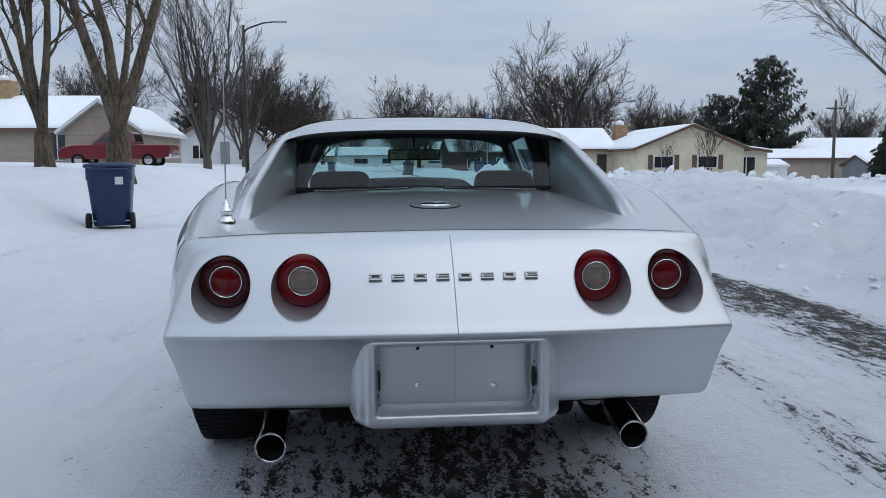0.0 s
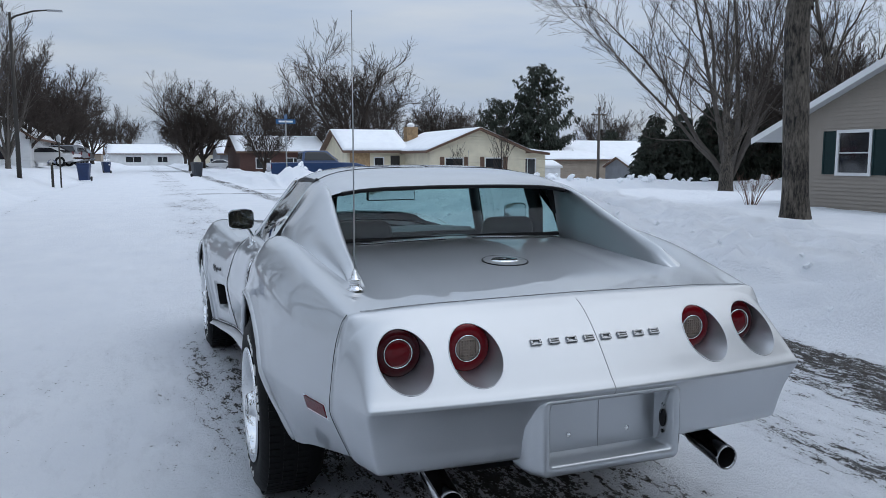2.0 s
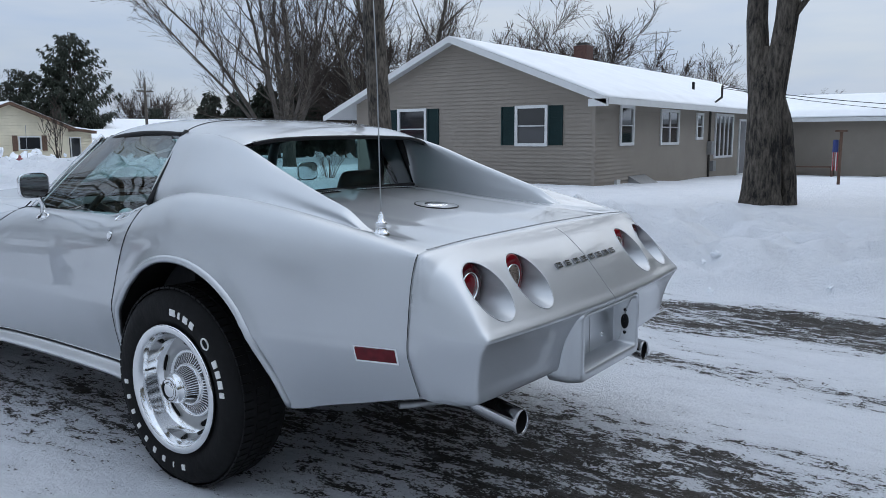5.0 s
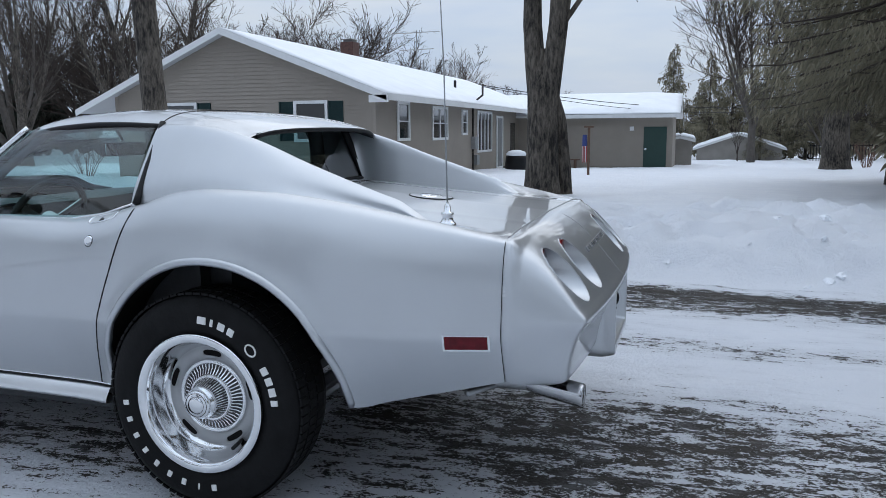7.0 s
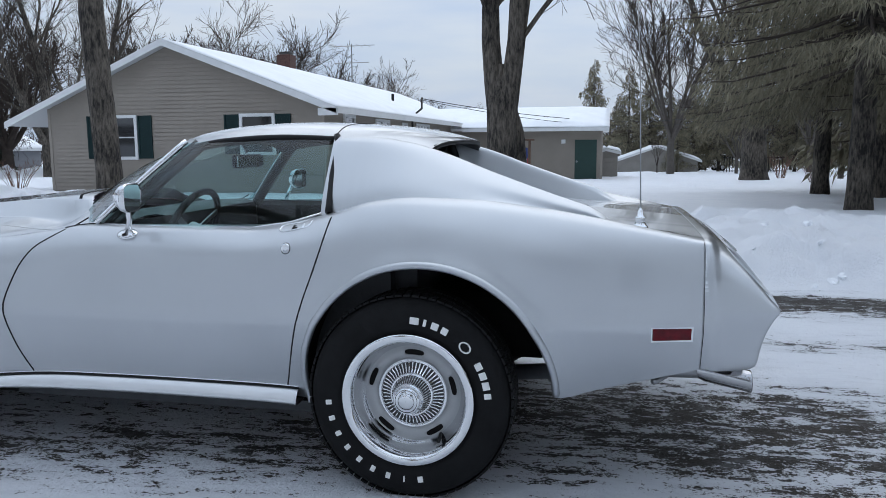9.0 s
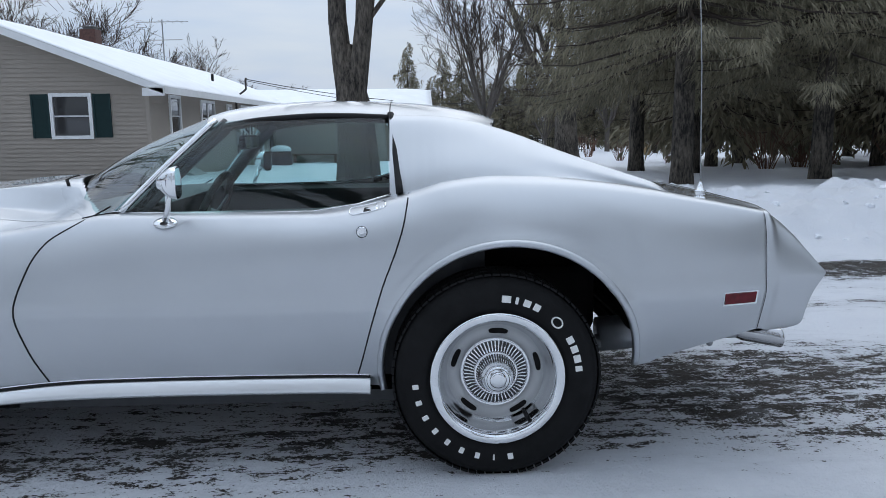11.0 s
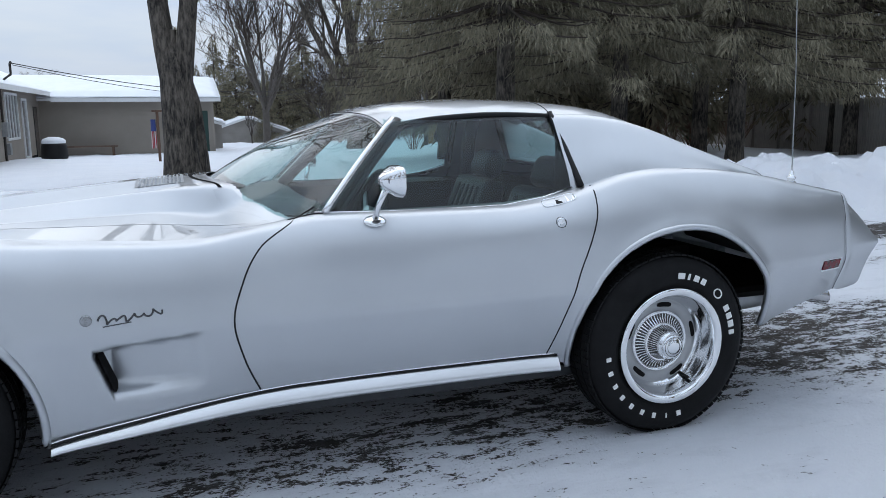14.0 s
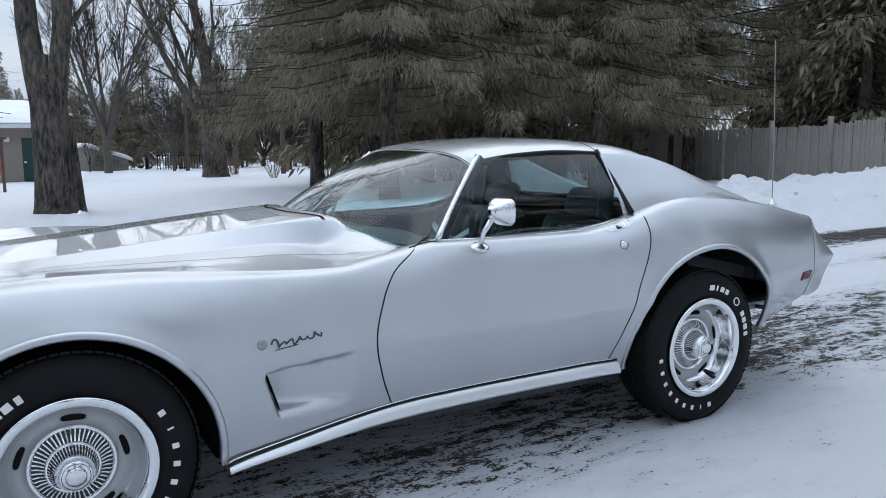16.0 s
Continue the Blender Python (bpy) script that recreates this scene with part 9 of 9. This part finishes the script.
vehicle("blue_pickup_truck", "dark blue pickup truck parked by the side street", (8.4, 43.5, -0.12), -90, PICKUP, PICKUP_CAB, (-1.75, 1.85), 1.95, BLUE_PAINT)
vehicle("white_sedan", "white sedan parked before a house", (-8.0, 60, ground_z(-8, 60)), 75, SEDAN, SEDAN_CAB, (-1.35, 1.35), 1.8, WHITE_PAINT)
vehicle("grey_suv", "dark grey estate vehicle parked before a house", (-8.0, 68, ground_z(-8, 68)), 70, SUV, SUV_CAB, (-1.35, 1.35), 1.85, GREY_SIDING)
vehicle("dark_suv", "dark estate vehicle on a driveway", (-8.2, 79, ground_z(-8.2, 79)), 80, SUV, SUV_CAB, (-1.35, 1.35), 1.85, STEEL_DARK)
vehicle("pale_sedan", "snow-dusted pale sedan in a far driveway", (7.0, 96, -0.2), 85, SEDAN, SEDAN_CAB, (-1.35, 1.35), 1.8, WHITE_PAINT)
vehicle("far_van", "snow-covered light vehicle by the shed fence", (80, -10.5, ground_z(80, -10.5)), 20, SUV, SUV_CAB, (-1.35, 1.35), 1.85, WHITE_PAINT)

# hydrant with flag rod
hy = thing("fire_hydrant", "red fire hydrant half buried in snow", "hydrant", (8.3, 20.2, ground_z(8.3, 20.2) - 0.15))
s = Soup()
s.lathe([(0, 0.13), (0.08, 0.13), (0.09, 0.10), (0.50, 0.10), (0.52, 0.13), (0.57, 0.13), (0.66, 0.09), (0.70, 0.04), (0.76, 0.035), (0.77, 0.001)], "z", (0, 0, 0), 20)
s.obj("barrel", RED_PAINT, hy, True)
for sd in (-1, 1):
    s = Soup()
    s.lathe([(sd * 0.08, 0.055), (sd * 0.16, 0.055), (sd * 0.17, 0.03), (sd * 0.17, 0.001)], "x", (0, 0, 0.42), 12)
    s.obj("outlet_cap", RED_PAINT, hy, True)
s = Soup()
s.tube([(0.2, 0, 0), (0.22, 0, 1.6)], 0.008, 5)
s.obj("flag_rod", GALV, hy)

# street name sign at the corner
sg = thing("street_sign", "blue street name sign on a steel post", "sign", (5.6, 37.5, ground_z(5.6, 37.5)))
s = Soup()
s.tube([(0, 0, -0.3), (0, 0, 2.75)], 0.035, 8)
s.obj("post", GALV, sg)
BLUE_SIGN = simple("blue_sign_face", (0.02, 0.10, 0.24), 0.4)
box_part("blade", (-0.5, -0.012, 2.55), (0.5, 0.012, 2.78), BLUE_SIGN, sg)
box_part("cross_blade", (-0.012, -0.45, 2.80), (0.012, 0.45, 3.02), BLUE_SIGN, sg)
box_part("lettering_bar", (-0.36, -0.016, 2.62), (0.36, -0.0125, 2.71), TRIM_WHITE, sg, "pale bar of lettering")

# young tree and shrubs in the yards
young = bare_tree("young_tree", "slim young bare tree in the snow bank", 91, 0.9, 0.035, 6, 2.1, 0.45, (6, 4, 2), (0.5, 0.45, 0.45), 0.5, 0.08, 0.005)
put(young, 13.2, 27.5, 1.0, first=True)
put(young, 18.4, 45.5, 0.8, 90)
put(young, 62.0, -4.6, 1.1, 40)


def shrub(name, label, seed, n, h, spread, mat, thick=0.006):
    rng = random.Random(seed)
    b = thing(name, label, "shrub")
    st = ([], [])
    for k in range(n):
        a, r = rng.uniform(0, 6.28), rng.uniform(0.0, 0.12)
        lean = rng.uniform(0.1, spread)
        hh = h * rng.uniform(0.6, 1.1)
        p0 = (r * math.cos(a), r * math.sin(a), -0.15)
        p1 = (p0[0] + lean * math.cos(a) * 0.45 * hh, p0[1] + lean * math.sin(a) * 0.45 * hh, hh * 0.5)
        p2 = (p0[0] + lean * math.cos(a) * hh + rng.uniform(-0.05, 0.05), p0[1] + lean * math.sin(a) * hh, hh)
        tube_np(st, [p0, p1, p2], [thick, thick * 0.8, thick * 0.4], 4)
        for _ in range(3):
            t = rng.uniform(0.3, 0.9)
            q0 = np.array(p1) * (1 - t) + np.array(p2) * t
            tube_np(st, [q0, q0 + np.array((rng.uniform(-0.2, 0.2), rng.uniform(-0.2, 0.2), rng.uniform(0.1, 0.3))) * h], [thick * 0.5, thick * 0.3], 3)
    tagged(mesh_ob("twig_mass", st[0], st[1], mat, b, False), kind="stuff")
    return b


sb = shrub("bare_shrub", "small bare shrub with reddish twigs in snow", 3, 26, 0.9, 0.8, SHRUB, 0.010)
put(sb, 16.6, 16.4, 1.0, first=True)
for x, y, sc in ((19.5, -10.2, 1.3), (18.4, -13.5, 1.2), (21.0, -12.0, 1.4), (20.2, -16.0, 1.3), (23.0, -14.0, 1.5), (25.5, -20.0, 1.6), (29, -10.5, 1.3), (33.0, -9.4, 1.1), (22.5, -18.0, 1.5), (17.5, -15.5, 1.2), (40.0, -9.5, 1.3), (27.0, -15.0, 1.5), (15.5, -21.0, 1.3)):
    put(sb, x, y, sc, x * 40)
gr = shrub("dry_grass_clump", "tawny dry grass clump standing in snow", 7, 60, 1.3, 0.3, DRY_GRASS, 0.014)
put(gr, 46.0, -14.6, 1.2, first=True)

# pole with a striped windsock in the yard
ws = thing("windsock_pole", "wooden post with a red and blue striped windsock", "post", (24.2, 2.05, ground_z(24.2, 2.05)))
s = Soup()
s.tube([(0, 0, -0.3), (0, 0, 1.62)], 0.045, 8)
s.box(-0.10, -0.16, 1.60, 0.10, 0.16, 1.66)
s.obj("post", BROWN, ws)
s = Soup()
s.lathe([(0.98, 0.085), (1.36, 0.075)], "z", (0, 0.14, 0), 12)
s.obj("sock", FABRIC_BLUE, ws, True)
for k in range(5):
    a = k * 1.25
    s = Soup()
    s.box(0.07 * math.cos(a) - 0.012, 0.14 + 0.07 * math.sin(a) - 0.012, 0.42, 0.07 * math.cos(a) + 0.012, 0.14 + 0.07 * math.sin(a) + 0.012, 0.98)
    s.obj("streamer", FABRIC_RED if k % 2 == 0 else TRIM_WHITE, ws)

# covered grill and bench by the entry
bg = thing("covered_grill", "black covered kettle grill capped with snow", "grill", (30.6, 6.0, ground_z(30.6, 6.0) + 0.02))
s = Soup()
s.lathe([(0, 0.46), (0.1, 0.5), (0.5, 0.46), (0.62, 0.42), (0.63, 0.001)], "z", (0, 0, 0), 20)
s.obj("cover", BLACK, bg, True)
s = Soup()
s.lathe([(0.60, 0.43), (0.68, 0.45), (0.78, 0.36), (0.84, 0.18), (0.85, 0.001)], "z", (0, 0, 0), 20)
s.obj("snow_cap", SNOW, bg, True)
bn = thing("garden_bench", "low brown wooden bench against the wall", "bench", (35.9, 5.2, ground_z(35.9, 5.2)))
box_part("seat_board", (-0.2, -1.2, 0.36), (0.25, 1.2, 0.42), BROWN, bn)
for y in (-1.0, 1.0):
    box_part("leg", (-0.15, y - 0.05, -0.2), (0.2, y + 0.05, 0.36), BROWN, bn)


# utility poles and wires
def utility_pole(at, h, label="weathered wooden utility pole", arm=True):
    u = thing("utility_pole", label, "utility pole", at)
    q = Soup()
    q.tube([(0, 0, -0.5), (0, 0, h)], [0.15, 0.10], 10)
    q.obj("mast", BARK_PALE, u, True)
    if arm:
        box_part("cross_arm", (-0.8, -0.06, h - 0.75), (0.8, 0.06, h - 0.62), BARK_PALE, u)
    q = Soup()
    q.lathe([(h - 2.0, 0.17), (h - 1.2, 0.17), (h - 1.18, 0.02)], "z", (0.25, 0.0, 0), 12)
    q.obj("transformer", GALV, u, True)
    return u


utility_pole((38.4, 60, -1.0), 7.0)
utility_pole((30.5, 66, -1.0), 5.0, "short grey utility pole", False)
utility_pole((58.0, -11.0, ground_z(58, -11)), 6.3, "thin leaning wooden utility pole", False)
utility_pole((40.5, -12.5, ground_z(40.5, -12.5)), 4.6, "slim grey utility pole", False)


def wire(p, q, sag, r=0.010, label="sagging black service wire"):
    w = thing("overhead_wire", label, "cable", p)
    s_ = Soup()
    d = Vector(q) - Vector(p)
    s_.tube([tuple(d * t - Vector((0, 0, sag * 4 * t * (1 - t)))) for t in np.linspace(0, 1, 17)], r, 5)
    s_.obj("cable", BLACK, w, True)


wire((27.8, 6.75, 2.98), (58.0, -11.0, 3.6), 0.9, 0.016)
wire((27.8, 6.72, 2.92), (57.9, -11.0, 3.3), 1.0, 0.012)
wire((13.0, -15.6, 4.6), (-3.0, -19.5, 6.4), 0.25, 0.02, "grey overhead cable crossing the street")
wire((13.0, -15.6, 4.1), (-3.0, -20.5, 5.4), 0.25, 0.012, "grey overhead cable crossing the street")
# roof aerial on the garage
ra = thing("roof_aerial", "thin television aerial on the roof", "aerial", (33.5, 11.6, 4.0))
rods = [("mast", (0, 0, -0.2), (0, 0, 2.0), 0.03), ("boom", (-0.1, -1.2, 1.9), (0.1, 1.2, 1.9), 0.02), ("boom", (-0.1, -0.9, 1.1), (0.1, 0.9, 1.1), 0.02)]
rods += [("rod", (-0.5, -0.8 + 0.4 * k, 1.9), (0.5, -0.8 + 0.4 * k, 1.9), 0.012) for k in range(5)]
for nm, p0, p1, r in rods:
    s = Soup()
    s.tube([p0, p1], r, 5)
    s.obj(nm, GALV, ra)

# board fence behind the spruces: upright boards, rails and posts
fence = thing("board_fence", "weathered grey board fence behind the spruces", "fence", (18.0, -19.0, ground_z(18, -19)))
fa, fb = Vector((36.0, -25.2)), Vector((3.0, -13.8))
fd = (fb - fa)
fl_ = fd.length
fd.normalize()
ang = math.atan2(fd.y, fd.x)
rng_f = random.Random(9)
fz0 = ground_z(18, -19)
board_meshes = []
for k in range(4):
    me = bpy.data.meshes.new("fence_board")
    w, t, h = 0.068, 0.011, 1.80 + 0.02 * k
    pts = [(-w, -t, 0), (w, -t, 0), (w, t, 0), (-w, t, 0), (-w, -t, h), (w, -t, h - 0.015 * k), (w, t, h - 0.015 * k), (-w, t, h)]
    me.from_pydata(pts, [], [(3, 2, 1, 0), (4, 5, 6, 7), (0, 1, 5, 4), (1, 2, 6, 5), (2, 3, 7, 6), (3, 0, 4, 7)])
    me.materials.append(WOOD_GREY)
    board_meshes.append(me)
n_b = int(fl_ / 0.148)
for k in range(n_b):
    p = fa + fd * (k * 0.148)
    ob = new("fence_board", board_meshes[rng_f.randrange(4)])
    ob.parent = fence
    z = ground_z(p.x, p.y) * 0.35 + fz0 * 0.65 - 0.15
    ob.location = (p.x - 18.0, p.y + 19.0, z - fz0 + rng_f.uniform(-0.02, 0.02))
    ob.rotation_euler = (rng_f.uniform(-0.01, 0.01), rng_f.uniform(-0.012, 0.012), ang)
for k in range(int(fl_ / 2.4) + 1):
    p = fa + fd * (k * 2.4)
    m = pose(p.x - 18.0, p.y + 19.0, ground_z(p.x, p.y) * 0.35 + fz0 * 0.65 - fz0 - 0.2, 0, 0, math.degrees(ang))
    s = Soup()
    s.box(-0.05, -0.12, 0, 0.05, -0.02, 2.05, m)
    s.obj("fence_post", WOOD_GREY, fence)
# small iron fence by the shed
iron = thing("iron_fence", "low black iron fence by the shed", "fence", (66, -11.5, ground_z(66, -11.5)))
for k in range(22):
    s = Soup()
    s.box(-0.025, k * -0.22 - 0.025 + 1.2, 0, 0.025, k * -0.22 + 0.025 + 1.2, 1.35)
    s.obj("bar", BLACK, iron)
for z in (0.15, 1.2):
    box_part("rail", (-0.03, -3.6, z), (0.03, 1.3, z + 0.05), BLACK, iron)

# lumps of ploughed snow along the banks
rng_s = random.Random(17)
chunk_meshes = []
for k in range(5):
    bm = bmesh.new()
    bmesh.ops.create_icosphere(bm, subdivisions=2, radius=1.0)
    for v in bm.verts:
        v.co *= 1 + 0.75 * noise.noise(v.co * 1.9 + Vector((k * 7.0, 0, 0)))
        v.co.z *= 0.55
    me = bpy.data.meshes.new("snow_lump")
    bm.to_mesh(me)
    bm.free()
    me.materials.append(SNOW)
    chunk_meshes.append(me)
banks = thing("snow_lumps", "broken lumps of ploughed snow on the bank", "snow", (0, 0, 0), kind="stuff")
sv, sf = [], []
for k in range(700):
    side_r = rng_s.random()
    if side_r < 0.6:
        x, y, sc = 3.2 + rng_s.random() ** 1.5 * 3.0, rng_s.uniform(-24, 20), rng_s.uniform(0.010, 0.045)
    elif side_r < 0.85:
        x, y, sc = rng_s.uniform(6, 60), rng_s.gauss(36.3, 0.7), rng_s.uniform(0.06, 0.30)
    else:
        x, y, sc = rng_s.uniform(5.5, 9.5), rng_s.uniform(-22, -12), rng_s.uniform(0.02, 0.09)
    me = chunk_meshes[rng_s.randrange(5)]
    m = pose(x, y, ground_z(x, y) - sc * 0.12, rng_s.uniform(0, 60), rng_s.uniform(0, 60), rng_s.uniform(0, 360)) @ Matrix.Scale(sc, 4)
    n0 = len(sv)
    sv.extend(tuple(m @ v.co) for v in me.vertices)
    sf.extend(tuple(n0 + i for i in p.vertices) for p in me.polygons)
lump = mesh_ob("snow_lump_scatter", sv, sf, SNOW, banks, False)
tagged(lump, kind="stuff")
